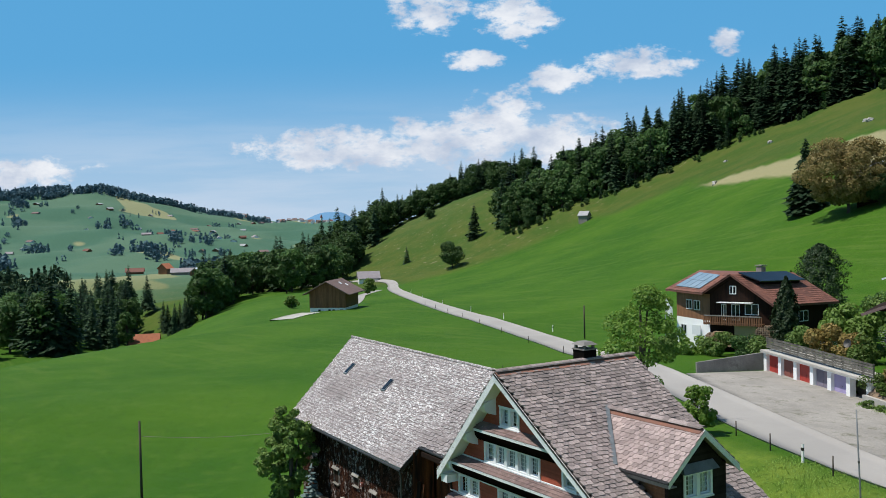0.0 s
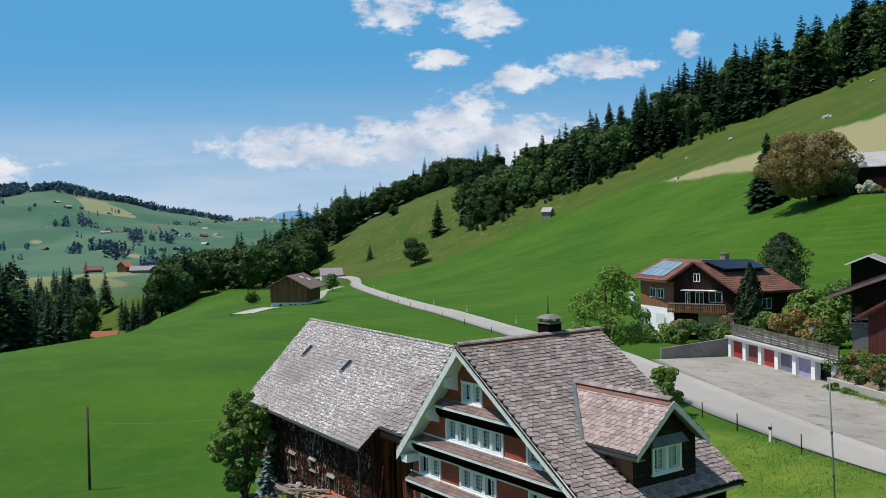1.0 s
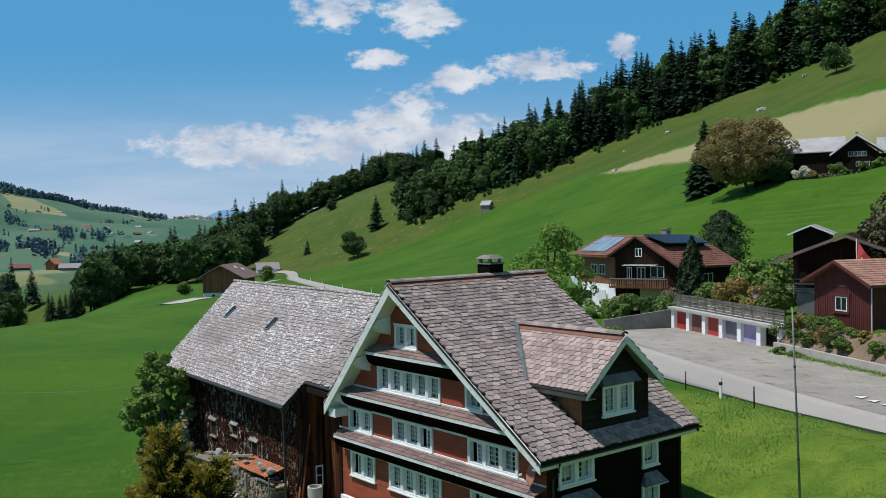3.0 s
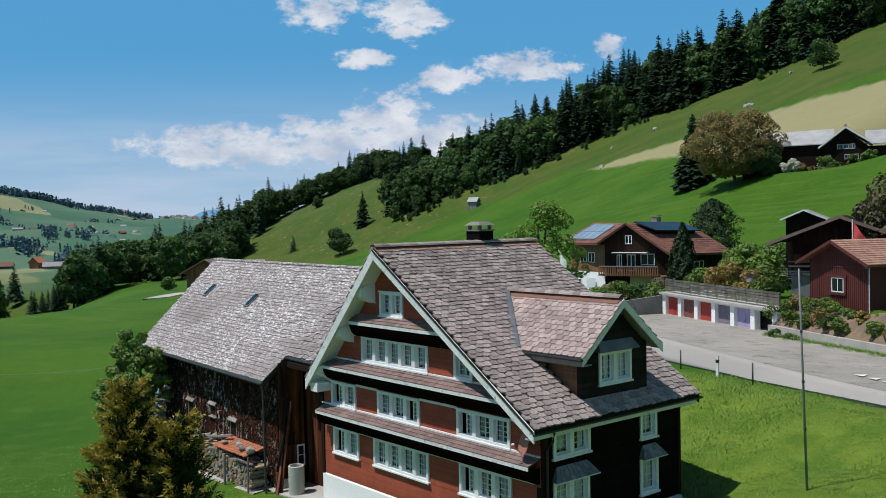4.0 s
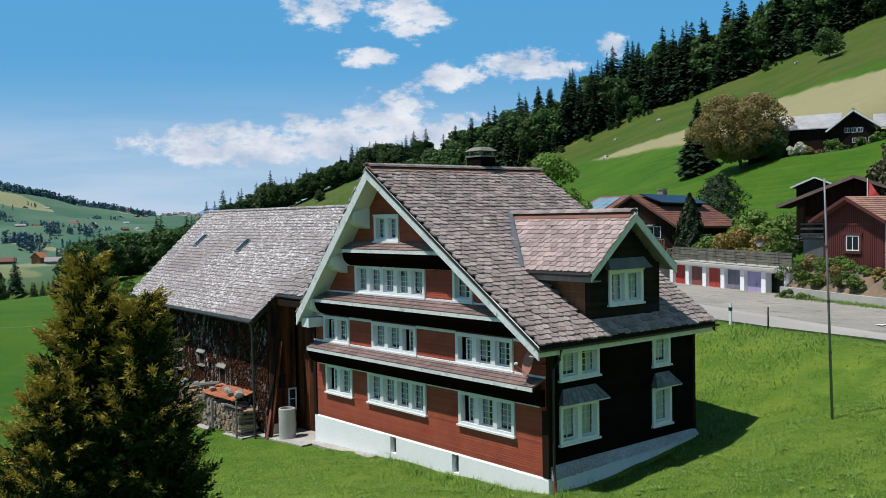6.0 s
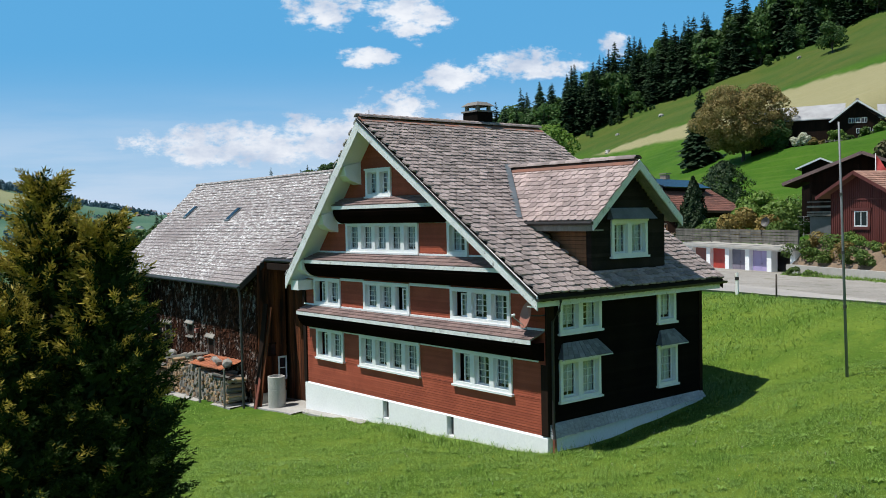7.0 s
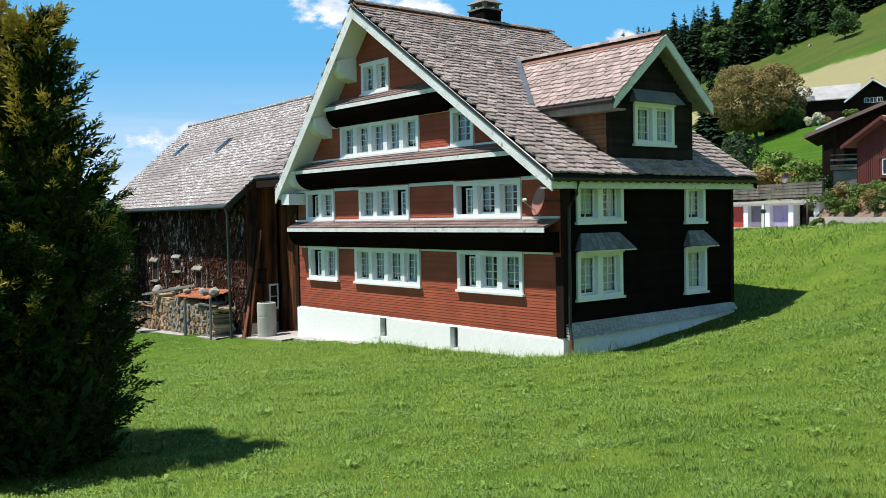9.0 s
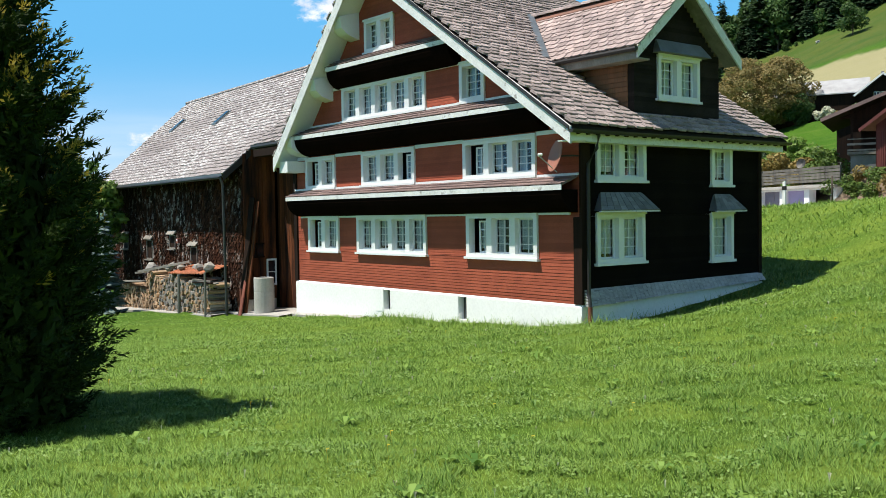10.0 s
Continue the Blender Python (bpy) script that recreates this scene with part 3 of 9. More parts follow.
    # swell of the lawn below the road
    e = y - 19.1 + 0.29 * x
    verge = y - np.interp(x, [-43.7, -30, -15, -5.8, 2.8, 20, 45], [40.8, 33.6, 25.6, 21.1, 18.3, 13.4, 6.0])
    lift = np.interp(x, [-16, -7, 0, 6, 25, 45], [0.0, 0.33, 0.50, 0.60, 0.60, 0.0])
    z = z + lift * smooth(-16, -8, verge) * (1 - smooth(0.0, 1.1, verge)) * np.maximum(smooth(1.0, 5.0, x), smooth(8.5, 12.0, y))
    return z + 0.3 * smooth(-14, -6, e) * (1 - smooth(-3.2, -0.6, e)) * smooth(-7, 1, x) * (1 - smooth(25, 40, x))


def hummocks(x, y):
    """Small unevenness of the turf; the forecourt stays flat."""
    u, v = to_uv(x, y)
    fine = 0.035 * np.sin(x * 1.7 + np.cos(y * 1.1)) * np.cos(y * 1.9 + 0.5) + 0.03 * np.sin(x * 0.6 - y * 0.8)
    return fine * np.clip(1.0 - smooth(150, 300, u), 0.1, 1) * (1 - smooth(10, 15, y) * (u < 130) * (v < 62))


# one sheet from the yard to the skyline, finer where it is near and ahead
def build_ground():
    cx, cy = 14.0, -15.0
    ahead_ = math.degrees(math.atan2(0.5426, -0.84))
    sector = np.arange(-36, 36.001, 0.27)
    rest = np.arange(39, 324, 3.0)
    ang = np.radians(ahead_ + np.concatenate([sector, rest]))
    r = [0.0001]
    step = 0.5
    while r[-1] < 4850:
        r.append(r[-1] + max(step, r[-1] * 0.017))
    r = np.array(r)
    x = cx + np.outer(r, np.cos(ang))
    y = cy + np.outer(r, np.sin(ang))
    z = ground_z(x, y)
    u, v = to_uv(x, y)
    z = z + hummocks(x, y)
    nr, na = x.shape
    idx = np.arange(nr * na).reshape(nr, na)
    a, b = idx[:-1], idx[1:]
    quads = np.stack([a, b, np.roll(b, -1, 1), np.roll(a, -1, 1)], -1).reshape(-1, 4)
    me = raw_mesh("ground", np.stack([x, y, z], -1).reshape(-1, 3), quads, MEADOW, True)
    d = np.hypot(u, v)
    w = v - hill_foot(u)
    line = np.interp(u, [150, 200, 260, 300, 345, 380], [116, 112, 106, 102, 98, 96])
    wide = np.interp(u, [150, 200, 260, 300, 340, 362], [60, 52, 40, 26, 10, 0])
    edge = wobble(x * 3, y * 3) * 1.2
    hay = smooth(0, 2.5, v - line + edge) * smooth(0, 2.5, line + wide - v + edge) * (u > 120) * (u < 365)
    rough_ = smooth(0, 12, v - (line + wide) + 6 * wobble(x, y)) * (u > 100)
    rough_ = np.maximum(rough_, smooth(415, 445, u) * smooth(-10, 10, w))
    rough_ = np.maximum(rough_, 0.8 * smooth(-0.41, -0.38, v / np.maximum(u, 1)) * (1 - smooth(-0.27, -0.25, v / np.maximum(u, 1))) * smooth(420, 440, d) * (1 - smooth(820, 860, d)))
    rough_ = np.maximum(rough_, smooth(4, 18, w - 88 + 12 * wobble(x, y)) * smooth(380, 400, u)) * 0.9
    # far and blue tint the distant ground as haze
    masks = {
        "hay": hay, "rough": rough_ * (d < 900), "scree": smooth(420, 450, u) * smooth(0, 20, w) * (d < 800),
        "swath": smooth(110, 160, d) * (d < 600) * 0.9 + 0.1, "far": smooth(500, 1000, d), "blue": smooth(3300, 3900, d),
        "lawn": smooth(-30, -8, x + 0.6 * np.minimum(y, 0)) * (1 - smooth(17.5, 20, y + 0.29 * x)) * (1 - smooth(45, 70, np.hypot(x - 5, y + 5))),
    }
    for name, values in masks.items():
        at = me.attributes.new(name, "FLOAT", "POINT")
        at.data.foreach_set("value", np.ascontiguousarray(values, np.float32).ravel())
    return tagged(new("ground", me), "green mown meadow falling into a wooded valley", "meadow", kind="structure")


build_ground()


def on_ground(x, y, dz=0.0):
    return (x, y, float(ground_z(x, y)) + dz)


def ribbon(name, mat, line, left, right, lift, label, category, step=1.2, across=5, level=0.05):
    """A strip that lies on the ground along a line of (x, y) points."""
    p = np.array(line, float)
    for _ in range(3):   # round the corners
        q = np.empty((len(p) * 2 - 2, 2))
        q[0::2], q[1::2] = 0.75 * p[:-1] + 0.25 * p[1:], 0.25 * p[:-1] + 0.75 * p[1:]
        p = np.vstack([p[:1], q, p[-1:]])
    s = np.concatenate([[0], np.cumsum(np.hypot(*np.diff(p, axis=0).T))])
    t = np.linspace(0, s[-1], max(3, int(s[-1] / step)))
    c = np.stack([np.interp(t, s, p[:, 0]), np.interp(t, s, p[:, 1])], 1)
    d = np.gradient(c, axis=0)
    d /= np.hypot(d[:, 0], d[:, 1])[:, None]
    nrm = np.stack([-d[:, 1], d[:, 0]], 1)
    off = np.linspace(left, -right, across)
    pts = c[:, None] + nrm[:, None] * off[None, :, None]
    z = ground_z(pts[..., 0], pts[..., 1]) + lift
    z = np.maximum(z, z.mean(1, keepdims=True) - level)
    v = np.dstack([pts, z])
    low_ = v.copy()
    low_[..., 2] -= 0.4
    n, k = v.shape[:2]
    idx = np.arange(n * k).reshape(n, k)
    quads = np.stack([idx[:-1, :-1], idx[1:, :-1], idx[1:, 1:], idx[:-1, 1:]], -1).reshape(-1, 4)
    m = n * k
    rim = np.concatenate([np.stack([idx[:-1, 0], idx[:-1, 0] + m, idx[1:, 0] + m, idx[1:, 0]], -1), np.stack([idx[:-1, -1], idx[1:, -1], idx[1:, -1] + m, idx[:-1, -1] + m], -1)])
    me = raw_mesh(name, np.vstack([v.reshape(-1, 3), low_.reshape(-1, 3)]), np.vstack([quads[:, ::-1], rim]), mat)
    return tagged(new(name, me), label, category, kind="structure")

# ---------------- the farmhouse ----------------
RIDGE_X, RIDGE_Z = -8.3, 10.5
EAVE_X, EAVE_Z = 0.42, 4.72          # right eave, top of the roof
LEFT_X, LEFT_Z = -13.55, 4.76        # left eave
Y_FRONT, Y_BACK = -0.8, 8.15         # roof verges
WALL_BACK = 7.45
SLOPE_R = (RIDGE_Z - EAVE_Z) / (EAVE_X - RIDGE_X)
SLOPE_L = (RIDGE_Z - LEFT_Z) / (RIDGE_X - LEFT_X)


def roof_z(x):
    return RIDGE_Z - (x - RIDGE_X) * SLOPE_R if x > RIDGE_X else RIDGE_Z - (RIDGE_X - x) * SLOPE_L


def gable_span(z, below=0.30):
    """Where the gable wall ends on either side at height z, under the roof's thickness."""
    top = z + below
    left = -13.5 if top < LEFT_Z else RIDGE_X - (RIDGE_Z - top) / SLOPE_L
    right = 0.0 if top < roof_z(0) else RIDGE_X + (RIDGE_Z - top) / SLOPE_R
    return max(left, -13.5), min(right, 0.0)


house = thing("farmhouse", "farmhouse with red shingled gable, white window rows, brown tiled roof", "house")

# front windows: x0, x1, number of lights, sill and head
FRONT = [(-12.60, -10.68, 2, 1.56, 2.70), (-9.60, -6.00, 4, 1.56, 2.70), (-4.20, -1.45, 3, 1.56, 2.70),
         (-12.70, -10.83, 2, 3.66, 4.68), (-9.27, -6.50, 3, 3.66, 4.68), (-4.30, -1.48, 3, 3.66, 4.68),
         (-10.33, -5.94, 5, 5.76, 6.82), (-4.40, -3.38, 1, 5.76, 6.82), (-8.97, -7.43, 2, 7.76, 8.74)]
SIDE = [(0.50, 2.34, 2, 3.48, 4.56), (5.10, 6.05, 1, 3.40, 4.46), (0.48, 2.28, 2, 1.46, 2.68), (5.07, 6.10, 1, 1.34, 2.64)]
DORMER_Y, DORMER_X = (2.20, 5.80), -0.2
CELLAR = [(-8.18, -7.84, -0.18, 0.42), (-4.58, -4.24, -0.2, 0.42)]


def cut(spans, holes):
    """Intervals with the holes taken out."""
    for h0, h1 in holes:
        out = []
        for a, b in spans:
            if h1 <= a or h0 >= b:
                out.append((a, b))
            else:
                if h0 > a:
                    out.append((a, h0))
                if h1 < b:
                    out.append((h1, b))
        spans = out
    return [s for s in spans if s[1] - s[0] > 0.01]


def courses(z0, z1, step, span, holes, put, lip=0.009):
    """Shingle courses between z0 and z1: each a board whose foot stands proud."""
    f = Form()
    n = max(1, round((z1 - z0) / step))
    h = (z1 - z0) / n
    levels = sorted({z0 + i * h for i in range(n + 1)} | {q for o in holes for q in o[2:4] if z0 < q < z1})
    for a, b in zip(levels[:-1], levels[1:]):
        if b - a < 0.004:
            continue
        mid = (a + b) / 2
        l, r = span(mid)
        for s, e in cut([(l, r)], [(o[0], o[1]) for o in holes if o[2] < mid < o[3]]):
            put(f, s, e, a, b, lip + rnd.uniform(-0.003, 0.003))
    return f


def front_board(f, s, e, a, b, lip):
    f.hexa([(s, -lip, a), (e, -lip, a), (e, 0.24, a), (s, 0.24, a), (s, 0.0, b), (e, 0.0, b), (e, 0.24, b), (s, 0.24, b)])


def side_board(f, s, e, a, b, lip):
    f.hexa([(-0.24, s, a), (lip, s, a), (lip, e, a), (-0.24, e, a), (-0.24, s, b), (0.0, s, b), (0.0, e, b), (-0.24, e, b)])


front_holes = [(w[0] + 0.03, w[1] - 0.03, w[3] + 0.03, w[4] - 0.03) for w in FRONT]
side_holes = [(w[0] + 0.03, w[1] - 0.03, w[3] + 0.03, w[4] - 0.03) for w in SIDE]
part("front_wall", courses(0.5, 9.9, 0.082, gable_span, front_holes, front_board), RED, house, "red painted shingle courses")
course_pieces = []
courses(0.62, 4.75, 0.14, lambda z: (0.245, WALL_BACK), side_holes, lambda f, *q: course_pieces.append(q))
for q in course_pieces:
    piece = Form()
    side_board(piece, *q)
    part("shingle_course", piece, DARK, house, "near-black stained shingle course")
f = Form().box(-13.5, 0, WALL_BACK - 0.24, WALL_BACK, -1.0, 4.7)
f.prism([(-13.5, WALL_BACK - 0.24, 4.7), (-0.0, WALL_BACK - 0.24, 4.7), (RIDGE_X, WALL_BACK - 0.24, RIDGE_Z - 0.4)], (0, 0.24, 0))
part("back_wall", f, DARK, house)
part("left_wall", Form().box(-13.5, -13.26, 0.26, WALL_BACK - 0.25, -1.2, 4.6), DARK_BOARD, house, "dark brown boards")
part("corner_post", Form().box(-0.02, 0.05, -0.05, 0.26, 0.5, 4.6).box(-0.22, -0.02, -0.05, -0.02, 0.5, 2.6), DARK_BOARD, house, "dark corner board")
part("corner_post", Form().box(-13.56, -13.36, -0.06, 0.2, 0.5, 4.6), DARK_BOARD, house, "dark corner board")
part("corner_post", Form().box(-0.2, 0.05, WALL_BACK - 0.1, WALL_BACK + 0.05, 0.6, 4.6), DARK_BOARD, house, "dark corner board")
# added floor slabs and lining, coloured dark for the shade inside the rooms
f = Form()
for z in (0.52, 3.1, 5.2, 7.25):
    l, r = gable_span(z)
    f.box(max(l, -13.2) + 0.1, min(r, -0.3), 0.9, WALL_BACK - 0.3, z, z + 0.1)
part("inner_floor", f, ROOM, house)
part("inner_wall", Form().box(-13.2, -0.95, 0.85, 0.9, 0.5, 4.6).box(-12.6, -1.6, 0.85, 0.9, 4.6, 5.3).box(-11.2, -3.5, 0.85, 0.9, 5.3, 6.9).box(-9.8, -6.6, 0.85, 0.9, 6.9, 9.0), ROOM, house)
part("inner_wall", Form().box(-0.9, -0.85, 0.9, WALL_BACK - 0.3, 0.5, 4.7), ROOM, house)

# plinth
f = Form()
for s, e in cut([(-13.52, 0.03)], [(c[0], c[1]) for c in CELLAR]):
    f.box(s, e, -0.05, 0.3, -1.3, 0.44)
for c in CELLAR:
    f.box(c[0], c[1], -0.05, 0.3, -1.3, c[2])
    f.box(c[0], c[1], 0.22, 0.3, c[2], 0.44)
    f.box(c[0] - 0.42, c[0], -0.065, -0.05, c[2] - 0.05, 0.46)   # folded-back shutter
f.hexa([(-13.5, -0.05, 0.44), (0.0, -0.05, 0.44), (0.0, 0.2, 0.44), (-13.5, 0.2, 0.44), (-13.5, -0.0, 0.5), (0.0, -0.0, 0.5), (0.0, 0.2, 0.5), (-13.5, 0.2, 0.5)])
f.box(-0.3, 0.06, 0.3, WALL_BACK + 0.04, -1.0, 0.66)
plinth = part("plinth", f, PLASTER, house, "white limewashed stone plinth")
for c in CELLAR:
    w = part("cellar_window", Form().box(c[0] + 0.03, c[1] - 0.03, 0.12, 0.18, c[2] + 0.02, c[3]), SLATE, house, "grey barred cellar window in its reveal")
    bars = Form()
    for i in range(3):
        x = c[0] + 0.08 + i * 0.09
        bars.box(x, x + 0.015, 0.08, 0.1, c[2] + 0.02, c[3])
    part("bars", bars, IRON, w)
f = Form()
for i in range(6):   # flared shingle skirt on the side wall
    z0, z1 = 0.46 + i * 0.07, 0.46 + (i + 1) * 0.07 - 0.016
    o0, o1 = 0.17 - i * 0.024, 0.17 - (i + 1) * 0.024
    n = 46
    for j in range(n):
        y0, y1 = 0.03 + j * (WALL_BACK - 0.0) / n, 0.03 + (j + 1) * (WALL_BACK - 0.0) / n - 0.008
        tilt = 0.24 * y0 / WALL_BACK * (1 - i / 6)
        q = rnd.uniform(-0.012, 0.012)
        f.hexa([(0.0, y0, z0 + tilt + q), (o0 + 0.034, y0, z0 + tilt + q), (o0 + 0.034, y1, z0 + tilt + q), (0.0, y1, z0 + tilt + q), (0.0, y0, z1 + tilt), (o1 + 0.012, y0, z1 + tilt), (o1 + 0.012, y1, z1 + tilt), (0.0, y1, z1 + tilt)])
part("shingle_skirt", f, SKIRT, house, "bleached grey shingle skirt above the plinth")

DEPTH = 0.14


def window(spec, to_world, parent, cloth=None, ajar=(), side=0.13, post=0.21):
    """A row of lights in a white frame: posts, head, sill, sashes with bars, panes and curtains. to_world maps (along, out, z)."""
    a0, a1, n, z0, z1 = spec
    o_, i_, j_, k_ = (Vector(to_world(*q)) for q in ((0, 0, 0), (1, 0, 0), (0, 1, 0), (0, 0, 1)))
    flipped = (i_ - o_).cross(j_ - o_).dot(k_ - o_) < 0

    def bx(f, s, e, o0, o1, lo, hi):
        c = [(s, o0, lo), (e, o0, lo), (e, o1, lo), (s, o1, lo), (s, o0, hi), (e, o0, hi), (e, o1, hi), (s, o1, hi)]
        f.hexa([to_world(*p) for p in (c[3::-1] + c[:3:-1] if flipped else c)])
    o = (a1 - a0 - 2 * side - (n - 1) * post) / n
    f = Form()
    mullions = []
    ring = [(a0, z0), (a1, z0), (a1, z1), (a0, z1)]
    hole = [(a0 + side, z0 + 0.10), (a1 - side, z0 + 0.10), (a1 - side, z1 - 0.11), (a0 + side, z1 - 0.11)]
    f.add([to_world(s, o_, z) for o_ in (0.07, -DEPTH) for s, z in ring + hole],
          [(i, (i + 1) % 4, 4 + (i + 1) % 4, 4 + i) for i in range(4)] + [(8 + (i + 1) % 4, 8 + i, 12 + i, 12 + (i + 1) % 4) for i in range(4)]
          + [(i, 8 + i, 8 + (i + 1) % 4, (i + 1) % 4) for i in range(4)] + [(4 + (i + 1) % 4, 12 + (i + 1) % 4, 12 + i, 4 + i) for i in range(4)])
    lights = []
    for i in range(n):
        s = a0 + side + i * (o + post)
        lights.append((s, s + o))
        if i < n - 1:
            mullions.append((s + o, s + o + post))
    win = part("window", f, WHITE, parent, "white painted timber window frame")
    for s, e in mullions:
        q = Form()
        bx(q, s, e, -DEPTH + 0.002, 0.055, z0 + 0.1, z1 - 0.11)
        part("mullion", q, WHITE, win)
    q = Form()
    bx(q, a0 - 0.03, a1 + 0.03, 0.0725, 0.10, z1 - 0.03, z1 + 0.03)
    part("drip_cap", q, WHITE, win)
    s_ = Form()
    bx(s_, a0 - 0.05, a1 + 0.05, -0.02, 0.12, z0 - 0.06, z0 + 0.005)
    part("sill", s_, WHITE, win)
    for i, (s, e) in enumerate(lights):
        lo, hi, out = z0 + 0.10, z1 - 0.11, -DEPTH + 0.05
        if i in ajar:   # casement swung inwards: dark panel for the shaded gap beside a narrow leaf
            q = Form()
            bx(q, s, e, -DEPTH - 0.32, -DEPTH - 0.30, lo, hi)
            part("dark_reveal", q, DARK_BOARD, win)
            s, hi = s + 0.36 * (e - s), hi - 0.06
        g = Form()
        t = 0.045
        bx(g, s, s + t, out - 0.045, out, lo, hi), bx(g, e - t, e, out - 0.045, out, lo, hi)
        bx(g, s + t, e - t, out - 0.045, out, lo, lo + t), bx(g, s + t, e - t, out - 0.045, out, hi - t, hi)
        m = (s + e) / 2
        bx(g, m - 0.012, m + 0.012, out - 0.03, out - 0.002, lo + t, hi - t)
        for k in range(1, 4):
            z = lo + t + (hi - lo - 2 * t) * k / 4
            bx(g, s + t, m - 0.012, out - 0.03, out - 0.004, z - 0.010, z + 0.010)
            bx(g, m + 0.012, e - t, out - 0.03, out - 0.004, z - 0.010, z + 0.010)
        part("sash", g, WHITE, win)
        p = Form()
        bx(p, s + t - 0.005, e - t + 0.005, out - 0.024, out - 0.018, lo + t - 0.005, hi - t + 0.005)
        pane = part("pane", p, GLASS, win)
        c = Form()
        k, w = 10, (e - s)
        low_, gapped = lo + (0.0 if rnd.random() < 0.6 else 0.12), rnd.random() < 0.3
        for j in range(k):   # a pleated curtain, parted in the middle
            q0, q1 = s + w * j / k, s + w * (j + 1) / k
            if j in (4, 5) and gapped:
                continue
            wave = 0.025 * (-1) ** j
            v4 = [(q0, -DEPTH - 0.05 - wave, low_), (q1, -DEPTH - 0.05 + wave, low_), (q1, -DEPTH - 0.05 + wave, hi), (q0, -DEPTH - 0.05 - wave, hi)]
            c.add([to_world(*x) for x in v4] + [to_world(x[0], x[1] - 0.004, x[2]) for x in v4], [(0, 1, 2, 3), (7, 6, 5, 4)])
        part("curtain", c, cloth or CURTAIN_SHADED, win)
        if cloth:
            pane.visible_shadow = False
    return win


AJAR = {0: (0,), 2: (0,), 3: (0,), 4: (2,), 5: (0,)}
for i, w in enumerate(FRONT):
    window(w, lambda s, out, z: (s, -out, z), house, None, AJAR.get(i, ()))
for w in SIDE:
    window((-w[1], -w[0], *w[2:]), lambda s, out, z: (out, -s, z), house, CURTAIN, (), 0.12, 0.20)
# long white head boards and sill boards on the front
for z0, z1, x0, x1 in ((2.66, 2.78, -13.1, -0.33), (4.64, 4.76, -13.3, -0.3), (6.79, 6.90, -10.9, -2.95)):
    for s, e in cut([(x0, x1)], [(w[0] - 0.02, w[1] + 0.02) for w in FRONT if w[3] < z0 < w[4] + 0.1]):
        part("head_board", Form().box(s, e, -0.055, 0.0, z0, z1 - 0.02), WHITE, house, "white painted head board")
for z0, x0, x1 in ((3.60, -13.45, -0.05), (5.70, -12.6, -1.0)):
    for s, e in cut([(x0, x1)], [(w[0] - 0.06, w[1] + 0.06) for w in FRONT if abs(w[3] - z0 - 0.06) < 0.1]):
        part("sill_board", Form().box(s, e, -0.07, 0.0, z0, z0 + 0.06), WHITE, house, "white painted sill board")


def pent_roof(x0, x1, z_wall, z_front, out):
    """A narrow shingled roof along the gable with a coved dark soffit and a white edge."""
    roof = part("pent_roof", Form().hexa([(x0, -out, z_front - 0.03), (x1, -out, z_front - 0.03), (x1, 0, z_wall - 0.03), (x0, 0, z_wall - 0.03), (x0, -out, z_front), (x1, -out, z_front), (x1, 0, z_wall), (x0, 0, z_wall)]), PENT, house, "brown shingled pent roof")
    f = Form()
    rows = 3
    for r in range(rows):
        y0, y1 = -out - 0.03 + out * r / rows, -out + out * (r + 1) / rows + 0.05
        za, zb = z_front + (z_wall - z_front) * r / rows, z_front + (z_wall - z_front) * ((r + 1) / rows + 0.06)
        x = x0 - rnd.uniform(0, 0.1)
        while x < x1:
            w = rnd.uniform(0.16, 0.3)
            e, q = min(x + w - 0.006, x1), rnd.uniform(0.0, 0.01)
            f.hexa([(x, y0, za + 0.012 + q), (e, y0, za + 0.012 + q), (e, y1, zb + 0.004), (x, y1, zb + 0.004), (x, y0, za + 0.03 + q), (e, y0, za + 0.03 + q), (e, y1, zb + 0.014), (x, y1, zb + 0.014)])
            x += w
    tagged(part("shingles", f, PENT, roof), kind="stuff")
    part("fascia", Form().box(x0, x1, -out - 0.025, -out + 0.0, z_front - 0.13, z_front - 0.005), WHITE_OLD, roof, "white edge board")
    cove, n = Form(), 7
    drop = z_front - 0.13 - (z_front - 0.68)
    pts = [(-out * math.cos(a), z_front - 0.12 - drop * math.sin(a)) for a in [i * math.pi / 2 / n for i in range(n + 1)]]
    for (ya, za), (yb, zb) in zip(pts[:-1], pts[1:]):
        cove.add([(x0 + 0.03, ya, za), (x1 - 0.03, ya, za), (x1 - 0.03, yb, zb), (x0 + 0.03, yb, zb)], [(0, 1, 2, 3)])
    for x in (x0 + 0.03, x1 - 0.03):
        cove.add([(x, y, z) for y, z in pts] + [(x, 0.0, z_front - 0.12)], [tuple(range(n + 2))])
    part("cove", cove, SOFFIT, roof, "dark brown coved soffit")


pent_roof(-13.15, -0.08, 3.60, 3.38, 0.58)
pent_roof(-12.55, -1.02, 5.70, 5.42, 0.58)
pent_roof(-10.55, -4.35, 7.74, 7.46, 0.50)

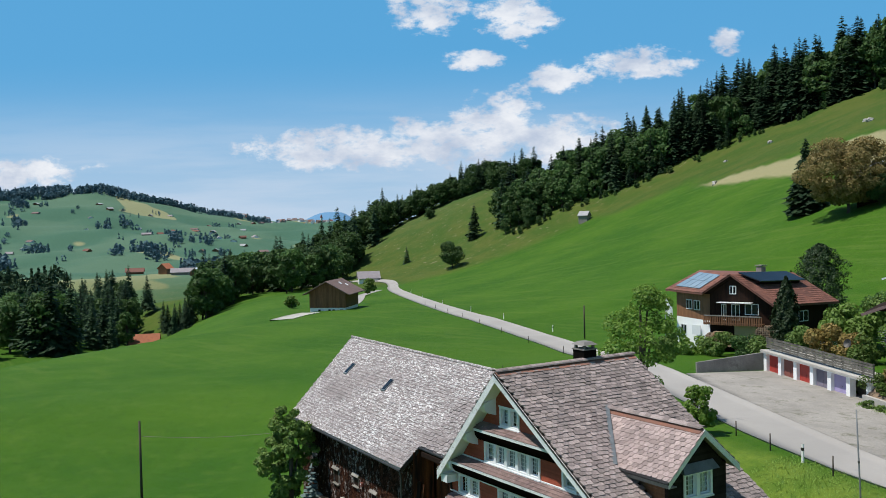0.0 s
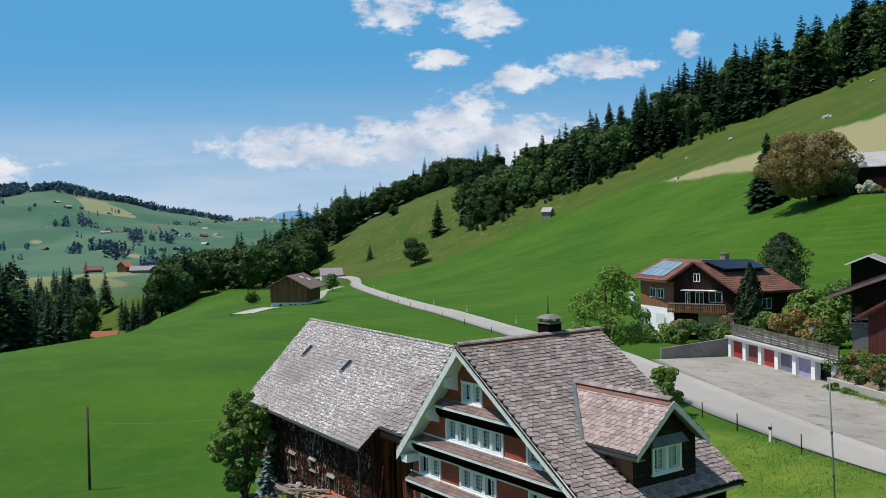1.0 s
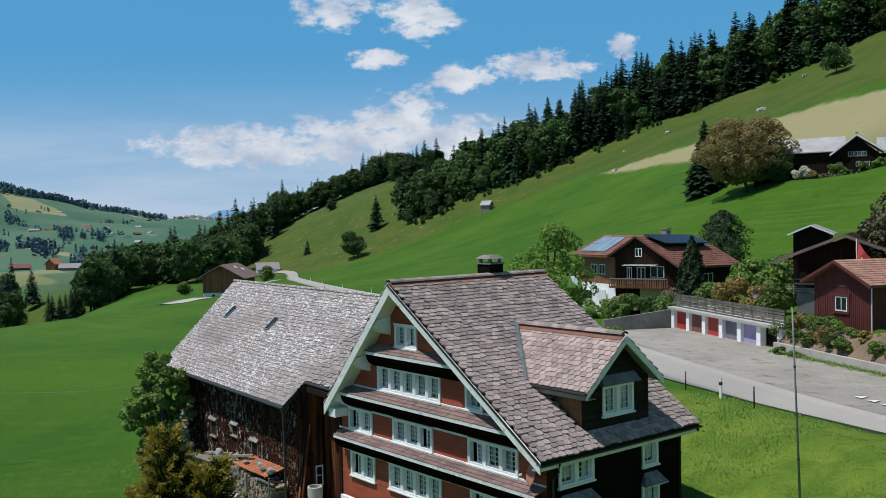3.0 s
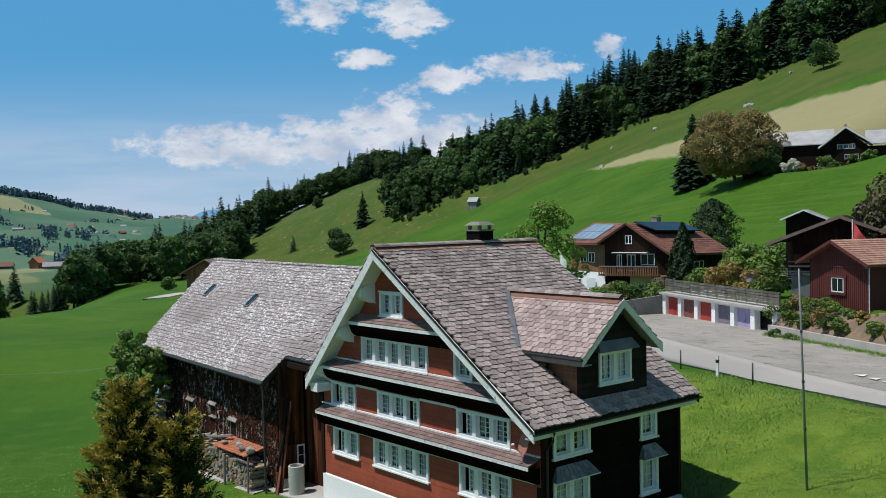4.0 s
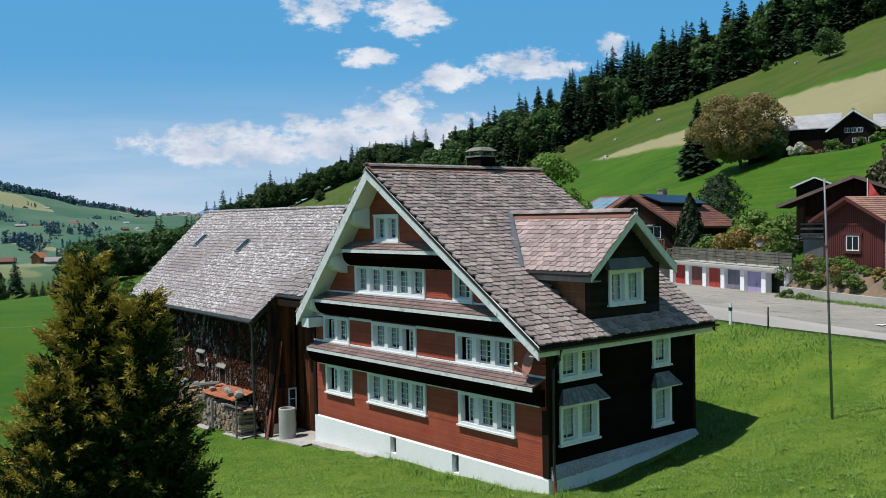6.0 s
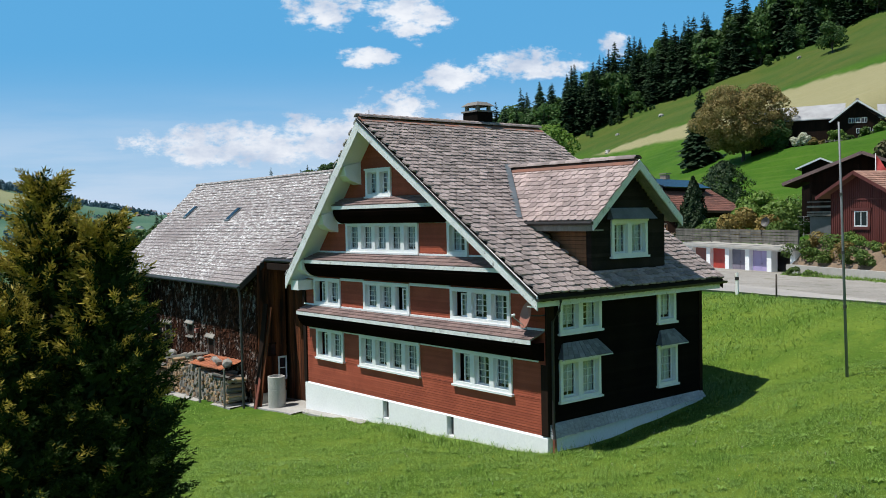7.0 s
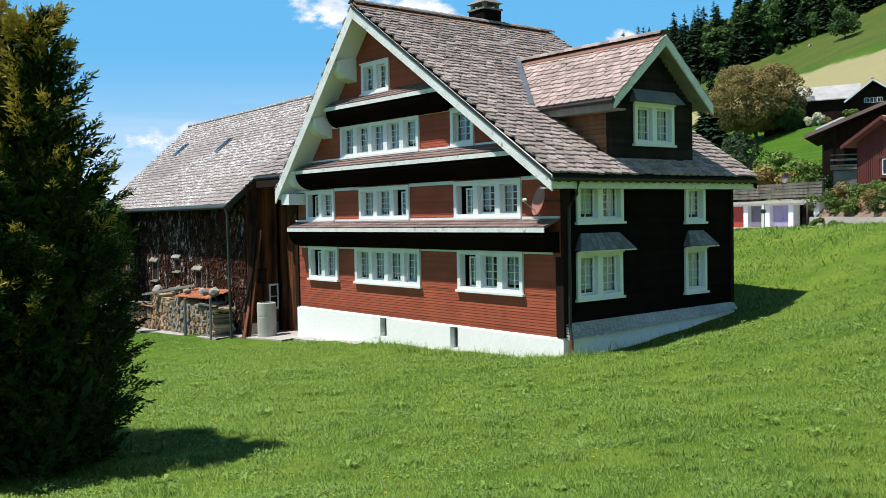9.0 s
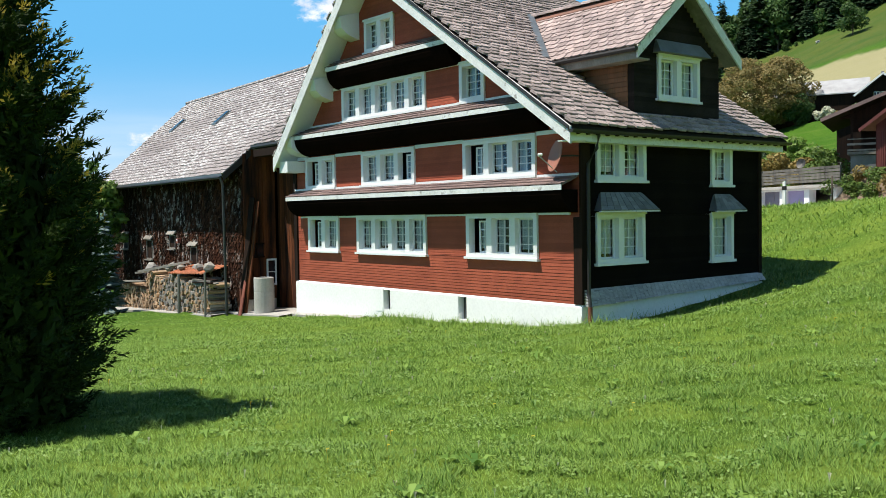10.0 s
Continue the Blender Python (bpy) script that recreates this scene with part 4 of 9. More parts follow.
# roof shell: two slopes with boards below
f = Form()
T = 0.16
f.hexa([(RIDGE_X, Y_FRONT, RIDGE_Z - T), (EAVE_X, Y_FRONT, EAVE_Z - T), (EAVE_X, Y_BACK, EAVE_Z - T), (RIDGE_X, Y_BACK, RIDGE_Z - T),
        (RIDGE_X, Y_FRONT, RIDGE_Z - 0.02), (EAVE_X, Y_FRONT, EAVE_Z - 0.02), (EAVE_X, Y_BACK, EAVE_Z - 0.02), (RIDGE_X, Y_BACK, RIDGE_Z - 0.02)])
f.hexa([(LEFT_X, Y_FRONT, LEFT_Z - T), (RIDGE_X, Y_FRONT, RIDGE_Z - T), (RIDGE_X, Y_BACK, RIDGE_Z - T), (LEFT_X, Y_BACK, LEFT_Z - T),
        (LEFT_X, Y_FRONT, LEFT_Z - 0.02), (RIDGE_X, Y_FRONT, RIDGE_Z - 0.02), (RIDGE_X, Y_BACK, RIDGE_Z - 0.02), (LEFT_X, Y_BACK, LEFT_Z - 0.02)])
roof = part("roof", f, ROOF_GAP_SHADE, house, "weathered brown tiled roof")
# white boarded underside of the gable overhang, bargeboards and brackets
f = Form()
for x0, z0, x1, z1 in ((LEFT_X + 0.05, LEFT_Z, RIDGE_X, RIDGE_Z), (RIDGE_X, RIDGE_Z, EAVE_X - 0.05, EAVE_Z)):
    f.hexa([(x0, Y_FRONT + 0.05, z0 - 0.34), (x1, Y_FRONT + 0.05, z1 - 0.34), (x1, 0.0, z1 - 0.34), (x0, 0.0, z0 - 0.34), (x0, Y_FRONT + 0.05, z0 - T - 0.005), (x1, Y_FRONT + 0.05, z1 - T - 0.005), (x1, 0.0, z1 - T - 0.005), (x0, 0.0, z0 - T - 0.005)])
part("gable_soffit", f, WHITE, house, "white boarded gable soffit")


def barge(x0, z0, x1, z1, y, height, thick=0.05):
    return Form().hexa([(x0, y, z0 - height), (x1, y, z1 - height), (x1, y + thick, z1 - height), (x0, y + thick, z0 - height), (x0, y, z0), (x1, y, z1), (x1, y + thick, z1), (x0, y + thick, z0)])


part("bargeboard", barge(RIDGE_X, RIDGE_Z - 0.03, EAVE_X + 0.02, EAVE_Z - 0.03, Y_FRONT - 0.03, 0.40), WHITE_OLD, house, "weathered white bargeboard")
part("bargeboard", barge(LEFT_X - 0.02, LEFT_Z - 0.03, RIDGE_X, RIDGE_Z - 0.03, Y_FRONT - 0.03, 0.46), WHITE_OLD, house, "weathered white bargeboard")
part("bargeboard", barge(RIDGE_X, RIDGE_Z - 0.02, EAVE_X, EAVE_Z - 0.02, Y_FRONT - 0.06, 0.09, 0.03), BLACK_TIN, house, "dark verge strip")
part("bargeboard", barge(RIDGE_X, RIDGE_Z - 0.05, EAVE_X, EAVE_Z - 0.05, Y_BACK, 0.3), DARK_BOARD, house)
for x, z in ((-12.75, 4.85), (-11.15, 6.35), (-9.55, 8.15)):   # carved purlin ends under the left slope
    top = roof_z(x) - 0.36
    f = Form().prism([(x - 0.28, 0.0, top - 0.55), (x - 0.28, -0.45, top - 0.42), (x - 0.28, -0.66, top - 0.24), (x - 0.28, -0.72, top + 0.1), (x - 0.28, 0.0, top + 0.3)], (0.52, 0, 0))
    part("bracket", f, WHITE, house, "white carved purlin bracket")
f = Form().box(-13.35, -12.8, -0.70, 0.0, 4.22, 4.6)
part("bracket", f, WHITE, house, "white boxed eave end")

# eaves board, gutter and downpipes on the side wall
part("eaves_board", Form().box(0.30, 0.36, Y_FRONT + 0.02, Y_BACK - 0.05, EAVE_Z - 0.36, EAVE_Z - 0.14).box(0.0, 0.30, Y_FRONT + 0.02, Y_BACK - 0.05, EAVE_Z - 0.36, EAVE_Z - 0.33), WHITE_OLD, house, "white eaves board")
f = Form()
n = 8
ring = [(EAVE_X + 0.07 + 0.085 * math.cos(a), EAVE_Z - 0.10 + 0.085 * math.sin(a)) for a in [math.pi + i * math.pi / n for i in range(n + 1)]]
for (xa, za), (xb, zb) in zip(ring[:-1], ring[1:]):
    f.add([(xa, Y_FRONT - 0.05, za), (xb, Y_FRONT - 0.05, zb), (xb, Y_BACK + 0.1, zb), (xa, Y_BACK + 0.1, za)], [(0, 1, 2, 3)])
for y in (Y_FRONT - 0.05, Y_BACK + 0.1):
    f.add([(x, y, z) for x, z in ring], [tuple(range(n + 1))])
part("gutter", f, BLACK_TIN, house, "black half-round gutter")
part("downpipe", Form().tube([(EAVE_X + 0.07, 0.1, EAVE_Z - 0.2), (EAVE_X, 0.1, EAVE_Z - 0.5), (0.14, 0.1, EAVE_Z - 0.85), (0.13, 0.1, 0.75), (0.2, 0.06, 0.45)], 0.045, 8), BLACK_TIN, house, "black downpipe")
part("downpipe", Form().tube([(0.2, 0.06, 0.45), (0.2, 0.06, -0.25)], 0.055, 8), RUST, house, "rusty foot of the downpipe")

for i in range(26):   # dark rafter ends below the gutter
    y = Y_FRONT + 0.25 + i * 0.34
    part("rafter_end", Form().box(0.361, 0.44, y, y + 0.07, EAVE_Z - 0.20, EAVE_Z - 0.165), DARK_BOARD, house)
# slate hoods over the lower side windows
for y0, y1, z in ((0.32, 2.48, 2.74), (4.92, 6.28, 2.70)):
    hood = part("window_hood", Form().hexa([(0.0, y0 + 0.12, z), (0.34, y0, z), (0.34, y1, z), (0.0, y1 - 0.12, z), (0.0, y0 + 0.3, z + 0.42), (0.05, y0 + 0.3, z + 0.42), (0.05, y1 - 0.3, z + 0.42), (0.0, y1 - 0.3, z + 0.42)]), SLATE, house, "small grey slate hood")
    f = Form()
    for r in range(4):
        k0, k1 = r / 4, (r + 1) / 4 + 0.05
        n = 9 if y1 - y0 > 2 else 6
        for j in range(n):
            s0, s1 = j / n, (j + 1) / n - 0.01

            def at(s, k):
                e0, e1 = y0 - 0.02 + 0.32 * k, y1 + 0.02 - 0.32 * k
                return (0.36 - 0.31 * k, e0 + (e1 - e0) * s, z + 0.42 * k)
            a, b, c, d = at(s0, k0), at(s1, k0), at(s1, k1), at(s0, k1)
            f.hexa([(p[0], p[1], p[2] + 0.006) for p in (a, b, c, d)] + [(p[0] + 0.012, p[1], p[2] + 0.022 * (1 if i < 2 else 0.5)) for i, p in enumerate((a, b, c, d))])
    tagged(part("slate", f, SLATE, hood), kind="stuff")
    part("hood_edge", Form().box(0.3, 0.355, y0 - 0.03, y1 + 0.03, z - 0.035, z - 0.002), WHITE_OLD, hood)

# dormer
D0, D1 = DORMER_Y
DM, DT, DE = 3.90, 8.66, 6.77   # ridge line, ridge height, eave height
OV = 0.30                        # front verge
f = courses(5.05, 8.35, 0.12, lambda z: (D0, D1) if z < 6.9 else (DM - (8.5 - z) / 0.9, DM + (8.5 - z) / 0.9), [(3.12, 4.85, 5.65, 6.76)],
            lambda f, s, e, a, b, lip: f.hexa([(DORMER_X - 0.2, s, a), (DORMER_X + lip, s, a), (DORMER_X + lip, e, a), (DORMER_X - 0.2, e, a), (DORMER_X - 0.2, s, b), (DORMER_X, s, b), (DORMER_X, e, b), (DORMER_X - 0.2, e, b)]))
dormer = part("dormer", f, DORMER_SHINGLE, house, "shingled dormer front")
for y in (D0, D1 - 0.12):
    g = Form()
    for k in range(14):
        z = 5.0 + k * 0.13
        xb = RIDGE_X + (RIDGE_Z - z - 0.13) / SLOPE_R
        if xb < DORMER_X - 0.2:
            g = Form().box(xb - 0.15, DORMER_X - 0.2, y - 0.008 * (y == D0), y + 0.12 + 0.008 * (y != D0), z, z + 0.122)
            part("cheek_board", g, BRIGHT_BOARD if y == D0 else DARK, dormer, "red-brown dormer cheek board")
window((-4.86, -3.10, 2, 5.63, 6.77), lambda s, out, z: (DORMER_X + out, -s, z), house, CURTAIN, (), 0.12, 0.20)
# added dark panel for the shade behind the dormer window
part("dormer_room", Form().box(-1.2, -1.1, D0 + 0.15, D1 - 0.15, 5.3, 6.9), ROOM, dormer)
x_in = RIDGE_X + (RIDGE_Z - DE) / SLOPE_R
x_top = RIDGE_X + (RIDGE_Z - DT) / SLOPE_R
for sgn, y_e in ((-1, D0 - 0.50), (1, D1 + 0.28)):
    z_e = DE if sgn < 0 else DE + 0.05
    x_e = RIDGE_X + (RIDGE_Z - z_e) / SLOPE_R
    a, b, c, d = (OV, DM, DT), (OV, y_e, z_e), (x_e - 0.1, y_e, z_e), (x_top - 0.1, DM, DT)
    g = Form().hexa([(p[0], p[1], p[2] - 0.12) for p in (a, b, c, d)] + [a, b, c, d] if sgn < 0 else [(p[0], p[1], p[2] - 0.12) for p in (a, d, c, b)] + [a, d, c, b])
    part("dormer_roof", g, TILE_NEW, dormer, "pinkish brown tiled dormer roof")
    h = 0.28
    g = Form().hexa([(OV, y_e, z_e - h), (OV, DM, DT - h - 0.02), (OV + 0.05, DM, DT - h - 0.02), (OV + 0.05, y_e, z_e - h), (OV, y_e, z_e), (OV, DM, DT), (OV + 0.05, DM, DT), (OV + 0.05, y_e, z_e)])
    part("bargeboard", g, WHITE_OLD, dormer, "white dormer bargeboard")
    part("dormer_soffit", Form().hexa([(DORMER_X, y_e, z_e - 0.15), (OV, y_e, z_e - 0.15), (OV, DM, DT - 0.15), (DORMER_X, DM, DT - 0.15), (DORMER_X, y_e, z_e - 0.125), (OV, y_e, z_e - 0.125), (OV, DM, DT - 0.125), (DORMER_X, DM, DT - 0.125)]), GREY_WOOD, dormer)
part("eaves_board", Form().box(-3.0, OV + 0.03, D0 - 0.48, D0 - 0.44, DE - 0.30, DE - 0.10).box(-2.6, OV, D0 - 0.44, D0, DE - 0.30, DE - 0.26), GREY_WOOD, dormer, "grey dormer eaves board")
part("gutter", Form().tube([(-3.2, D0 - 0.56, DE - 0.06), (OV + 0.05, D0 - 0.56, DE - 0.06)], 0.06, 8), BLACK_TIN, dormer)
g = Form().hexa([(DORMER_X, 2.95, 6.80), (DORMER_X + 0.30, 2.9, 6.80), (DORMER_X + 0.30, 5.08, 6.80), (DORMER_X, 5.03, 6.80), (DORMER_X, 3.05, 7.16), (DORMER_X + 0.04, 3.05, 7.16), (DORMER_X + 0.04, 4.93, 7.16), (DORMER_X, 4.93, 7.16)])
part("window_hood", g, SLATE, house, "small grey shingled hood")
f = Form()
for r in range(7):   # small dark snow hooks
    for c in range(9):
        k = 0.08 + r * 0.13
        y, z = D0 - 0.5 + (DM - D0 + 0.5) * k, DE + (DT - DE) * k
        x = OV - 0.35 - c * 0.52 - (0.26 if r % 2 else 0)
        if z > roof_z(x) + 0.25:
            f.box(x, x + 0.03, y - 0.02, y + 0.02, z + 0.05, z + 0.105)
part("snow_hooks", f, BLACK_TIN, dormer, "small dark snow hooks")
part("flashing", Form().beam((x_in - 0.06, D0 - 0.6, DE + 0.12), (x_top - 0.06, DM - 0.1, DT + 0.14), 0.2, 0.08), TIN, dormer, "grey zinc valley flashing")

# chimney
f = Form().box(-9.05, -8.2, 4.75, 5.55, 9.6, 11.05)
chimney = part("chimney", f, DARK, house, "dark clad chimney with a grey hood")
f = Form()
for x, y in ((-9.0, 4.8), (-8.37, 4.8), (-9.0, 5.38), (-8.37, 5.38)):
    f.box(x, x + 0.12, y, y + 0.12, 11.05, 11.3)
f.box(-9.1, -8.15, 4.7, 5.6, 11.05, 11.11)
part("hood_posts", f, OLD_CONCRETE, chimney)
part("hood", Form().hexa([(-9.12, 4.68, 11.3), (-8.13, 4.68, 11.3), (-8.13, 5.62, 11.3), (-9.12, 5.62, 11.3), (-8.9, 4.9, 11.46), (-8.35, 4.9, 11.46), (-8.35, 5.4, 11.46), (-8.9, 5.4, 11.46)]), OLD_CONCRETE, chimney, "grey concrete chimney hood")
part("lightning_rod", Form().tube([(RIDGE_X, -0.3, RIDGE_Z), (RIDGE_X, -0.3, RIDGE_Z + 0.32)], 0.012, 5), IRON, house)

# satellite dish near the corner
g = Form()
n, rings = 16, 4
cx, cz = -0.42, 4.06
axis = Vector((-0.35, -0.9, 0.25)).normalized()
s1 = axis.cross(Vector((0, 0, 1))).normalized()
s2 = s1.cross(axis)
pts = [Vector((cx, -0.38, cz))]
for k in range(1, rings + 1):
    r = 0.36 * k / rings
    for j in range(n):
        a = 2 * math.pi * j / n
        pts.append(Vector((cx, -0.38, cz)) + (s1 * math.cos(a) + s2 * math.sin(a) * 1.1) * r + axis * (0.45 * r * r))
faces = [(0, 1 + j, 1 + (j + 1) % n) for j in range(n)]
for k in range(rings - 1):
    faces += [(1 + k * n + j, 1 + (k + 1) * n + j, 1 + (k + 1) * n + (j + 1) % n, 1 + k * n + (j + 1) % n) for j in range(n)]
k = len(pts)
back_pts = [p - axis * 0.015 for p in pts]
g.add(pts + back_pts, faces + [tuple(i + k for i in reversed(q)) for q in faces])
dish = tagged(part("satellite_dish", g, DISH, smooth_=True), "terracotta satellite dish on the house corner", "satellite dish")
part("feed_arm", Form().tube([(cx, -0.38, cz - 0.38), tuple(Vector((cx, -0.38, cz - 0.1)) + axis * 0.5)], 0.014, 6), ALU, dish)
part("feed_horn", Form().tube([tuple(Vector((cx, -0.38, cz - 0.1)) + axis * 0.5), tuple(Vector((cx, -0.38, cz - 0.06)) + axis * 0.4)], 0.04, 8), WHITE, dish)
part("mount", Form().tube([(cx, -0.36, cz), (-0.08, -0.2, cz), (-0.08, 0.0, cz)], 0.022, 6), IRON, dish)

# tiles of the street slope, ridge caps
def tile_mesh(w, l, t, name, mat):
    """One flat tile lying in its own plane: x along the eave, y up the slope."""
    f = Form()
    c = 0.14 * w
    low_ = [(0, 0.045), (c * 0.7, 0.004), (w * 0.5, 0), (w - c * 1.1, 0.0), (w, 0.06), (w, l), (0, l)]
    n = len(low_)
    f.add([(x, y, 0) for x, y in low_] + [(x, y, t) for x, y in low_], [tuple(range(n))[::-1], tuple(range(n, 2 * n))] + [(i, (i + 1) % n, n + (i + 1) % n, n + i) for i in range(n)])
    return f.mesh(name, mat)


def slope_frame(p0, along, up):
    """Matrix whose x runs along the eave and y up the slope, at p0."""
    x, y = Vector(along).normalized(), Vector(up).normalized()
    z = x.cross(y)
    return Matrix((( x.x, y.x, z.x, p0[0]), (x.y, y.y, z.y, p0[1]), (x.z, y.z, z.z, p0[2]), (0, 0, 0, 1)))


def lay_tiles(parent, mat, base, width, length, tw, exposure, skip, near_count, pick, name="tile", label="", jitter=1.0, thick=0.055, tilt=8.0, lift=0.038):
    """Overlapping tiles on one slope: those that pick() chooses are pieces, the others are joined."""
    master = tile_mesh(tw * 0.925, exposure * 1.36, thick, name, mat)
    vs = np.array([v.co[:] for v in master.vertices])
    fs = [tuple(p.vertices) for p in master.polygons]
    rows, cols = int(length / exposure), int(width / tw) + 1
    spots = []
    for r in range(rows):
        for c in range(cols):
            x = c * tw + (0.5 * tw if r % 2 else 0.0) - 0.25 * tw
            y = r * exposure
            cut_ = 1.0
            if x < -0.05:
                cut_, x = (x + tw) / tw, 0.0
            elif x + tw > width + 0.05:
                cut_ = (width + 0.05 - x) / tw
            if cut_ < 0.25:
                continue
            wx, wy, wz = base @ Vector((x + tw / 2, y + exposure / 2, 0))
            if skip(wx, wy, wz):
                continue
            m = base @ Matrix.Translation((x + rnd.gauss(0, 0.012) * jitter, y + rnd.gauss(0, 0.020) * jitter, lift + rnd.uniform(0, 0.020) * jitter))
            m = m @ Matrix.Rotation(radians(rnd.gauss(0, 2.2) * jitter), 4, "Z") @ Matrix.Rotation(radians(-tilt + rnd.gauss(0, 1.3) * jitter), 4, "X")
            spots.append((pick(wx, wy, wz), m @ Matrix.Diagonal((cut_, 1, 1, 1))))
    spots.sort(key=lambda s: s[0])
    for _, m in spots[:near_count]:
        ob = part(name, master, mat, parent)
        ob.matrix_basis = m
    rest = Form()
    for _, m in spots[near_count:]:
        rest.add([m @ Vector(v) for v in vs], fs)
    if rest.v:
        tagged(part(name + "s", rest, mat, parent, label), kind="stuff")


def lay_main_roof():
    up = Vector((RIDGE_X - EAVE_X, 0, RIDGE_Z - EAVE_Z))
    base = slope_frame((EAVE_X + 0.03, Y_FRONT + 0.02, EAVE_Z - 0.02), (0, 1, 0), up)

    def hidden(x, y, z):
        if not (D0 - 0.55 < y < D1 + 0.3) or x > 0.55:
            return False
        h = DE + (DT - DE) * (1 - abs(y - DM) / (DM - D0 + 0.5))
        return z < h + 0.05 and x < DORMER_X - 0.15 and D0 - 0.1 < y < D1 + 0.05
    lay_tiles(roof, TILE, base, Y_BACK - Y_FRONT, up.length, 0.335, 0.225, hidden, 300, lambda x, y, z: y * 0.8 - x, label="weathered brown roof tiles")
    for sgn, y_e, z_e in ((-1, D0 - 0.50, DE), (1, D1 + 0.28, DE + 0.05)):
        up2 = Vector((0, DM - y_e, DT - z_e))
        if sgn < 0:
            b2, wide = slope_frame((x_top - 0.1, y_e - 0.04, z_e), (1, 0, 0), up2), OV - x_top + 0.18
            lay_tiles(dormer, TILE_NEW, b2, wide, up2.length, 0.30, 0.225, lambda x, y, z: z < roof_z(x) - 0.05, 0, lambda x, y, z: 0, label="pinkish brown dormer tiles", jitter=0.5, thick=0.03, tilt=5.5, lift=0.022)
        else:
            b2 = slope_frame((OV + 0.02, y_e + 0.04, z_e), (-1, 0, 0), up2)
            lay_tiles(dormer, TILE_NEW, b2, OV - x_top, up2.length, 0.30, 0.225, lambda x, y, z: z < roof_z(x) - 0.05, 0, lambda x, y, z: 0, label="pinkish brown dormer tiles", jitter=0.5, thick=0.03, tilt=5.5, lift=0.022)
    up3 = Vector((RIDGE_X - LEFT_X, 0, RIDGE_Z - LEFT_Z))
    b3 = slope_frame((LEFT_X - 0.03, Y_BACK, LEFT_Z - 0.02), (0, -1, 0), up3)
    lay_tiles(roof, BARN_SHINGLE, b3, Y_BACK - Y_FRONT, up3.length, 0.42, 0.25, lambda x, y, z: False, 0, lambda x, y, z: 0, label="grey lichened tiles of the far slope")
    # ridge caps
    cap = Form()
    ring_ = [(0.22 * math.cos(a), 0.13 * math.sin(a)) for a in [i * math.pi / 6 for i in range(7)]]
    cap.add([(x, 0, z) for x, z in ring_] + [(x * 0.92, 0.40, z * 0.92) for x, z in ring_] + [(x * 0.85, 0, z * 0.8) for x, z in ring_] + [(x * 0.8, 0.4, z * 0.75) for x, z in ring_],
            [(i, i + 1, i + 8, i + 7) for i in range(6)] + [(i + 14, i + 21, i + 22, i + 15) for i in range(6)] + [(i, i + 14, i + 15, i + 1) for i in range(6)])
    cap_mesh = cap.mesh("ridge_cap", TILE)
    y = Y_FRONT - 0.02
    while y < Y_BACK - 0.3:
        part("ridge_cap", cap_mesh, TILE, roof).matrix_basis = pose(RIDGE_X, y, RIDGE_Z + 0.06, -1.5, 0, rnd.uniform(-1, 1))
        y += 0.36
    part("ridge_strip", Form().hexa([(RIDGE_X + 0.05, Y_FRONT, RIDGE_Z + 0.02), (RIDGE_X + 0.34, Y_FRONT, RIDGE_Z - 0.16), (RIDGE_X + 0.34, Y_BACK, RIDGE_Z - 0.16), (RIDGE_X + 0.05, Y_BACK, RIDGE_Z + 0.02), (RIDGE_X + 0.05, Y_FRONT, RIDGE_Z + 0.06), (RIDGE_X + 0.35, Y_FRONT, RIDGE_Z - 0.12), (RIDGE_X + 0.35, Y_BACK, RIDGE_Z - 0.12), (RIDGE_X + 0.05, Y_BACK, RIDGE_Z + 0.06)]), RIDGE, roof, "rust-coloured ridge strip")
    x = x_top
    while x < OV - 0.2:
        part("ridge_cap", cap_mesh, TILE_NEW, dormer).matrix_basis = pose(x, DM, DT + 0.04, -1.5, 0, -90 + rnd.uniform(-1, 1))
        x += 0.36
    part("ridge_strip", Form().hexa([(x_top, DM - 0.05, DT + 0.0), (x_top, DM - 0.3, DT - 0.2), (OV, DM - 0.3, DT - 0.2), (OV, DM - 0.05, DT + 0.0), (x_top, DM - 0.05, DT + 0.05), (x_top, DM - 0.31, DT - 0.15), (OV, DM - 0.31, DT - 0.15), (OV, DM - 0.05, DT + 0.05)]), RIDGE, dormer, "rust-coloured ridge strip")


# ---------------- the barn beside the house ----------------
BARN_TURN = -3.5   # degrees against the house
barn = thing("barn", "old barn with lichened grey shingle roof and dark shingled wall", "barn", (-16.47, -1.32, 0.0), BARN_TURN)
# in the barn's own frame: x runs from the near corner (0) away to -17.6, y from the eave inwards
BL, BT, BR_Y, BR_Z, BE_Z = -17.4, -19.2, 5.75, 9.2, 4.34
sl = (BR_Z - BE_Z) / BR_Y


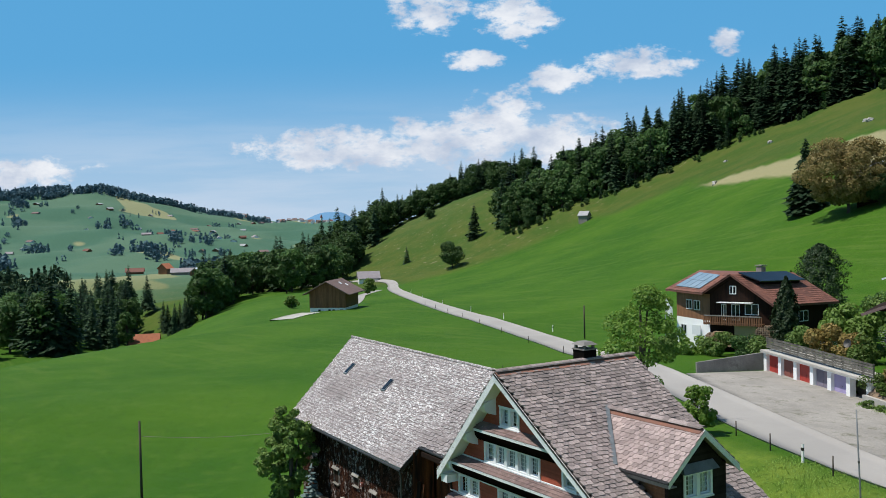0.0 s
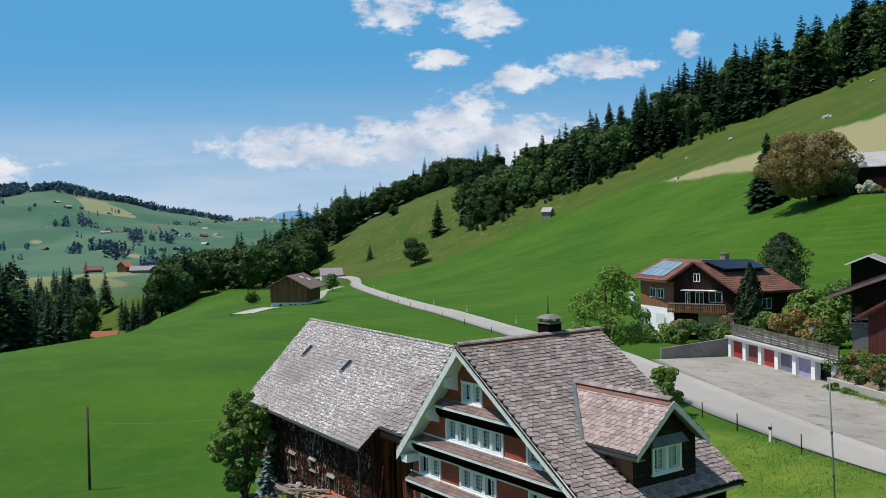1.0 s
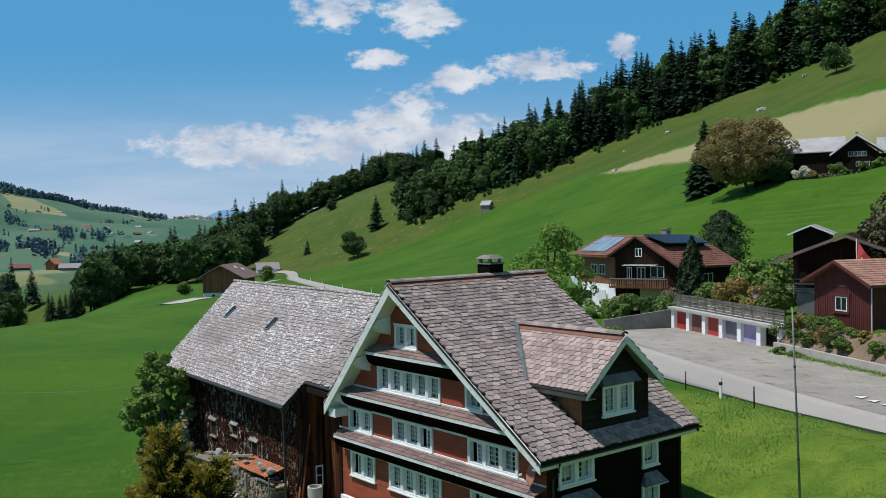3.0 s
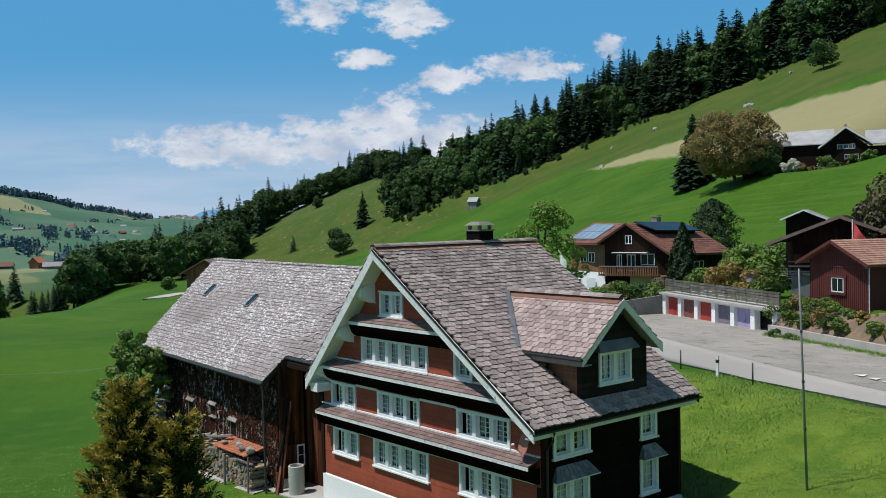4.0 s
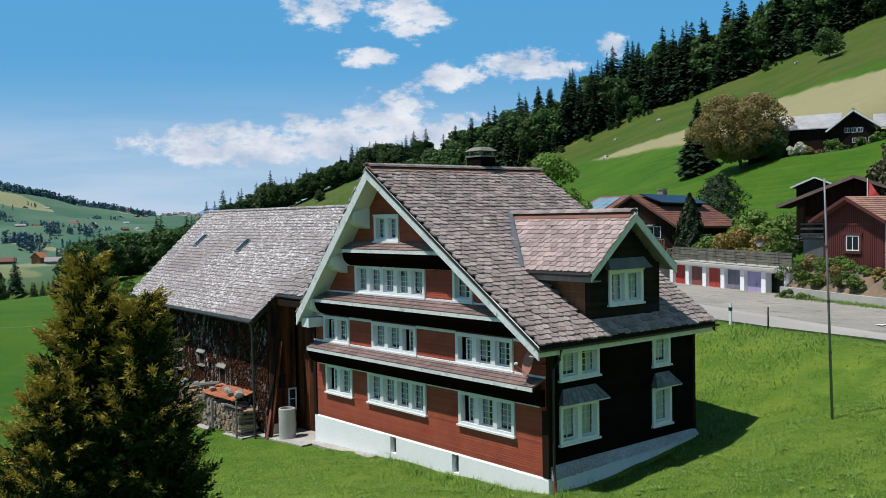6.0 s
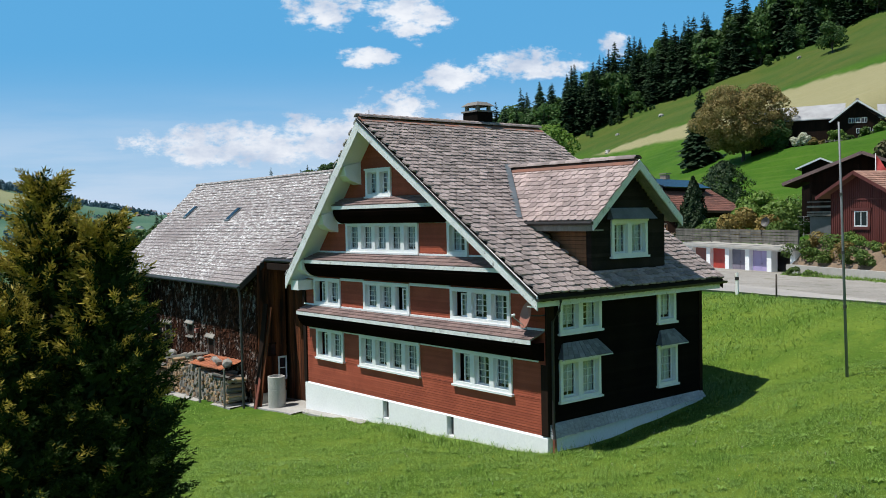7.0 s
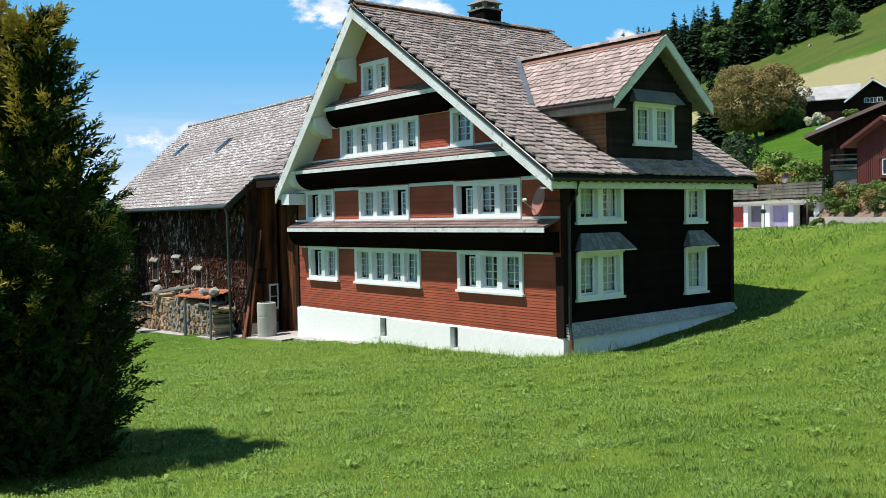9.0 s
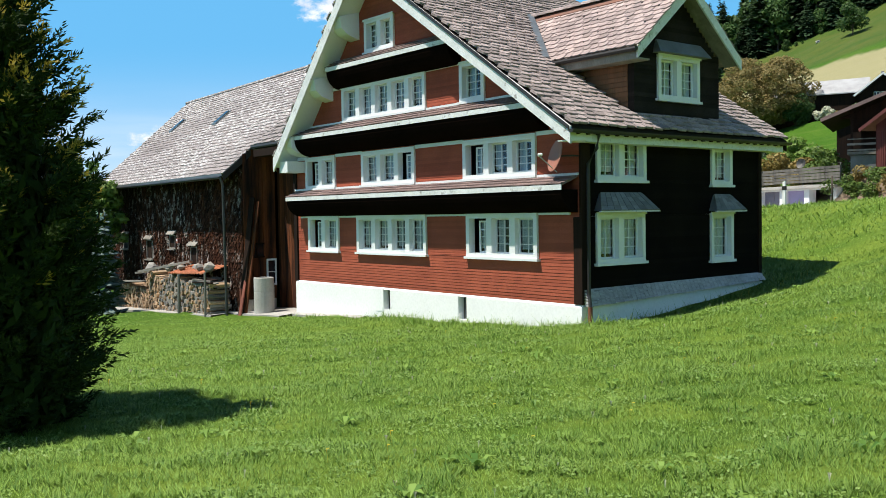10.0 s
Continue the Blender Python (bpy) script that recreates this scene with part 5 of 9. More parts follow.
BARN_WINDOWS = [(-5.5, -4.7, 0.65, 1.55), (-8.05, -7.3, 1.4, 2.0), (-11.25, -10.4, 0.85, 1.75), (-14.9, -14.1, 1.25, 1.9)]
f = Form()
z = -1.6
while z < 4.3:   # loose, uneven shingles, laid one by one
    x = BL + 0.6 - rnd.uniform(0, 0.15)
    while x < -0.05:
        w = rnd.uniform(0.07, 0.16)
        e = min(x + w - 0.006, -0.02)
        if not any(o[0] - 0.05 < (x + e) / 2 < o[1] + 0.05 and o[2] - 0.05 < z + 0.08 < o[3] + 0.05 for o in BARN_WINDOWS) and rnd.random() > 0.02:
            q, d = rnd.uniform(0.0, 0.045), rnd.uniform(-0.04, 0.03)
            f.hexa([(x, 0.72 - q, z + d), (e, 0.72 - q, z + d), (e, 0.77, z + d), (x, 0.77, z + d), (x, 0.755, z + 0.24), (e, 0.755, z + 0.24), (e, 0.77, z + 0.24), (x, 0.77, z + 0.24)])
        x += w
    z += 0.12
tagged(part("shingles", f, BARN_WOOD, barn, "curled brown and bleached shingles"), kind="stuff")
f = Form()
f.box(BL + 0.5, 0.0, 0.77, 0.92, -2.2, 4.6)
f.box(-0.15, 0.0, 0.92, 1.9, -2.0, 5.0)
f.box(BL + 0.5, BL + 0.65, 0.92, 2 * BR_Y - 0.6, -3.0, 5.0)
f.box(BL + 0.65, -0.15, 2 * BR_Y - 0.75, 2 * BR_Y - 0.6, -2.6, 5.0)
f.prism([(BL + 0.5, 0.6, 4.6), (BL + 0.5, 2 * BR_Y - 0.6, 4.6), (BL + 0.5, BR_Y, BR_Z - 0.3)], (0.15, 0, 0))
part("wall", f, DARK_BOARD, barn, "black-brown boards")
# side boards towards the house
f = Form()
y = 0.76
while y < 2.05:
    w = rnd.uniform(0.14, 0.2)
    f = Form().box(0.0, 0.03 + rnd.uniform(0, 0.012), y, y + w - 0.012, -0.35, 4.5 + (y - 0.0) * sl * 0.9)
    part("board", f, BARN_BOARD, barn, "sunburnt upright board")
    y += w
part("footing", Form().box(-0.1, 0.06, 0.76, 2.0, -1.6, -0.36), CONCRETE, barn, "pale concrete footing")
for x0, x1, z0, z1 in BARN_WINDOWS:
    w = part("window", Form().box(x0, x1, 0.70, 0.76, z0, z0 + 0.05).box(x0, x1, 0.70, 0.76, z1 - 0.05, z1).box(x0, x0 + 0.05, 0.70, 0.76, z0 + 0.05, z1 - 0.05).box(x1 - 0.05, x1, 0.70, 0.76, z0 + 0.05, z1 - 0.05), GREY_WOOD, barn, "small grey framed barn window")
    part("shutter", Form().box(x0 + 0.05, x1 - 0.05, 0.735, 0.76, z0 + 0.05, z1 - 0.05), DARK_BOARD, w)
    part("lintel", Form().hexa([(x0 - 0.12, 0.58, z1 + 0.02), (x1 + 0.12, 0.58, z1 + 0.02), (x1 + 0.12, 0.75, z1 + 0.1), (x0 - 0.12, 0.75, z1 + 0.1), (x0 - 0.12, 0.59, z1 + 0.06), (x1 + 0.12, 0.59, z1 + 0.06), (x1 + 0.12, 0.75, z1 + 0.24), (x0 - 0.12, 0.75, z1 + 0.24)]), GREY_WOOD, w, "bleached shingled drip hood")
    part("sill", Form().box(x0 - 0.08, x1 + 0.08, 0.60, 0.76, z0 - 0.06, z0 - 0.005), GREY_WOOD, w)

# roof shell: front slope, back slope and the higher strip towards the house
f = Form()


def roof_slab(f, x0, x1, y0, y1, t=0.14):
    z0, z1 = BE_Z + y0 * sl, BE_Z + y1 * sl
    f.hexa([(x0, y0, z0 - t), (x1, y0, z0 - t), (x1, y1, z1 - t), (x0, y1, z1 - t), (x0, y0, z0), (x1, y0, z0), (x1, y1, z1), (x0, y1, z1)])


f.hexa([(BL, 0, BE_Z - 0.14), (0, 0, BE_Z - 0.14), (0, BR_Y, BR_Z - 0.14), (BT, BR_Y, BR_Z - 0.14), (BL, 0, BE_Z), (0, 0, BE_Z), (0, BR_Y, BR_Z), (BT, BR_Y, BR_Z)])
barn_roof = part("roof", f, BARN_SHINGLE, barn, "grey shingle roof with white lichen")
f = Form().hexa([(BT, BR_Y, BR_Z - 0.14), (6.0, BR_Y, BR_Z - 0.14), (6.0, 2 * BR_Y, BE_Z - 0.14), (BL, 2 * BR_Y, BE_Z - 0.14), (BT, BR_Y, BR_Z), (6.0, BR_Y, BR_Z), (6.0, 2 * BR_Y, BE_Z), (BL, 2 * BR_Y, BE_Z)])
part("back_slope", f, BARN_SHINGLE, barn)
f = Form()
roof_slab(f, 0.0, 3.05, 1.2, BR_Y)
roof_slab(f, 3.05, 5.6, 3.6, BR_Y)
link = part("link_roof", f, BARN_SHINGLE, barn, "grey shingled strip between barn and house")


def lay_barn_roof():
    g = Form()
    ex, tw = 0.235, 0.40
    length = math.hypot(BR_Y, BR_Z - BE_Z)
    cy, cz = BR_Y / length, (BR_Z - BE_Z) / length
    rows = int(length / ex)
    for r in range(rows):
        x = BL + (BT - BL) * r / rows - 0.05 + (tw / 2 if r % 2 else 0)
        while x < -0.02:
            e = min(x + tw - 0.008, 0.03)
            s0, s1 = r * ex - 0.03 + rnd.gauss(0, 0.012), (r + 1) * ex + 0.06
            h0, h1 = 0.036 + rnd.uniform(0, 0.014), 0.008
            a = [(x, s0 * cy, BE_Z + s0 * cz), (e, s0 * cy, BE_Z + s0 * cz), (e, s1 * cy, BE_Z + s1 * cz), (x, s1 * cy, BE_Z + s1 * cz)]
            g.hexa([(p[0], p[1], p[2] + 0.001) for p in a] + [(p[0], p[1] - cz * h, p[2] + cy * h) for p, h in zip(a, (h0, h0, h1, h1))])
            x += tw
    tagged(part("shingles", g, BARN_SHINGLE, barn_roof, "grey shingles with white lichen"), kind="stuff")
    bm = slope_frame((0.02, 1.2, BE_Z + 1.2 * sl), (1, 0, 0), (0, BR_Y, BR_Z - BE_Z))
    lay_tiles(link, BARN_SHINGLE, bm, 5.0, length * (1 - 1.2 / BR_Y), 0.42, 0.25, lambda x, y, z: x > 3.0 + max(0, (y - 1.0) * 0.55), 0, lambda x, y, z: 0, label="grey shingles beside the gable")


for x0, y0 in ((-8.75, 3.05), (-15.3, 3.3)):
    z0, z1 = BE_Z + y0 * sl, BE_Z + (y0 + 0.75) * sl
    sky_ = part("skylight", Form().hexa([(x0, y0, z0 + 0.02), (x0 + 0.5, y0, z0 + 0.02), (x0 + 0.5, y0 + 0.75, z1 + 0.02), (x0, y0 + 0.75, z1 + 0.02), (x0, y0, z0 + 0.13), (x0 + 0.5, y0, z0 + 0.13), (x0 + 0.5, y0 + 0.75, z1 + 0.10), (x0, y0 + 0.75, z1 + 0.10)]), TIN, barn, "zinc framed skylight")
    part("pane", Form().hexa([(x0 + 0.06, y0 + 0.05, z0 + 0.12), (x0 + 0.44, y0 + 0.05, z0 + 0.12), (x0 + 0.44, y0 + 0.7, z1 + 0.06), (x0 + 0.06, y0 + 0.7, z1 + 0.06), (x0 + 0.06, y0 + 0.05, z0 + 0.175), (x0 + 0.44, y0 + 0.05, z0 + 0.175), (x0 + 0.44, y0 + 0.7, z1 + 0.11), (x0 + 0.06, y0 + 0.7, z1 + 0.11)]), PV, sky_)
part("ridge_strip", Form().tube([(BT, BR_Y, BR_Z + 0.02), (5.0, BR_Y, BR_Z + 0.02)], 0.1, 8), BARN_SHINGLE, barn, "grey ridge capping")
part("eave_flashing", Form().box(BL, 0.0, -0.06, -0.03, BE_Z - 0.16, BE_Z + 0.0), TIN, barn, "grey eave strip")
part("verge_board", Form().hexa([(0.0, 0.0, BE_Z - 0.26), (0.04, 0.0, BE_Z - 0.26), (0.04, 1.6, BE_Z + 1.6 * sl - 0.26), (0.0, 1.6, BE_Z + 1.6 * sl - 0.26), (0.0, 0.0, BE_Z), (0.04, 0.0, BE_Z), (0.04, 1.6, BE_Z + 1.6 * sl), (0.0, 1.6, BE_Z + 1.6 * sl)]), BLACK_TIN, barn, "dark verge board")
part("gutter", Form().tube([(BL, -0.1, BE_Z - 0.12), (0.05, -0.1, BE_Z - 0.14)], 0.06, 8), BLACK_TIN, barn, "dark gutter")
part("downpipe", Form().tube([(0.0, -0.1, BE_Z - 0.15), (0.02, -0.02, BE_Z - 0.45), (0.03, 0.0, 0.6), (0.03, 0.02, -1.05)], 0.055, 8), IRON, barn, "dark grey zinc downpipe")
part("downpipe", Form().tube([(0.30, 0.48, 0.1), (0.30, 0.48, -0.95)], 0.06, 8), RUST, barn, "rust-red drain foot")
part("eave_box", Form().box(0.5, 2.95, 1.0, 1.35, BE_Z + 1.2 * sl - 0.42, BE_Z + 1.2 * sl - 0.17), DARK_BOARD, barn, "flaking pale eave box")
part("gutter", Form().tube([(0.1, 1.12, BE_Z + 1.2 * sl - 0.05), (2.95, 1.12, BE_Z + 1.2 * sl - 0.05)], 0.075, 8), BLACK_TIN, barn, "dark gutter")

# recess between barn and house: boards, door, small window
recess = thing("lean_to", "boarded dark wooden passage wall between barn and house", "shed wall")
x = -16.38
while x < -13.45:
    w = min(rnd.uniform(0.15, 0.22), -13.42 - x)
    for z0, z1 in ((-1.3, 5.2),):
        part("board", Form().box(x, x + w - 0.012, 0.86, 0.92 + rnd.uniform(0, 0.015), z0, z1), BARN_BOARD, recess, "sunburnt upright board")
    x += w
part("door", Form().box(-14.25, -13.55, 0.80, 0.855, -0.95, 1.15).box(-14.25, -13.55, 0.76, 0.80, -0.5, -0.38).box(-14.25, -13.55, 0.76, 0.80, 0.7, 0.82), BARN_BOARD, recess, "brown plank door")
part("rail", Form().box(-14.9, -13.5, 0.78, 0.858, 1.3, 1.4).box(-14.9, -13.5, 0.78, 0.858, 1.75, 1.85), BARN_BOARD, recess)
w = part("window", Form().box(0.05, 0.10, 1.62, 1.68, 0.15, 1.15).box(0.05, 0.10, 1.96, 2.02, 0.15, 1.15).box(0.05, 0.10, 1.68, 1.96, 0.15, 0.22).box(0.05, 0.10, 1.68, 1.96, 1.08, 1.15).box(0.06, 0.09, 1.68, 1.96, 0.64, 0.67), WHITE, barn, "small white framed window")
part("pane", Form().box(0.055, 0.07, 1.68, 1.96, 0.22, 1.08), PV, w)
part("backing", Form().box(-16.4, -13.5, 1.2, 1.3, -1.3, 5.2), ROOM, recess)

# things leaning and standing there
def concrete_ring(x, y, r, h, label):
    f = Form()
    n = 24
    z0 = float(ground_z(x, y)) - 0.1
    prof = [(r, 0), (r, h * 0.62), (r * 0.985, h * 0.63), (r * 0.985, h * 0.645), (r, h * 0.655), (r, h - 0.02), (r - 0.02, h), (r - 0.07, h), (r - 0.07, h - 0.4), (0.02, h - 0.4)]
    for a, b in prof:
        f.v.extend((x + a * math.cos(2 * math.pi * j / n), y + a * math.sin(2 * math.pi * j / n), z0 + b) for j in range(n))
    for i in range(len(prof) - 1):
        f.f.extend((i * n + j, i * n + (j + 1) % n, (i + 1) * n + (j + 1) % n, (i + 1) * n + j) for j in range(n))
    return tagged(part("concrete_pipe", f, CONCRETE, smooth_=False), label, "concrete pipe")


concrete_ring(-15.15, -0.45, 0.36, 1.42, "upright pale concrete pipe standing by the barn")
tagged(part("concrete_block", Form().box(-16.25, -15.75, -0.15, 0.3, -1.1, 0.25), CONCRETE), "grey concrete block against the barn boards", "concrete block")
for a, b, w, m in (((-16.05, -0.95, -0.95), (-16.28, -0.25, 3.45), 0.24, DARK_BOARD), ((-15.9, -0.85, -0.95), (-16.1, -0.1, 3.3), 0.14, BARN_BOARD), ((-15.85, -1.1, -0.95), (-16.2, -0.45, 1.3), 0.1, RUST)):
    tagged(part("leaning_beam", Form().beam(a, b, w, 0.06), m), "long brown beam leaning against the barn boards", "beam", group="leaning beams")

# firewood stack with its clay tile roof, in the barn's frame
stack = thing("firewood_stack", "stack of split firewood under old clay tiles beside the barn", "firewood", (-16.47, -1.32, 0.0), BARN_TURN)
log = Form()
n = 7
log.add([(0.11 * math.cos(a) * (1 if j % 2 else 0.82), 0, 0.095 * math.sin(a)) for j, a in enumerate([2 * math.pi * j / n for j in range(n)])] + [(0.10 * math.cos(a) * (1 if j % 2 else 0.85), 0.8, 0.09 * math.sin(a)) for j, a in enumerate([2 * math.pi * j / n for j in range(n)])],
        [tuple(range(n)), tuple(range(2 * n - 1, n - 1, -1))] + [(j, j + n, (j + 1) % n + n, (j + 1) % n) for j in range(n)])
log_mesh, old_log_mesh = log.mesh("log", LOG), log.mesh("log", GREY_WOOD)
log_v, log_f = [Vector(q) for q in log.v], list(log.f)
spots = []
x = -12.4
while x < -0.7:
    z = -1.45 + (x + 12.4) * 0.05
    top = 0.30 + 0.1 * math.sin(x * 2.3) if x > -8.2 else -0.28 - 0.06 * abs(x + 10.5)
    while z < top:
        s = rnd.uniform(0.6, 1.05)
        spots.append((x, pose(x + rnd.uniform(-0.05, 0.05), -0.30 + rnd.uniform(-0.07, 0.07), z, rnd.uniform(-4, 4), rnd.uniform(0, 360), rnd.uniform(-7, 7)) @ Matrix.Diagonal((s, 1, s, 1))))
        z += 0.15 * s + 0.025
    x += 0.175
spots.sort(key=lambda q: -q[0])
rest = Form()
for i, (x, m) in enumerate(spots):
    if i < 300:
        part("log", old_log_mesh if x > -8.2 and rnd.random() < 0.6 else log_mesh, LOG, stack).matrix_basis = m
    else:
        rest.add([m @ q for q in log_v], log_f)
if rest.v:
    tagged(part("log_pile", rest, LOG, stack), kind="stuff")
for k in range(7):   # long slats piled at the end towards the house
    z = 0.12 + k * 0.05
    part("slat", Form().beam((-2.2, -0.3 + rnd.uniform(-0.1, 0.1), z), (-0.5 + rnd.uniform(-0.4, 0.2), -0.15 + rnd.uniform(-0.12, 0.12), z + rnd.uniform(-0.05, 0.05)), rnd.uniform(0.08, 0.3), 0.05), GREY_WOOD if k % 3 else DARK_BOARD, stack)
f = Form()
nx, ny = 23, 4
for i in range(nx):
    for j in range(ny):
        px, py = -5.3 + i * 0.165 + rnd.uniform(-0.02, 0.02), -0.36 + j * 0.26 + rnd.uniform(-0.02, 0.02)
        pz = 0.36 + j * 0.07 + 0.012 * (i % 2) + (px + 8) * 0.035 + rnd.uniform(0, 0.02)
        f.hexa([(px, py, pz), (px + 0.18, py, pz), (px + 0.18, py + 0.34, pz + 0.08), (px, py + 0.34, pz + 0.08), (px + 0.03, py, pz + 0.04), (px + 0.15, py, pz + 0.04), (px + 0.15, py + 0.34, pz + 0.11), (px + 0.03, py + 0.34, pz + 0.11)])
part("clay_roof", f, CLAY, stack, "orange clay roof tiles")
part("cover_board", Form().beam((-7.9, -0.7, 0.45), (-4.6, 0.4, 0.95), 0.16, 0.1), GREY_WOOD, stack)
part("cover_board", Form().beam((-12.6, -0.45, -0.2), (-8.3, -0.25, 0.0), 0.5, 0.06), GREY_WOOD, stack)
part("cover_board", Form().beam((-9.4, -0.3, 0.32), (-7.6, 0.2, 0.5), 0.3, 0.08), GREY_WOOD, stack)
part("post", Form().tube([(-3.0, -0.72, -1.3), (-2.95, -0.70, 0.55)], 0.06, 7), GREY_WOOD, stack)
part("post", Form().tube([(-0.9, -0.45, -1.2), (-0.85, -0.45, 0.7)], 0.05, 6), GREY_WOOD, stack)
for i in range(9):
    bm_ = bmesh.new()
    bmesh.ops.create_icosphere(bm_, subdivisions=1, radius=rnd.uniform(0.16, 0.32))
    for v in bm_.verts:
        v.co *= rnd.uniform(0.7, 1.2)
        v.co.z *= 0.6
    me = bpy.data.meshes.new("stone")
    bm_.to_mesh(me)
    bm_.free()
    me.materials.append(GREY_WOOD if i % 3 else STONE)
    part("weight_stone", me, None, stack).matrix_basis = pose(-7.6 + i * 0.75 + rnd.uniform(-0.2, 0.2), 0.1 + rnd.uniform(-0.3, 0.25), 0.62 + i * 0.028, rnd.uniform(0, 90), 0, rnd.uniform(0, 180))
box_ = tagged(part("letter_box", Form().box(-6.78, -6.52, 0.55, 0.70, 1.66, 1.86), DOOR_BROWN, None), "small red box with a white mark on the barn wall", "box")
box_.matrix_basis = pose(-16.47, -1.32, 0.0, 0, 0, BARN_TURN)
part("mark", Form().box(-6.70, -6.60, 0.544, 0.5495, 1.74, 1.83), WHITE, box_)
w = part("window", Form().box(0.035, 0.075, 0.95, 1.55, 1.2, 1.26).box(0.035, 0.075, 0.95, 1.55, 1.7, 1.76).box(0.035, 0.075, 1.22, 1.28, 1.26, 1.7), DARK_BOARD, barn, "small dark two-light barn window")
part("pane", Form().box(0.04, 0.05, 0.98, 1.52, 1.26, 1.7), PV, w)
# paved strip along the plinth and at the barn corner
for name, x0, x1, y0, y1 in (("slab", -28.5, -16.9, -1.75, -0.6), ("slab", -16.9, -13.2, -0.95, 0.85), ("slab", -13.2, -9.0, -0.45, 0.0)):
    v = []
    f = Form()
    nx = int((x1 - x0) / 0.6)
    for i in range(nx + 1):
        xx = x0 + (x1 - x0) * i / nx
        wob = 0.05 * math.sin(xx * 1.7)
        za, zb = float(ground_z(xx, y0)) + 0.03, float(ground_z(xx, y1)) + 0.045
        f.v.extend([(xx, y0 + wob, za), (xx, y1, zb), (xx, y0 + wob, za - 0.3), (xx, y1, zb - 0.3)])
        if i:
            k = 4 * i
            f.f.extend([(k - 4, k, k + 1, k - 3), (k - 2, k - 4, k, k + 2)])
    tagged(part("pavement", f, PAVING), "narrow worn concrete paving along the walls", "paving", kind="structure")

# flagpole, left pole with its wire, road posts
def pole(name, x, y, h, r0, r1, mat, label, lean=(0, 0)):
    z = float(ground_z(x, y))
    return tagged(part(name, Form().tube([(x, y, z - 0.3), (x + lean[0] * 0.5, y + lean[1] * 0.5, z + h / 2), (x + lean[0], y + lean[1], z + h)], [r0, (r0 + r1) / 2, r1], 10), mat, smooth_=True), label, "pole")


fp = pole("flagpole", 4.48, 8.82, 7.95, 0.05, 0.03, POLE_GREY, "bare grey metal flagpole in the lawn", (0.15, -0.75))
for zz in (3.9, 5.6, 7.4):
    part("joint_ring", Form().tube([(4.48 + 0.019 * (zz - 1.6), 8.82 - 0.094 * (zz - 1.6), zz), (4.48 + 0.019 * (zz - 1.6), 8.82 - 0.094 * (zz - 1.6), zz + 0.09)], 0.068 - 0.003 * zz, 10), IRON, fp)
pole("utility_pole", -79.2, 67.5, 5.0, 0.13, 0.10, BARK, "dark wooden utility pole beside the lane")
pole("wire_pole", -41.5, -8.7, 5.9, 0.10, 0.08, BARK, "dark wooden pole carrying a thin wire")
f = Form()
p0, p1 = Vector((-41.5, -8.7, 2.6)), Vector((-33.5, -0.2, 3.2))
f.tube([tuple(p0.lerp(p1, i / 10) - Vector((0, 0, 0.25 * math.sin(math.pi * i / 10)))) for i in range(11)], 0.012, 4)
tagged(part("wire", f, IRON), "thin dark wire between pole and barn", "wire")
# ---------------- road, forecourt, garages ----------------
EDGE = [(45, 6), (20, 13.4), (2.8, 18.3), (-5.8, 21.1), (-15, 25.6), (-30, 33.6), (-43.7, 40.8), (-58, 48), (-70, 54.5), (-96.3, 66.8), (-140.2, 84.2), (-202.6, 112.0), (-264.5, 140.3), (-320, 169), (-352, 188.5), (-372, 196), (-410, 197), (-460, 190)]
ribbon("road", ASPHALT, EDGE, 0.0, 4.9, 0.09, "pale grey asphalt lane climbing through the meadow", "road", level=0.3)
ribbon("forecourt", GRAVEL, [(24, 17.5), (4, 23.0), (-6, 26.5), (-16, 31.4), (-28, 38.2), (-36.5, 43.4)], 0.4, 11.2, 0.04, "patchy grey gravel forecourt before the garages", "forecourt", across=12, level=2.0)
ribbon("side_road", ASPHALT, [(8, 19.0), (6, 28), (10, 40), (20, 60)], 3.2, 3.2, 0.03, "pale asphalt side road joining the lane", "road", level=2.0)
for i in range(7):
    a, b = -3.4 + i * 1.0, 28.0 - i * 0.52
    z = float(ground_z(a, b)) + 0.10
    tagged(part("road_marking", Form().prism([(a, b, z), (a + 0.62, b - 0.33, z), (a + 0.55, b + 0.45, z)], (0, 0, 0.004)), WHITE_OLD), "white give-way triangle painted on the asphalt", "road marking", group="give-way line")
for i, (x, y, h) in enumerate([(-15.6, 25.0, 1.05), (-11.0, 22.7, 1.1), (-4.6, 19.9, 1.15), (-23, 29.2, 1.0), (-33, 34.4, 1.0)]):
    pole("road_post", x, y, h, 0.045, 0.04, BARK, "dark weathered wooden roadside post")
for x, y in [(-7.6, 21.3), (-92, 71.9), (-119.1, 82.0), (-145.7, 92.6), (-179.2, 106.6), (-220.8, 126.0), (-250.3, 139.6)]:
    z = float(ground_z(x, y))
    p = tagged(part("delineator_post", Form().hexa([(x - 0.08, y - 0.05, z - 0.2), (x + 0.08, y - 0.05, z - 0.2), (x + 0.08, y + 0.05, z - 0.2), (x - 0.08, y + 0.05, z - 0.2), (x - 0.06, y - 0.04, z + 1.1), (x + 0.06, y - 0.04, z + 1.15), (x + 0.06, y + 0.04, z + 1.15), (x - 0.06, y + 0.04, z + 1.1)]), WHITE), "white plastic road delineator post", "road post", group="delineators")
    part("reflector_band", Form().box(x - 0.085, x + 0.085, y - 0.055, y + 0.055, z + 0.75, z + 0.92), BLACK_TIN, p)
for i in range(8):
    k = i / 7
    x, y = -66 - 118 * k, 52.2 + 52 * k
    pole("road_post", x, y, 1.0, 0.05, 0.045, BARK, "dark weathered wooden roadside post")
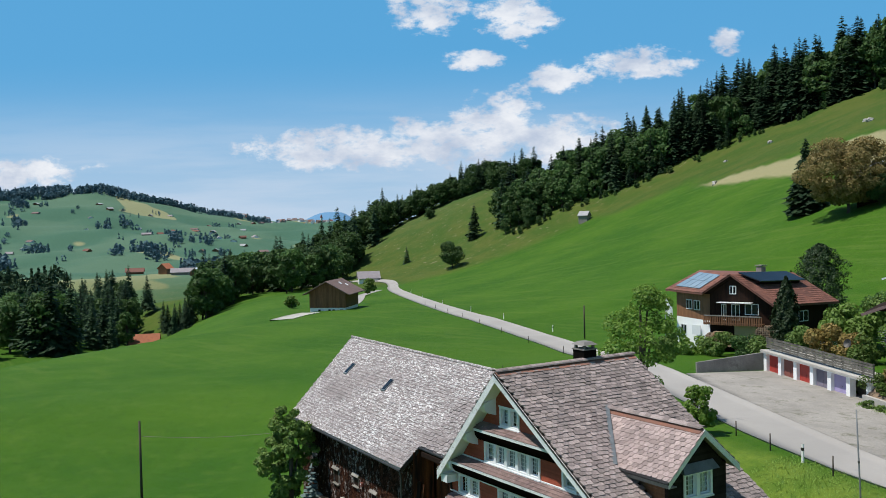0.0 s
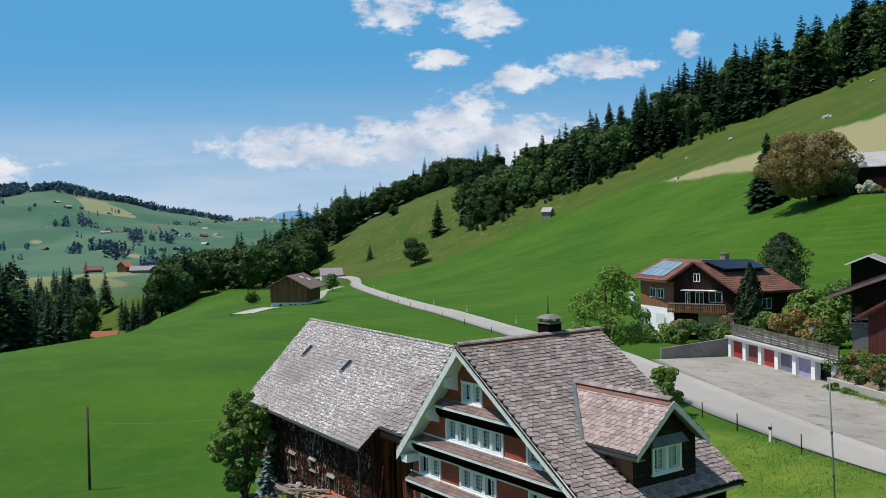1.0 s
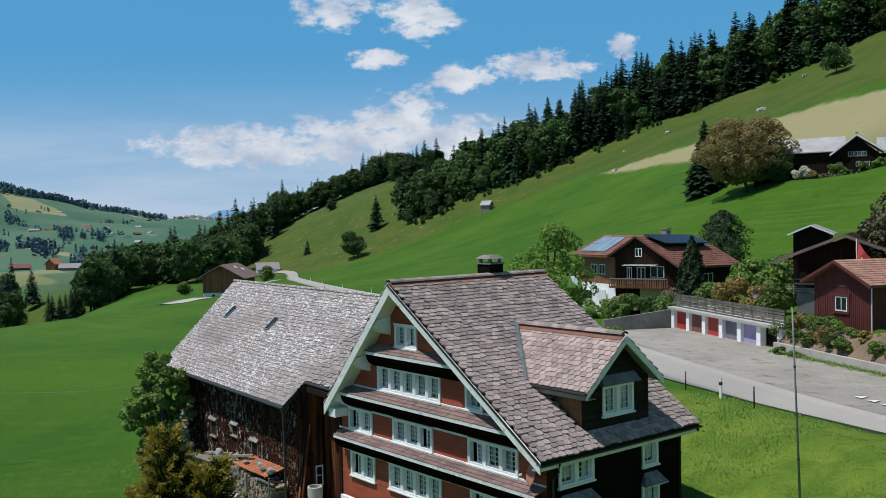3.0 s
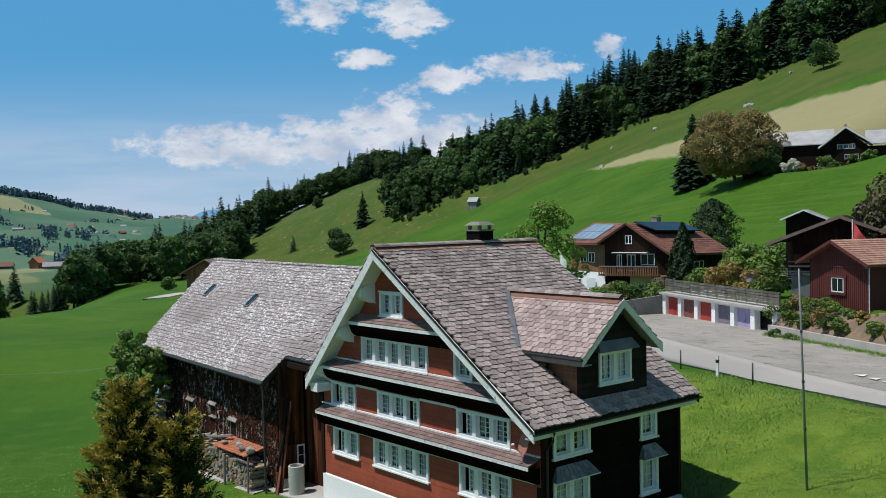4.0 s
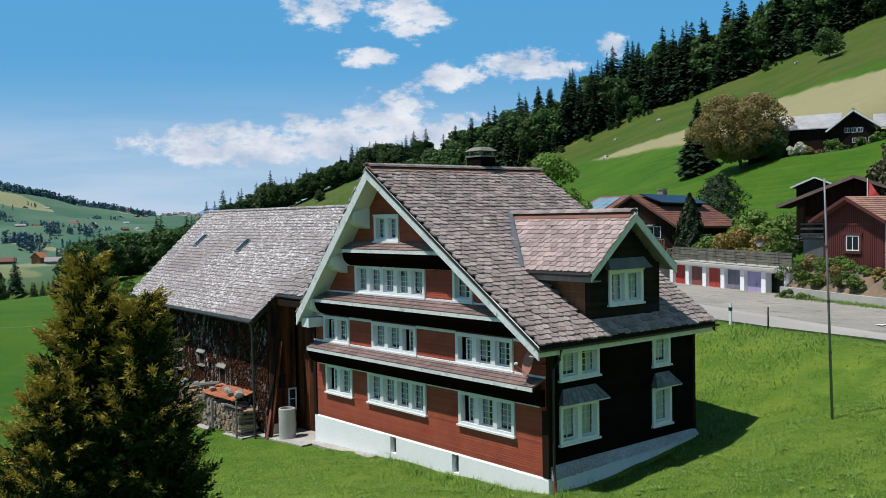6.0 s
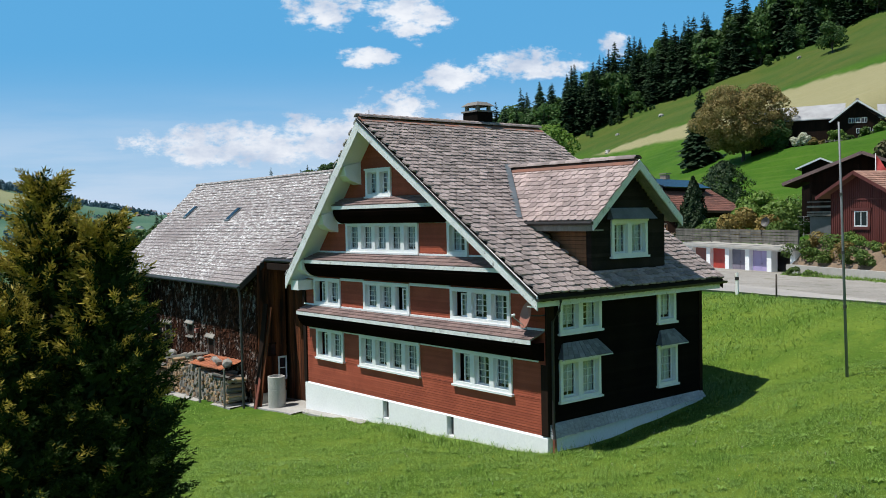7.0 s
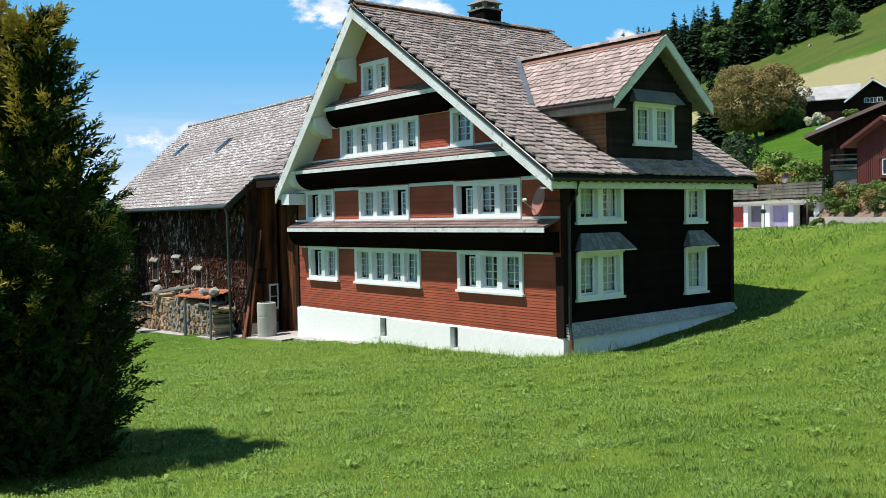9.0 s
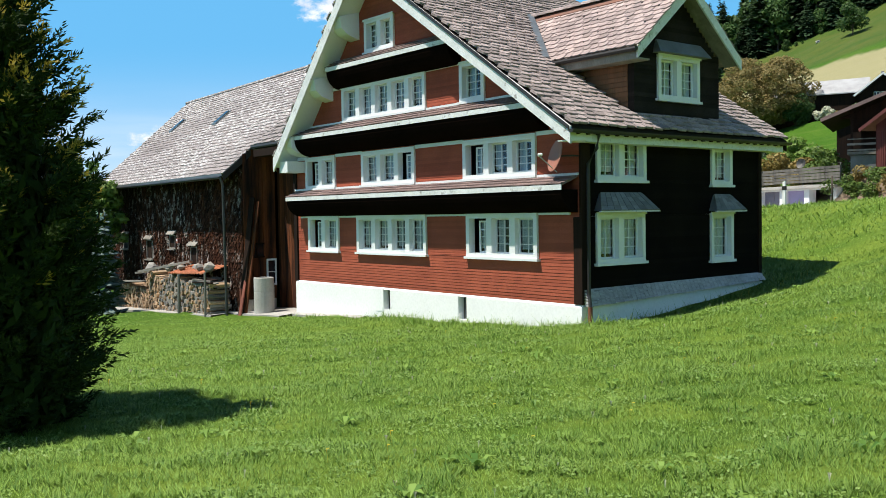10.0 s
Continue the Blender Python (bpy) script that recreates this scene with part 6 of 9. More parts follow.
# give-way sign, seen from behind
sx, sy = -2.6, 32.0
sz = float(ground_z(sx, sy))
sign = tagged(part("road_sign", Form().tube([(sx, sy, sz - 0.2), (sx, sy, sz + 2.6)], 0.035, 8), ALU), "grey back of a triangular give-way sign on its post", "road sign")
part("plate", Form().prism([(sx - 0.42, sy - 0.25, sz + 2.6), (sx + 0.42, sy + 0.25, sz + 2.6), (sx, sy, sz + 1.85)], (0.01, -0.02, 0)), ALU, sign)

GA, GB = Vector((0.902, -0.432, 0)), Vector((0.432, 0.902, 0))
garages = thing("garage_row", "row of six white concrete garages with coloured doors", "garages", (-32.6, 49.85, 2.12), math.degrees(math.atan2(GA.y, GA.x)))
BAY, GH = 2.94, 1.86
f = Form()
f.box(-0.1, 6 * BAY + 0.1, 5.3, 5.5, -0.5, GH)
f.box(-0.1, 0.06, 0.3, 5.3, -0.5, GH), f.box(6 * BAY - 0.06, 6 * BAY + 0.1, 0.3, 5.3, -0.5, GH)
f.box(0.06, 6 * BAY - 0.06, 0.3, 5.3, -0.3, 0.03)
part("wall", f, PLASTER, garages)
for i in range(7):
    x = i * BAY
    part("pillar", Form().box(x - 0.3, x + 0.3, -0.02, 0.5, -0.5, GH), PLASTER, garages, "white pillar")
part("lintel", Form().box(-0.32, 6 * BAY + 0.32, -0.03, 0.5, GH, GH + 0.14), PLASTER, garages)
part("roof_slab", Form().box(-0.45, 6 * BAY + 0.45, -0.32, 5.6, GH + 0.14, GH + 0.34), CONCRETE, garages, "stained flat concrete roof slab")
for i, m in enumerate((DOOR_RED, DOOR_BROWN, DOOR_RED, DOOR_BLUE, DOOR_LILAC, None)):
    if m is None:
        continue
    x0, x1 = i * BAY + 0.3, (i + 1) * BAY - 0.3
    door = part("garage_door", Form().box(x0, x1, 0.30, 0.34, -0.1, GH), m, garages, m.name.replace("_", " "))
    part("door_rib", Form().box((x0 + x1) / 2 - 0.012, (x0 + x1) / 2 + 0.012, 0.285, 0.30, 0.0, GH - 0.02), m, door)
    part("handle", Form().box((x0 + x1) / 2 + 0.05, (x0 + x1) / 2 + 0.09, 0.27, 0.30, 0.8, 0.92), IRON, door)
FENCE_WOOD = material("dark_weathered_slat", (0.16, 0.148, 0.125), (0.095, 0.088, 0.075), 0.9, 1.0, 18, 0.4, 0.006, 0.3, grain=(3, 3, 0.7), contrast=0.3)
fence = thing("slat_fence", "grey weathered horizontal slat fence above the garages", "fence", (-32.6, 49.85, 4.46), math.degrees(math.atan2(GA.y, GA.x)))
for j in range(13):
    post_x = -0.2 + j * 1.5
    part("post", Form().box(post_x, post_x + 0.08, 0.30, 0.38, 0, 1.12), FENCE_WOOD, fence)
    if j < 12:
        for k in range(5):
            q = rnd.uniform(-0.015, 0.015)
            part("slat", Form().box(post_x - 0.05, post_x + 1.6, 0.255, 0.295, 0.06 + k * 0.215 + q, 0.06 + k * 0.215 + 0.175 + q), FENCE_WOOD, fence)
# retaining walls
f = Form()
a, b = Vector((-36.3, 44.2, 0)), Vector((-32.9, 50.2, 0))
d = (b - a).normalized()
nrm_ = Vector((-d.y, d.x, 0))
zt0, zt1 = 3.2, 4.0
f.hexa([tuple(a) [:2] + (1.5,), tuple(b)[:2] + (1.5,), tuple(b + nrm_ * 0.35)[:2] + (1.5,), tuple(a + nrm_ * 0.35)[:2] + (1.5,), tuple(a + nrm_ * 0.1)[:2] + (zt0,), tuple(b + nrm_ * 0.1)[:2] + (zt1,), tuple(b + nrm_ * 0.4)[:2] + (zt1,), tuple(a + nrm_ * 0.4)[:2] + (zt0,)])
tagged(part("retaining_wall", f, OLD_CONCRETE), "stained grey concrete retaining wall beside the garages", "retaining wall", kind="structure")
a, b = Vector((-16.8, 41.5, 0)), Vector((9.4, 29.6, 0))
d = (b - a).normalized()
nrm_ = Vector((-d.y, d.x, 0))
f = Form()
f.hexa([tuple(a)[:2] + (1.5,), tuple(b)[:2] + (1.5,), tuple(b + nrm_ * 0.3)[:2] + (1.5,), tuple(a + nrm_ * 0.3)[:2] + (1.5,), tuple(a)[:2] + (3.15,), tuple(b)[:2] + (3.05,), tuple(b + nrm_ * 0.3)[:2] + (3.05,), tuple(a + nrm_ * 0.3)[:2] + (3.15,)])
tagged(part("retaining_wall", f, CONCRETE), "low pale concrete wall with a planted bank above", "retaining wall", kind="structure")
f = Form()
nb = 40
for i in range(nb + 1):
    p = a.lerp(b, i / nb) + nrm_ * 0.3
    q = p + nrm_ * (1.9 + 0.25 * math.sin(i * 1.3))
    m_ = p.lerp(q, 0.5)
    f.v.extend([(p.x, p.y, 3.0), (m_.x, m_.y, 3.9 + 0.2 * math.sin(i * 2.1)), (q.x, q.y, 4.75 + 0.15 * math.sin(i))])
    if i:
        k = 3 * i
        f.f.extend([(k - 3, k, k + 1, k - 2), (k - 2, k + 1, k + 2, k - 1)])
tagged(part("bank", f, EARTH), "bare earth bank planted with shrubs above the wall", "bank", kind="structure")


# ---------------- buildings round the road ----------------
def slab(f, pts, t):
    """A sheet through four points, t thick, hanging below them."""
    p = [Vector(q) for q in pts]
    f.hexa([(q.x, q.y, q.z - t) for q in p] + [tuple(q) for q in p])
    return f


def small_window(parent, x0, x1, y, z0, z1, bars=1, trim=WHITE, out=-1):
    """A framed window on a wall that faces -y (out=-1) in the parent's frame."""
    f = Form()
    t = 0.07
    f.box(x0, x0 + t, y - 0.06, y, z0, z1).box(x1 - t, x1, y - 0.06, y, z0, z1)
    f.box(x0 + t, x1 - t, y - 0.06, y, z0, z0 + t).box(x0 + t, x1 - t, y - 0.06, y, z1 - t, z1)
    for i in range(bars):
        x = x0 + (x1 - x0) * (i + 1) / (bars + 1)
        f.box(x - 0.03, x + 0.03, y - 0.05, y, z0 + t, z1 - t)
    w = part("window", f, trim, parent)
    part("pane", Form().box(x0 + t, x1 - t, y - 0.03, y - 0.02, z0 + t, z1 - t), PV, w, "dark glass pane")
    return w


def tile_rows(parent, mat, a, b, c, d, rows, cols, h=0.06):
    """Tile courses as low ribs over a slope with eave a-b and ridge d-c."""
    a, b, c, d = (Vector(p) for p in (a, b, c, d))
    up = (b - a).cross(d - a).normalized()
    if up.z < 0:
        up = -up
    f = Form()
    for r in range(rows):
        k0, k1 = r / rows, (r + 1.12) / rows
        for j in range(cols):
            s0, s1 = j / cols, (j + 0.96) / cols
            q = [a.lerp(b, s0).lerp(d.lerp(c, s0), k0), a.lerp(b, s1).lerp(d.lerp(c, s1), k0), a.lerp(b, s1).lerp(d.lerp(c, s1), min(k1, 1)), a.lerp(b, s0).lerp(d.lerp(c, s0), min(k1, 1))]
            f.hexa([tuple(p + up * 0.005) for p in q] + [tuple(q[0] + up * h), tuple(q[1] + up * h), tuple(q[2] + up * h * 0.4), tuple(q[3] + up * h * 0.4)])
    return tagged(part("tiles", f, mat, parent), kind="stuff")


# chalet with solar collectors: two wings that meet at a front gable
chalet = thing("chalet", "brown timber chalet with solar collectors and a balcony", "house")
P0, LL, LB, LT = (-47.1, 62.1, 10.7), (-49.6, 60.0, 8.45), (-58.3, 63.0, 8.35), (-55.3, 66.2, 10.75)
RL, RB, RT = (-42.0, 63.4, 7.2), (-41.0, 74.4, 7.0), (-46.4, 73.0, 10.4)
lr = part("roof", slab(Form(), [LL, P0, LT, LB], 0.22), CHALET_TILE, chalet, "red-brown tiled roof")
tile_rows(lr, CHALET_TILE, LB, LL, P0, LT, 9, 20)
rr = part("roof", slab(Form(), [P0, RL, RB, RT], 0.22), CHALET_TILE, chalet, "red-brown tiled roof")
tile_rows(rr, CHALET_TILE, RL, RB, RT, P0, 16, 24)
part("roof", slab(Form(), [LT, P0, RT, (-56, 76, 8.2)], 0.2), CHALET_TILE, chalet)


def on_quad(a, b, c, d, s, k, lift=0.0):
    a, b, c, d = (Vector(p) for p in (a, b, c, d))
    up = (b - a).cross(d - a).normalized()
    up = up if up.z > 0 else -up
    return tuple(a.lerp(b, s).lerp(d.lerp(c, s), k) + up * lift)


for i in range(4):
    for j in range(2):
        s0, s1, k0, k1 = 0.16 + i * 0.17, 0.16 + (i + 1) * 0.17 - 0.012, 0.17 + j * 0.36, 0.17 + (j + 1) * 0.36 - 0.02
        q = [on_quad(LB, LL, P0, LT, s, k, 0.16) for s, k in ((s0, k0), (s1, k0), (s1, k1), (s0, k1))]
        part("solar_collector", slab(Form(), q, 0.06), SOLAR, chalet, "blue glazed solar collector")
q = [on_quad(RL, RB, RT, P0, s, k, 0.75 if k < 0.8 else 0.3) for s, k in ((0.16, 0.60), (0.86, 0.60), (0.86, 0.99), (0.10, 0.99))]
sh = part("shed_dormer", slab(Form(), q, 0.12), PV, chalet, "shed dormer covered with dark solar panels")
q2 = [on_quad(RL, RB, RT, P0, s, k, l) for s, k, l in ((0.2, 0.64, 0.0), (0.82, 0.64, 0.0), (0.82, 0.64, 0.66), (0.2, 0.64, 0.66))]
part("dormer_front", Form().prism(q2, (-0.2, 0.0, 0.0)), DARK_BOARD, sh)
part("verge_soffit", slab(Form(), [LL, P0, (-47.0, 62.5, 10.3), (-49.6, 61.4, 8.35)], 0.1), DARK_BOARD, chalet)
part("chimney", Form().box(-48.2, -47.4, 68.2, 69.0, 9.6, 11.3), GREY_WOOD, chalet, "grey chimney")
part("chimney_hood", Form().box(-48.3, -47.3, 68.1, 69.1, 11.4, 11.5), OLD_CONCRETE, chalet)
# walls: corners on plan
WL, WF, WR, WB = Vector((-56.6, 63.2, 0)), Vector((-49.6, 61.4, 0)), Vector((-42.9, 64.2, 0)), Vector((-42.0, 73.6, 0))


def wall_between(f, a, b, z0, z1a, z1b, t=0.3, peak=None):
    d = (b - a).normalized()
    n_ = Vector((-d.y, d.x, 0)) * t
    top = [(b.x, b.y, z1b)] + ([peak] if peak else []) + [(a.x, a.y, z1a)]
    f.prism([(a.x, a.y, z0), (b.x, b.y, z0)] + top, tuple(n_))
    return f


part("lower_wall", wall_between(Form(), WL, WF, 1.2, 5.0, 5.0), PLASTER, chalet, "white plastered ground floor")
part("upper_wall", wall_between(Form(), WL, WF, 5.0, 8.3, 8.35), BRIGHT_BOARD, chalet, "tan-brown boarded upper floor")
part("front_wall", wall_between(Form(), WF, WR, 1.2, 8.35, 7.2, peak=(-47.0, 62.5, 10.3)), DARK_BOARD, chalet, "dark brown boarded gable")
part("ochre_wall", wall_between(Form(), Vector((-46.8, 62.4, 0)), Vector((-44.4, 63.4, 0)), 1.3, 4.8, 4.8, 0.05), YELLOWISH, chalet)
part("right_wall", wall_between(Form(), WR, WB, 1.2, 7.0, 7.0), DARK_BOARD, chalet)
part("back_wall", wall_between(Form(), WB, Vector((-56, 75.5, 0)), 1.2, 6.9, 8.0).box(-56.4, -56.1, 63.4, 75.4, 1.2, 8.0), DARK_BOARD, chalet)


def chalet_window(a, b, s0, s1, z0, z1, trim=WHITE):
    d = (b - a).normalized()
    ang = math.degrees(math.atan2(d.y, d.x))
    p = a + d * s0
    f = Form()
    w, t = s1 - s0, 0.08
    f.box(0, t, -0.06, 0, 0, z1 - z0).box(w - t, w, -0.06, 0, 0, z1 - z0).box(t, w - t, -0.06, 0, 0, t).box(t, w - t, -0.06, 0, z1 - z0 - t, z1 - z0).box(w / 2 - 0.05, w / 2 + 0.05, -0.06, 0, t, z1 - z0 - t)
    win = part("window", f, trim, chalet, "white framed window")
    win.matrix_basis = pose(p.x, p.y, z0, 0, 0, ang)
    part("pane", Form().box(t, w - t, -0.03, -0.01, t, z1 - z0 - t), PV, win)


for s0, s1, z0, z1 in ((2.2, 3.5, 6.1, 7.3), (3.9, 5.2, 6.1, 7.3), (1.0, 2.3, 2.9, 4.1)):
    chalet_window(WL, WF, s0, s1, z0, z1)
for s0, s1, z0, z1 in ((1.4, 2.0, 5.2, 7.1), (2.6, 3.6, 5.2, 7.1), (4.2, 5.8, 5.9, 7.2), (2.4, 3.2, 8.3, 9.3)):
    chalet_window(WF, WR, s0, s1, z0, z1)
chalet_window(WR, WB, 4.4, 6.0, 4.9, 6.2)
d = (WR - WF).normalized()
n_ = Vector((d.y, -d.x, 0))
p = [WF - d * 0.3, WR - d * 0.8, WR - d * 0.8 + n_ * 1.3, WF - d * 0.3 + n_ * 1.3]
balcony = part("balcony", Form().prism([(q.x, q.y, 4.75) for q in p], (0, 0, 0.15)), BRIGHT_BOARD, chalet, "brown weathered wooden balcony")
for i in range(26):
    q = p[3].lerp(p[2], i / 25.0)
    part("baluster", Form().box(q.x - 0.1, q.x + 0.1, q.y - 0.03, q.y + 0.03, 4.7, 5.75), BRIGHT_BOARD, balcony)
part("handrail", Form().beam((p[3].x, p[3].y, 5.8), (p[2].x, p[2].y, 5.8), 0.12), GREY_WOOD, balcony)
f = Form().beam(tuple(WF + n_ * 0.7 + d * 1.2 + Vector((0, 0, 7.35))), tuple(WF + n_ * 0.7 + d * 5.2 + Vector((0, 0, 7.35))), 1.2, 0.06)
part("awning", f, WHITE_OLD, chalet, "folded pale awning")
part("notice", Form().box(-52.6, -51.3, 61.55, 61.65, 3.1, 4.3), WHITE, chalet, "white board on the plaster wall")
fl = pole("flagpole", -57.6, 62.2, 6.8, 0.05, 0.04, ALU, "white flagpole at the chalet corner")
f = Form()
for i in range(7):
    for j in range(5):
        f.v.append((-57.6 + 0.3 * i, 62.2 - 0.12 * i + 0.15 * math.sin(i * 1.1 + j * 0.4), 7.3 - 0.45 * j - 0.16 * i))
f.f = [(i * 5 + j, i * 5 + j + 1, (i + 1) * 5 + j + 1, (i + 1) * 5 + j) for i in range(6) for j in range(4)]
part("flag", f, WHITE_OLD, fl, "pale hanging flag", True)
# woodpiles under the balcony and at the corner
for c0, c1, zt in ((Vector((-49.0, 60.0, 0)), Vector((-46.2, 61.1, 0)), 4.0), (Vector((-43.6, 62.3, 0)), Vector((-40.8, 63.9, 0)), 4.9)):
    f = Form()
    dd = (c1 - c0).normalized()
    n = Vector((-dd.y, dd.x, 0))
    L_ = (c1 - c0).length
    s = 0.0
    while s < L_:
        z = 2.3
        while z < zt - 0.8 * abs(s / L_ - 0.5):
            q = c0 + dd * (s + rnd.uniform(-0.03, 0.03))
            r = rnd.uniform(0.09, 0.14)
            f.tube([(q.x, q.y, z), (q.x + n.x * 0.8, q.y + n.y * 0.8, z)], r, 6)
            z += 0.22
        s += 0.24
    wp_ = thing("woodpile", "pile of pale split firewood against the chalet", "firewood")
    tagged(part("logs", f, LOG, wp_), kind="stuff")

# red-brown shed above the wall
shed = thing("shed", "red-brown boarded shed with a clay tiled roof", "shed", (-14.53, 43.61, 4.5), -22.6)
SW, SD, SH, SR = 5.97, 7.0, 3.72, 5.05
f = Form().prism([(0, 0, -0.6), (SW, 0, -0.6), (SW, 0, SH), (SW / 2, 0, SR - 0.1), (0, 0, SH)], (0, 0.15, 0))
part("front_wall", f, RED_BOARD, shed)
part("gable_board", Form().box(0.02, SW - 0.02, -0.06, -0.036, SH - 0.62, SH - 0.52), RED_BOARD, shed)
part("side_wall", Form().box(0, 0.15, 0.15, SD, -0.6, SH), RED_BOARD, shed)
part("side_wall", Form().box(SW - 0.15, SW, 0.15, SD, -0.6, SH), RED_BOARD, shed)
part("back_wall", Form().box(0.15, SW - 0.15, SD - 0.15, SD, -0.6, SH), RED_BOARD, shed)
nb_ = 30
for i in range(nb_ + 1):
    x = SW * i / nb_
    top = SH + (SR - 0.1 - SH) * (1 - abs(x - SW / 2) / (SW / 2)) - 0.05
    part("batten", Form().box(x - 0.025, x + 0.025, -0.035, -0.001, -0.1, top), RED_BOARD, shed)
rs = part("roof", slab(slab(Form(), [(-0.75, -0.7, SH - 0.32), (SW / 2, -0.7, SR), (SW / 2, SD + 0.5, SR), (-0.75, SD + 0.5, SH - 0.32)], 0.15), [(SW / 2, -0.7, SR), (SW + 0.75, -0.7, SH - 0.32), (SW + 0.75, SD + 0.5, SH - 0.32), (SW / 2, SD + 0.5, SR)], 0.15), CHALET_TILE, shed, "brown clay tiled roof")
tile_rows(rs, CLAY_PALE, (SW + 0.75, -0.7, SH - 0.32), (SW + 0.75, SD + 0.5, SH - 0.32), (SW / 2, SD + 0.5, SR), (SW / 2, -0.7, SR), 12, 30)
part("bargeboard", Form().beam((-0.78, -0.72, SH - 0.44), (SW / 2, -0.72, SR - 0.1), 0.04, 0.22).beam((SW / 2, -0.72, SR - 0.1), (SW + 0.78, -0.72, SH - 0.44), 0.04, 0.22), RED_BOARD, shed)
small_window(shed, SW / 2 - 0.62, SW / 2 + 0.62, -0.03, 1.3, 2.35, 1)
part("window_casing", Form().box(SW / 2 - 0.86, SW / 2 - 0.63, -0.07, -0.03, 1.1, 2.55).box(SW / 2 + 0.63, SW / 2 + 0.86, -0.07, -0.03, 1.1, 2.55).box(SW / 2 - 0.95, SW / 2 + 0.95, -0.12, -0.03, 2.36, 2.56).box(SW / 2 - 0.86, SW / 2 + 0.86, -0.12, -0.03, 1.1, 1.29), RED_BOARD, shed)
part("downpipe", Form().tube([(SW + 0.12, -0.05, SH - 0.2), (SW + 0.12, -0.05, 0)], 0.04, 6), WHITE, shed)
FX, FY = -13.2, 47.4
rag = pole("red_flag", FX, FY, 6.2, 0.05, 0.035, ALU, "coral red flag hanging from a pole behind the shed")
f = Form()
zt = float(ground_z(FX, FY)) + 6.1
for i in range(9):
    for j in range(7):
        f.v.append((FX + 0.14 * i, FY + 0.06 * i + 0.08 * math.sin(i * 1.2 + j * 0.7), zt - 0.32 * j * (1 - 0.07 * i) - 0.22 * i))
f.f = [(i * 7 + j, i * 7 + j + 1, (i + 1) * 7 + j + 1, (i + 1) * 7 + j) for i in range(8) for j in range(6)]
cloth = part("cloth", f, RAG, rag, "coral red cloth", True)
part("white_mark", Form().prism([(FX + 0.42, FY - 0.07, zt - 1.35), (FX + 0.6, FY - 0.05, zt - 1.5), (FX + 0.6, FY - 0.05, zt - 1.75), (FX + 0.42, FY - 0.07, zt - 1.6)], (0.0, -0.02, 0)), WHITE, cloth)

# open-sided dark chalet behind the shed
oh = thing("timber_house", "dark timber house with a deep open veranda", "house", (-18.4, 48.3, 5.55), 24.0)
f = Form().box(0.3, 6.5, 1.5, 8.0, -1.6, 4.3)
part("wall", f, DARK_BOARD, oh)
part("veranda_floor", Form().box(-0.5, 6.5, -0.4, 1.5, 0.95, 1.15), GREY_WOOD, oh)
part("railing", Form().box(-0.5, 6.5, -0.42, -0.36, 1.2, 1.32).box(-0.5, 6.5, -0.42, -0.36, 1.6, 1.75).box(-0.5, 6.5, -0.42, -0.36, 2.0, 2.08), GREY_WOOD, oh, "grey horizontal railing")
for x in (-0.3, 3.0, 6.3):
    part("post", Form().box(x, x + 0.16, -0.3, -0.14, 1.15, 4.2 + x * 0.2), DARK_BOARD, oh)
part("base", Form().box(-0.3, 2.2, -0.2, 1.5, -1.6, 0.9), SLATE, oh, "dark grey boarded base")
part("door", Form().box(2.25, 3.6, -0.22, -0.18, -1.4, 0.9), BRIGHT_BOARD, oh)
orf = part("roof", slab(slab(Form(), [(-2.2, -1.2, 3.5), (3.4, -1.2, 5.7), (3.4, 9.0, 5.7), (-2.2, 9.0, 3.5)], 0.2), [(3.4, -1.2, 5.7), (9.0, -1.2, 3.5), (9.0, 9.0, 3.5), (3.4, 9.0, 5.7)], 0.2), DARK_BOARD, oh, "dark brown roof with deep eaves")
part("verge_board", Form().beam((-2.2, -1.24, 3.42), (3.4, -1.24, 5.62), 0.06, 0.24).beam((3.4, -1.24, 5.62), (9.0, -1.24, 3.42), 0.06, 0.24), PENT, oh, "rust-brown verge board")
part("gable", Form().prism([(-1.2, 0.6, 3.6), (8.0, 0.6, 3.6), (3.4, 0.6, 5.42)], (0, 0.2, 0)).box(-0.3, 6.5, 0.6, 0.8, 2.6, 3.6), DARK_BOARD, oh)
wh = thing("white_eaved_house", "dark house with white eaves and grey roof", "house", (-28.1, 62.6, 8.55), 24.0)
wh.matrix_basis = wh.matrix_basis @ Matrix.Diagonal((0.62, 0.62, 0.62, 1))
part("wall", Form().prism([(0.8, 0, -8.0), (6.2, 0, -8.0), (6.2, 0, 3.9), (3.5, 0, 5.1), (0.8, 0, 3.9)], (0, 7, 0)), DARK_BOARD, wh)
part("roof", slab(slab(Form(), [(0, -0.8, 3.8), (3.5, -0.8, 5.3), (3.5, 7.8, 5.3), (0, 7.8, 3.8)], 0.12), [(3.5, -0.8, 5.3), (7, -0.8, 3.8), (7, 7.8, 3.8), (3.5, 7.8, 5.3)], 0.12), PINKISH, wh, "grey roof")
part("bargeboard", Form().beam((0, -0.85, 3.7), (3.5, -0.85, 5.2), 0.05, 0.25).beam((3.5, -0.85, 5.2), (7, -0.85, 3.7), 0.05, 0.25), WHITE, wh, "white bargeboard")
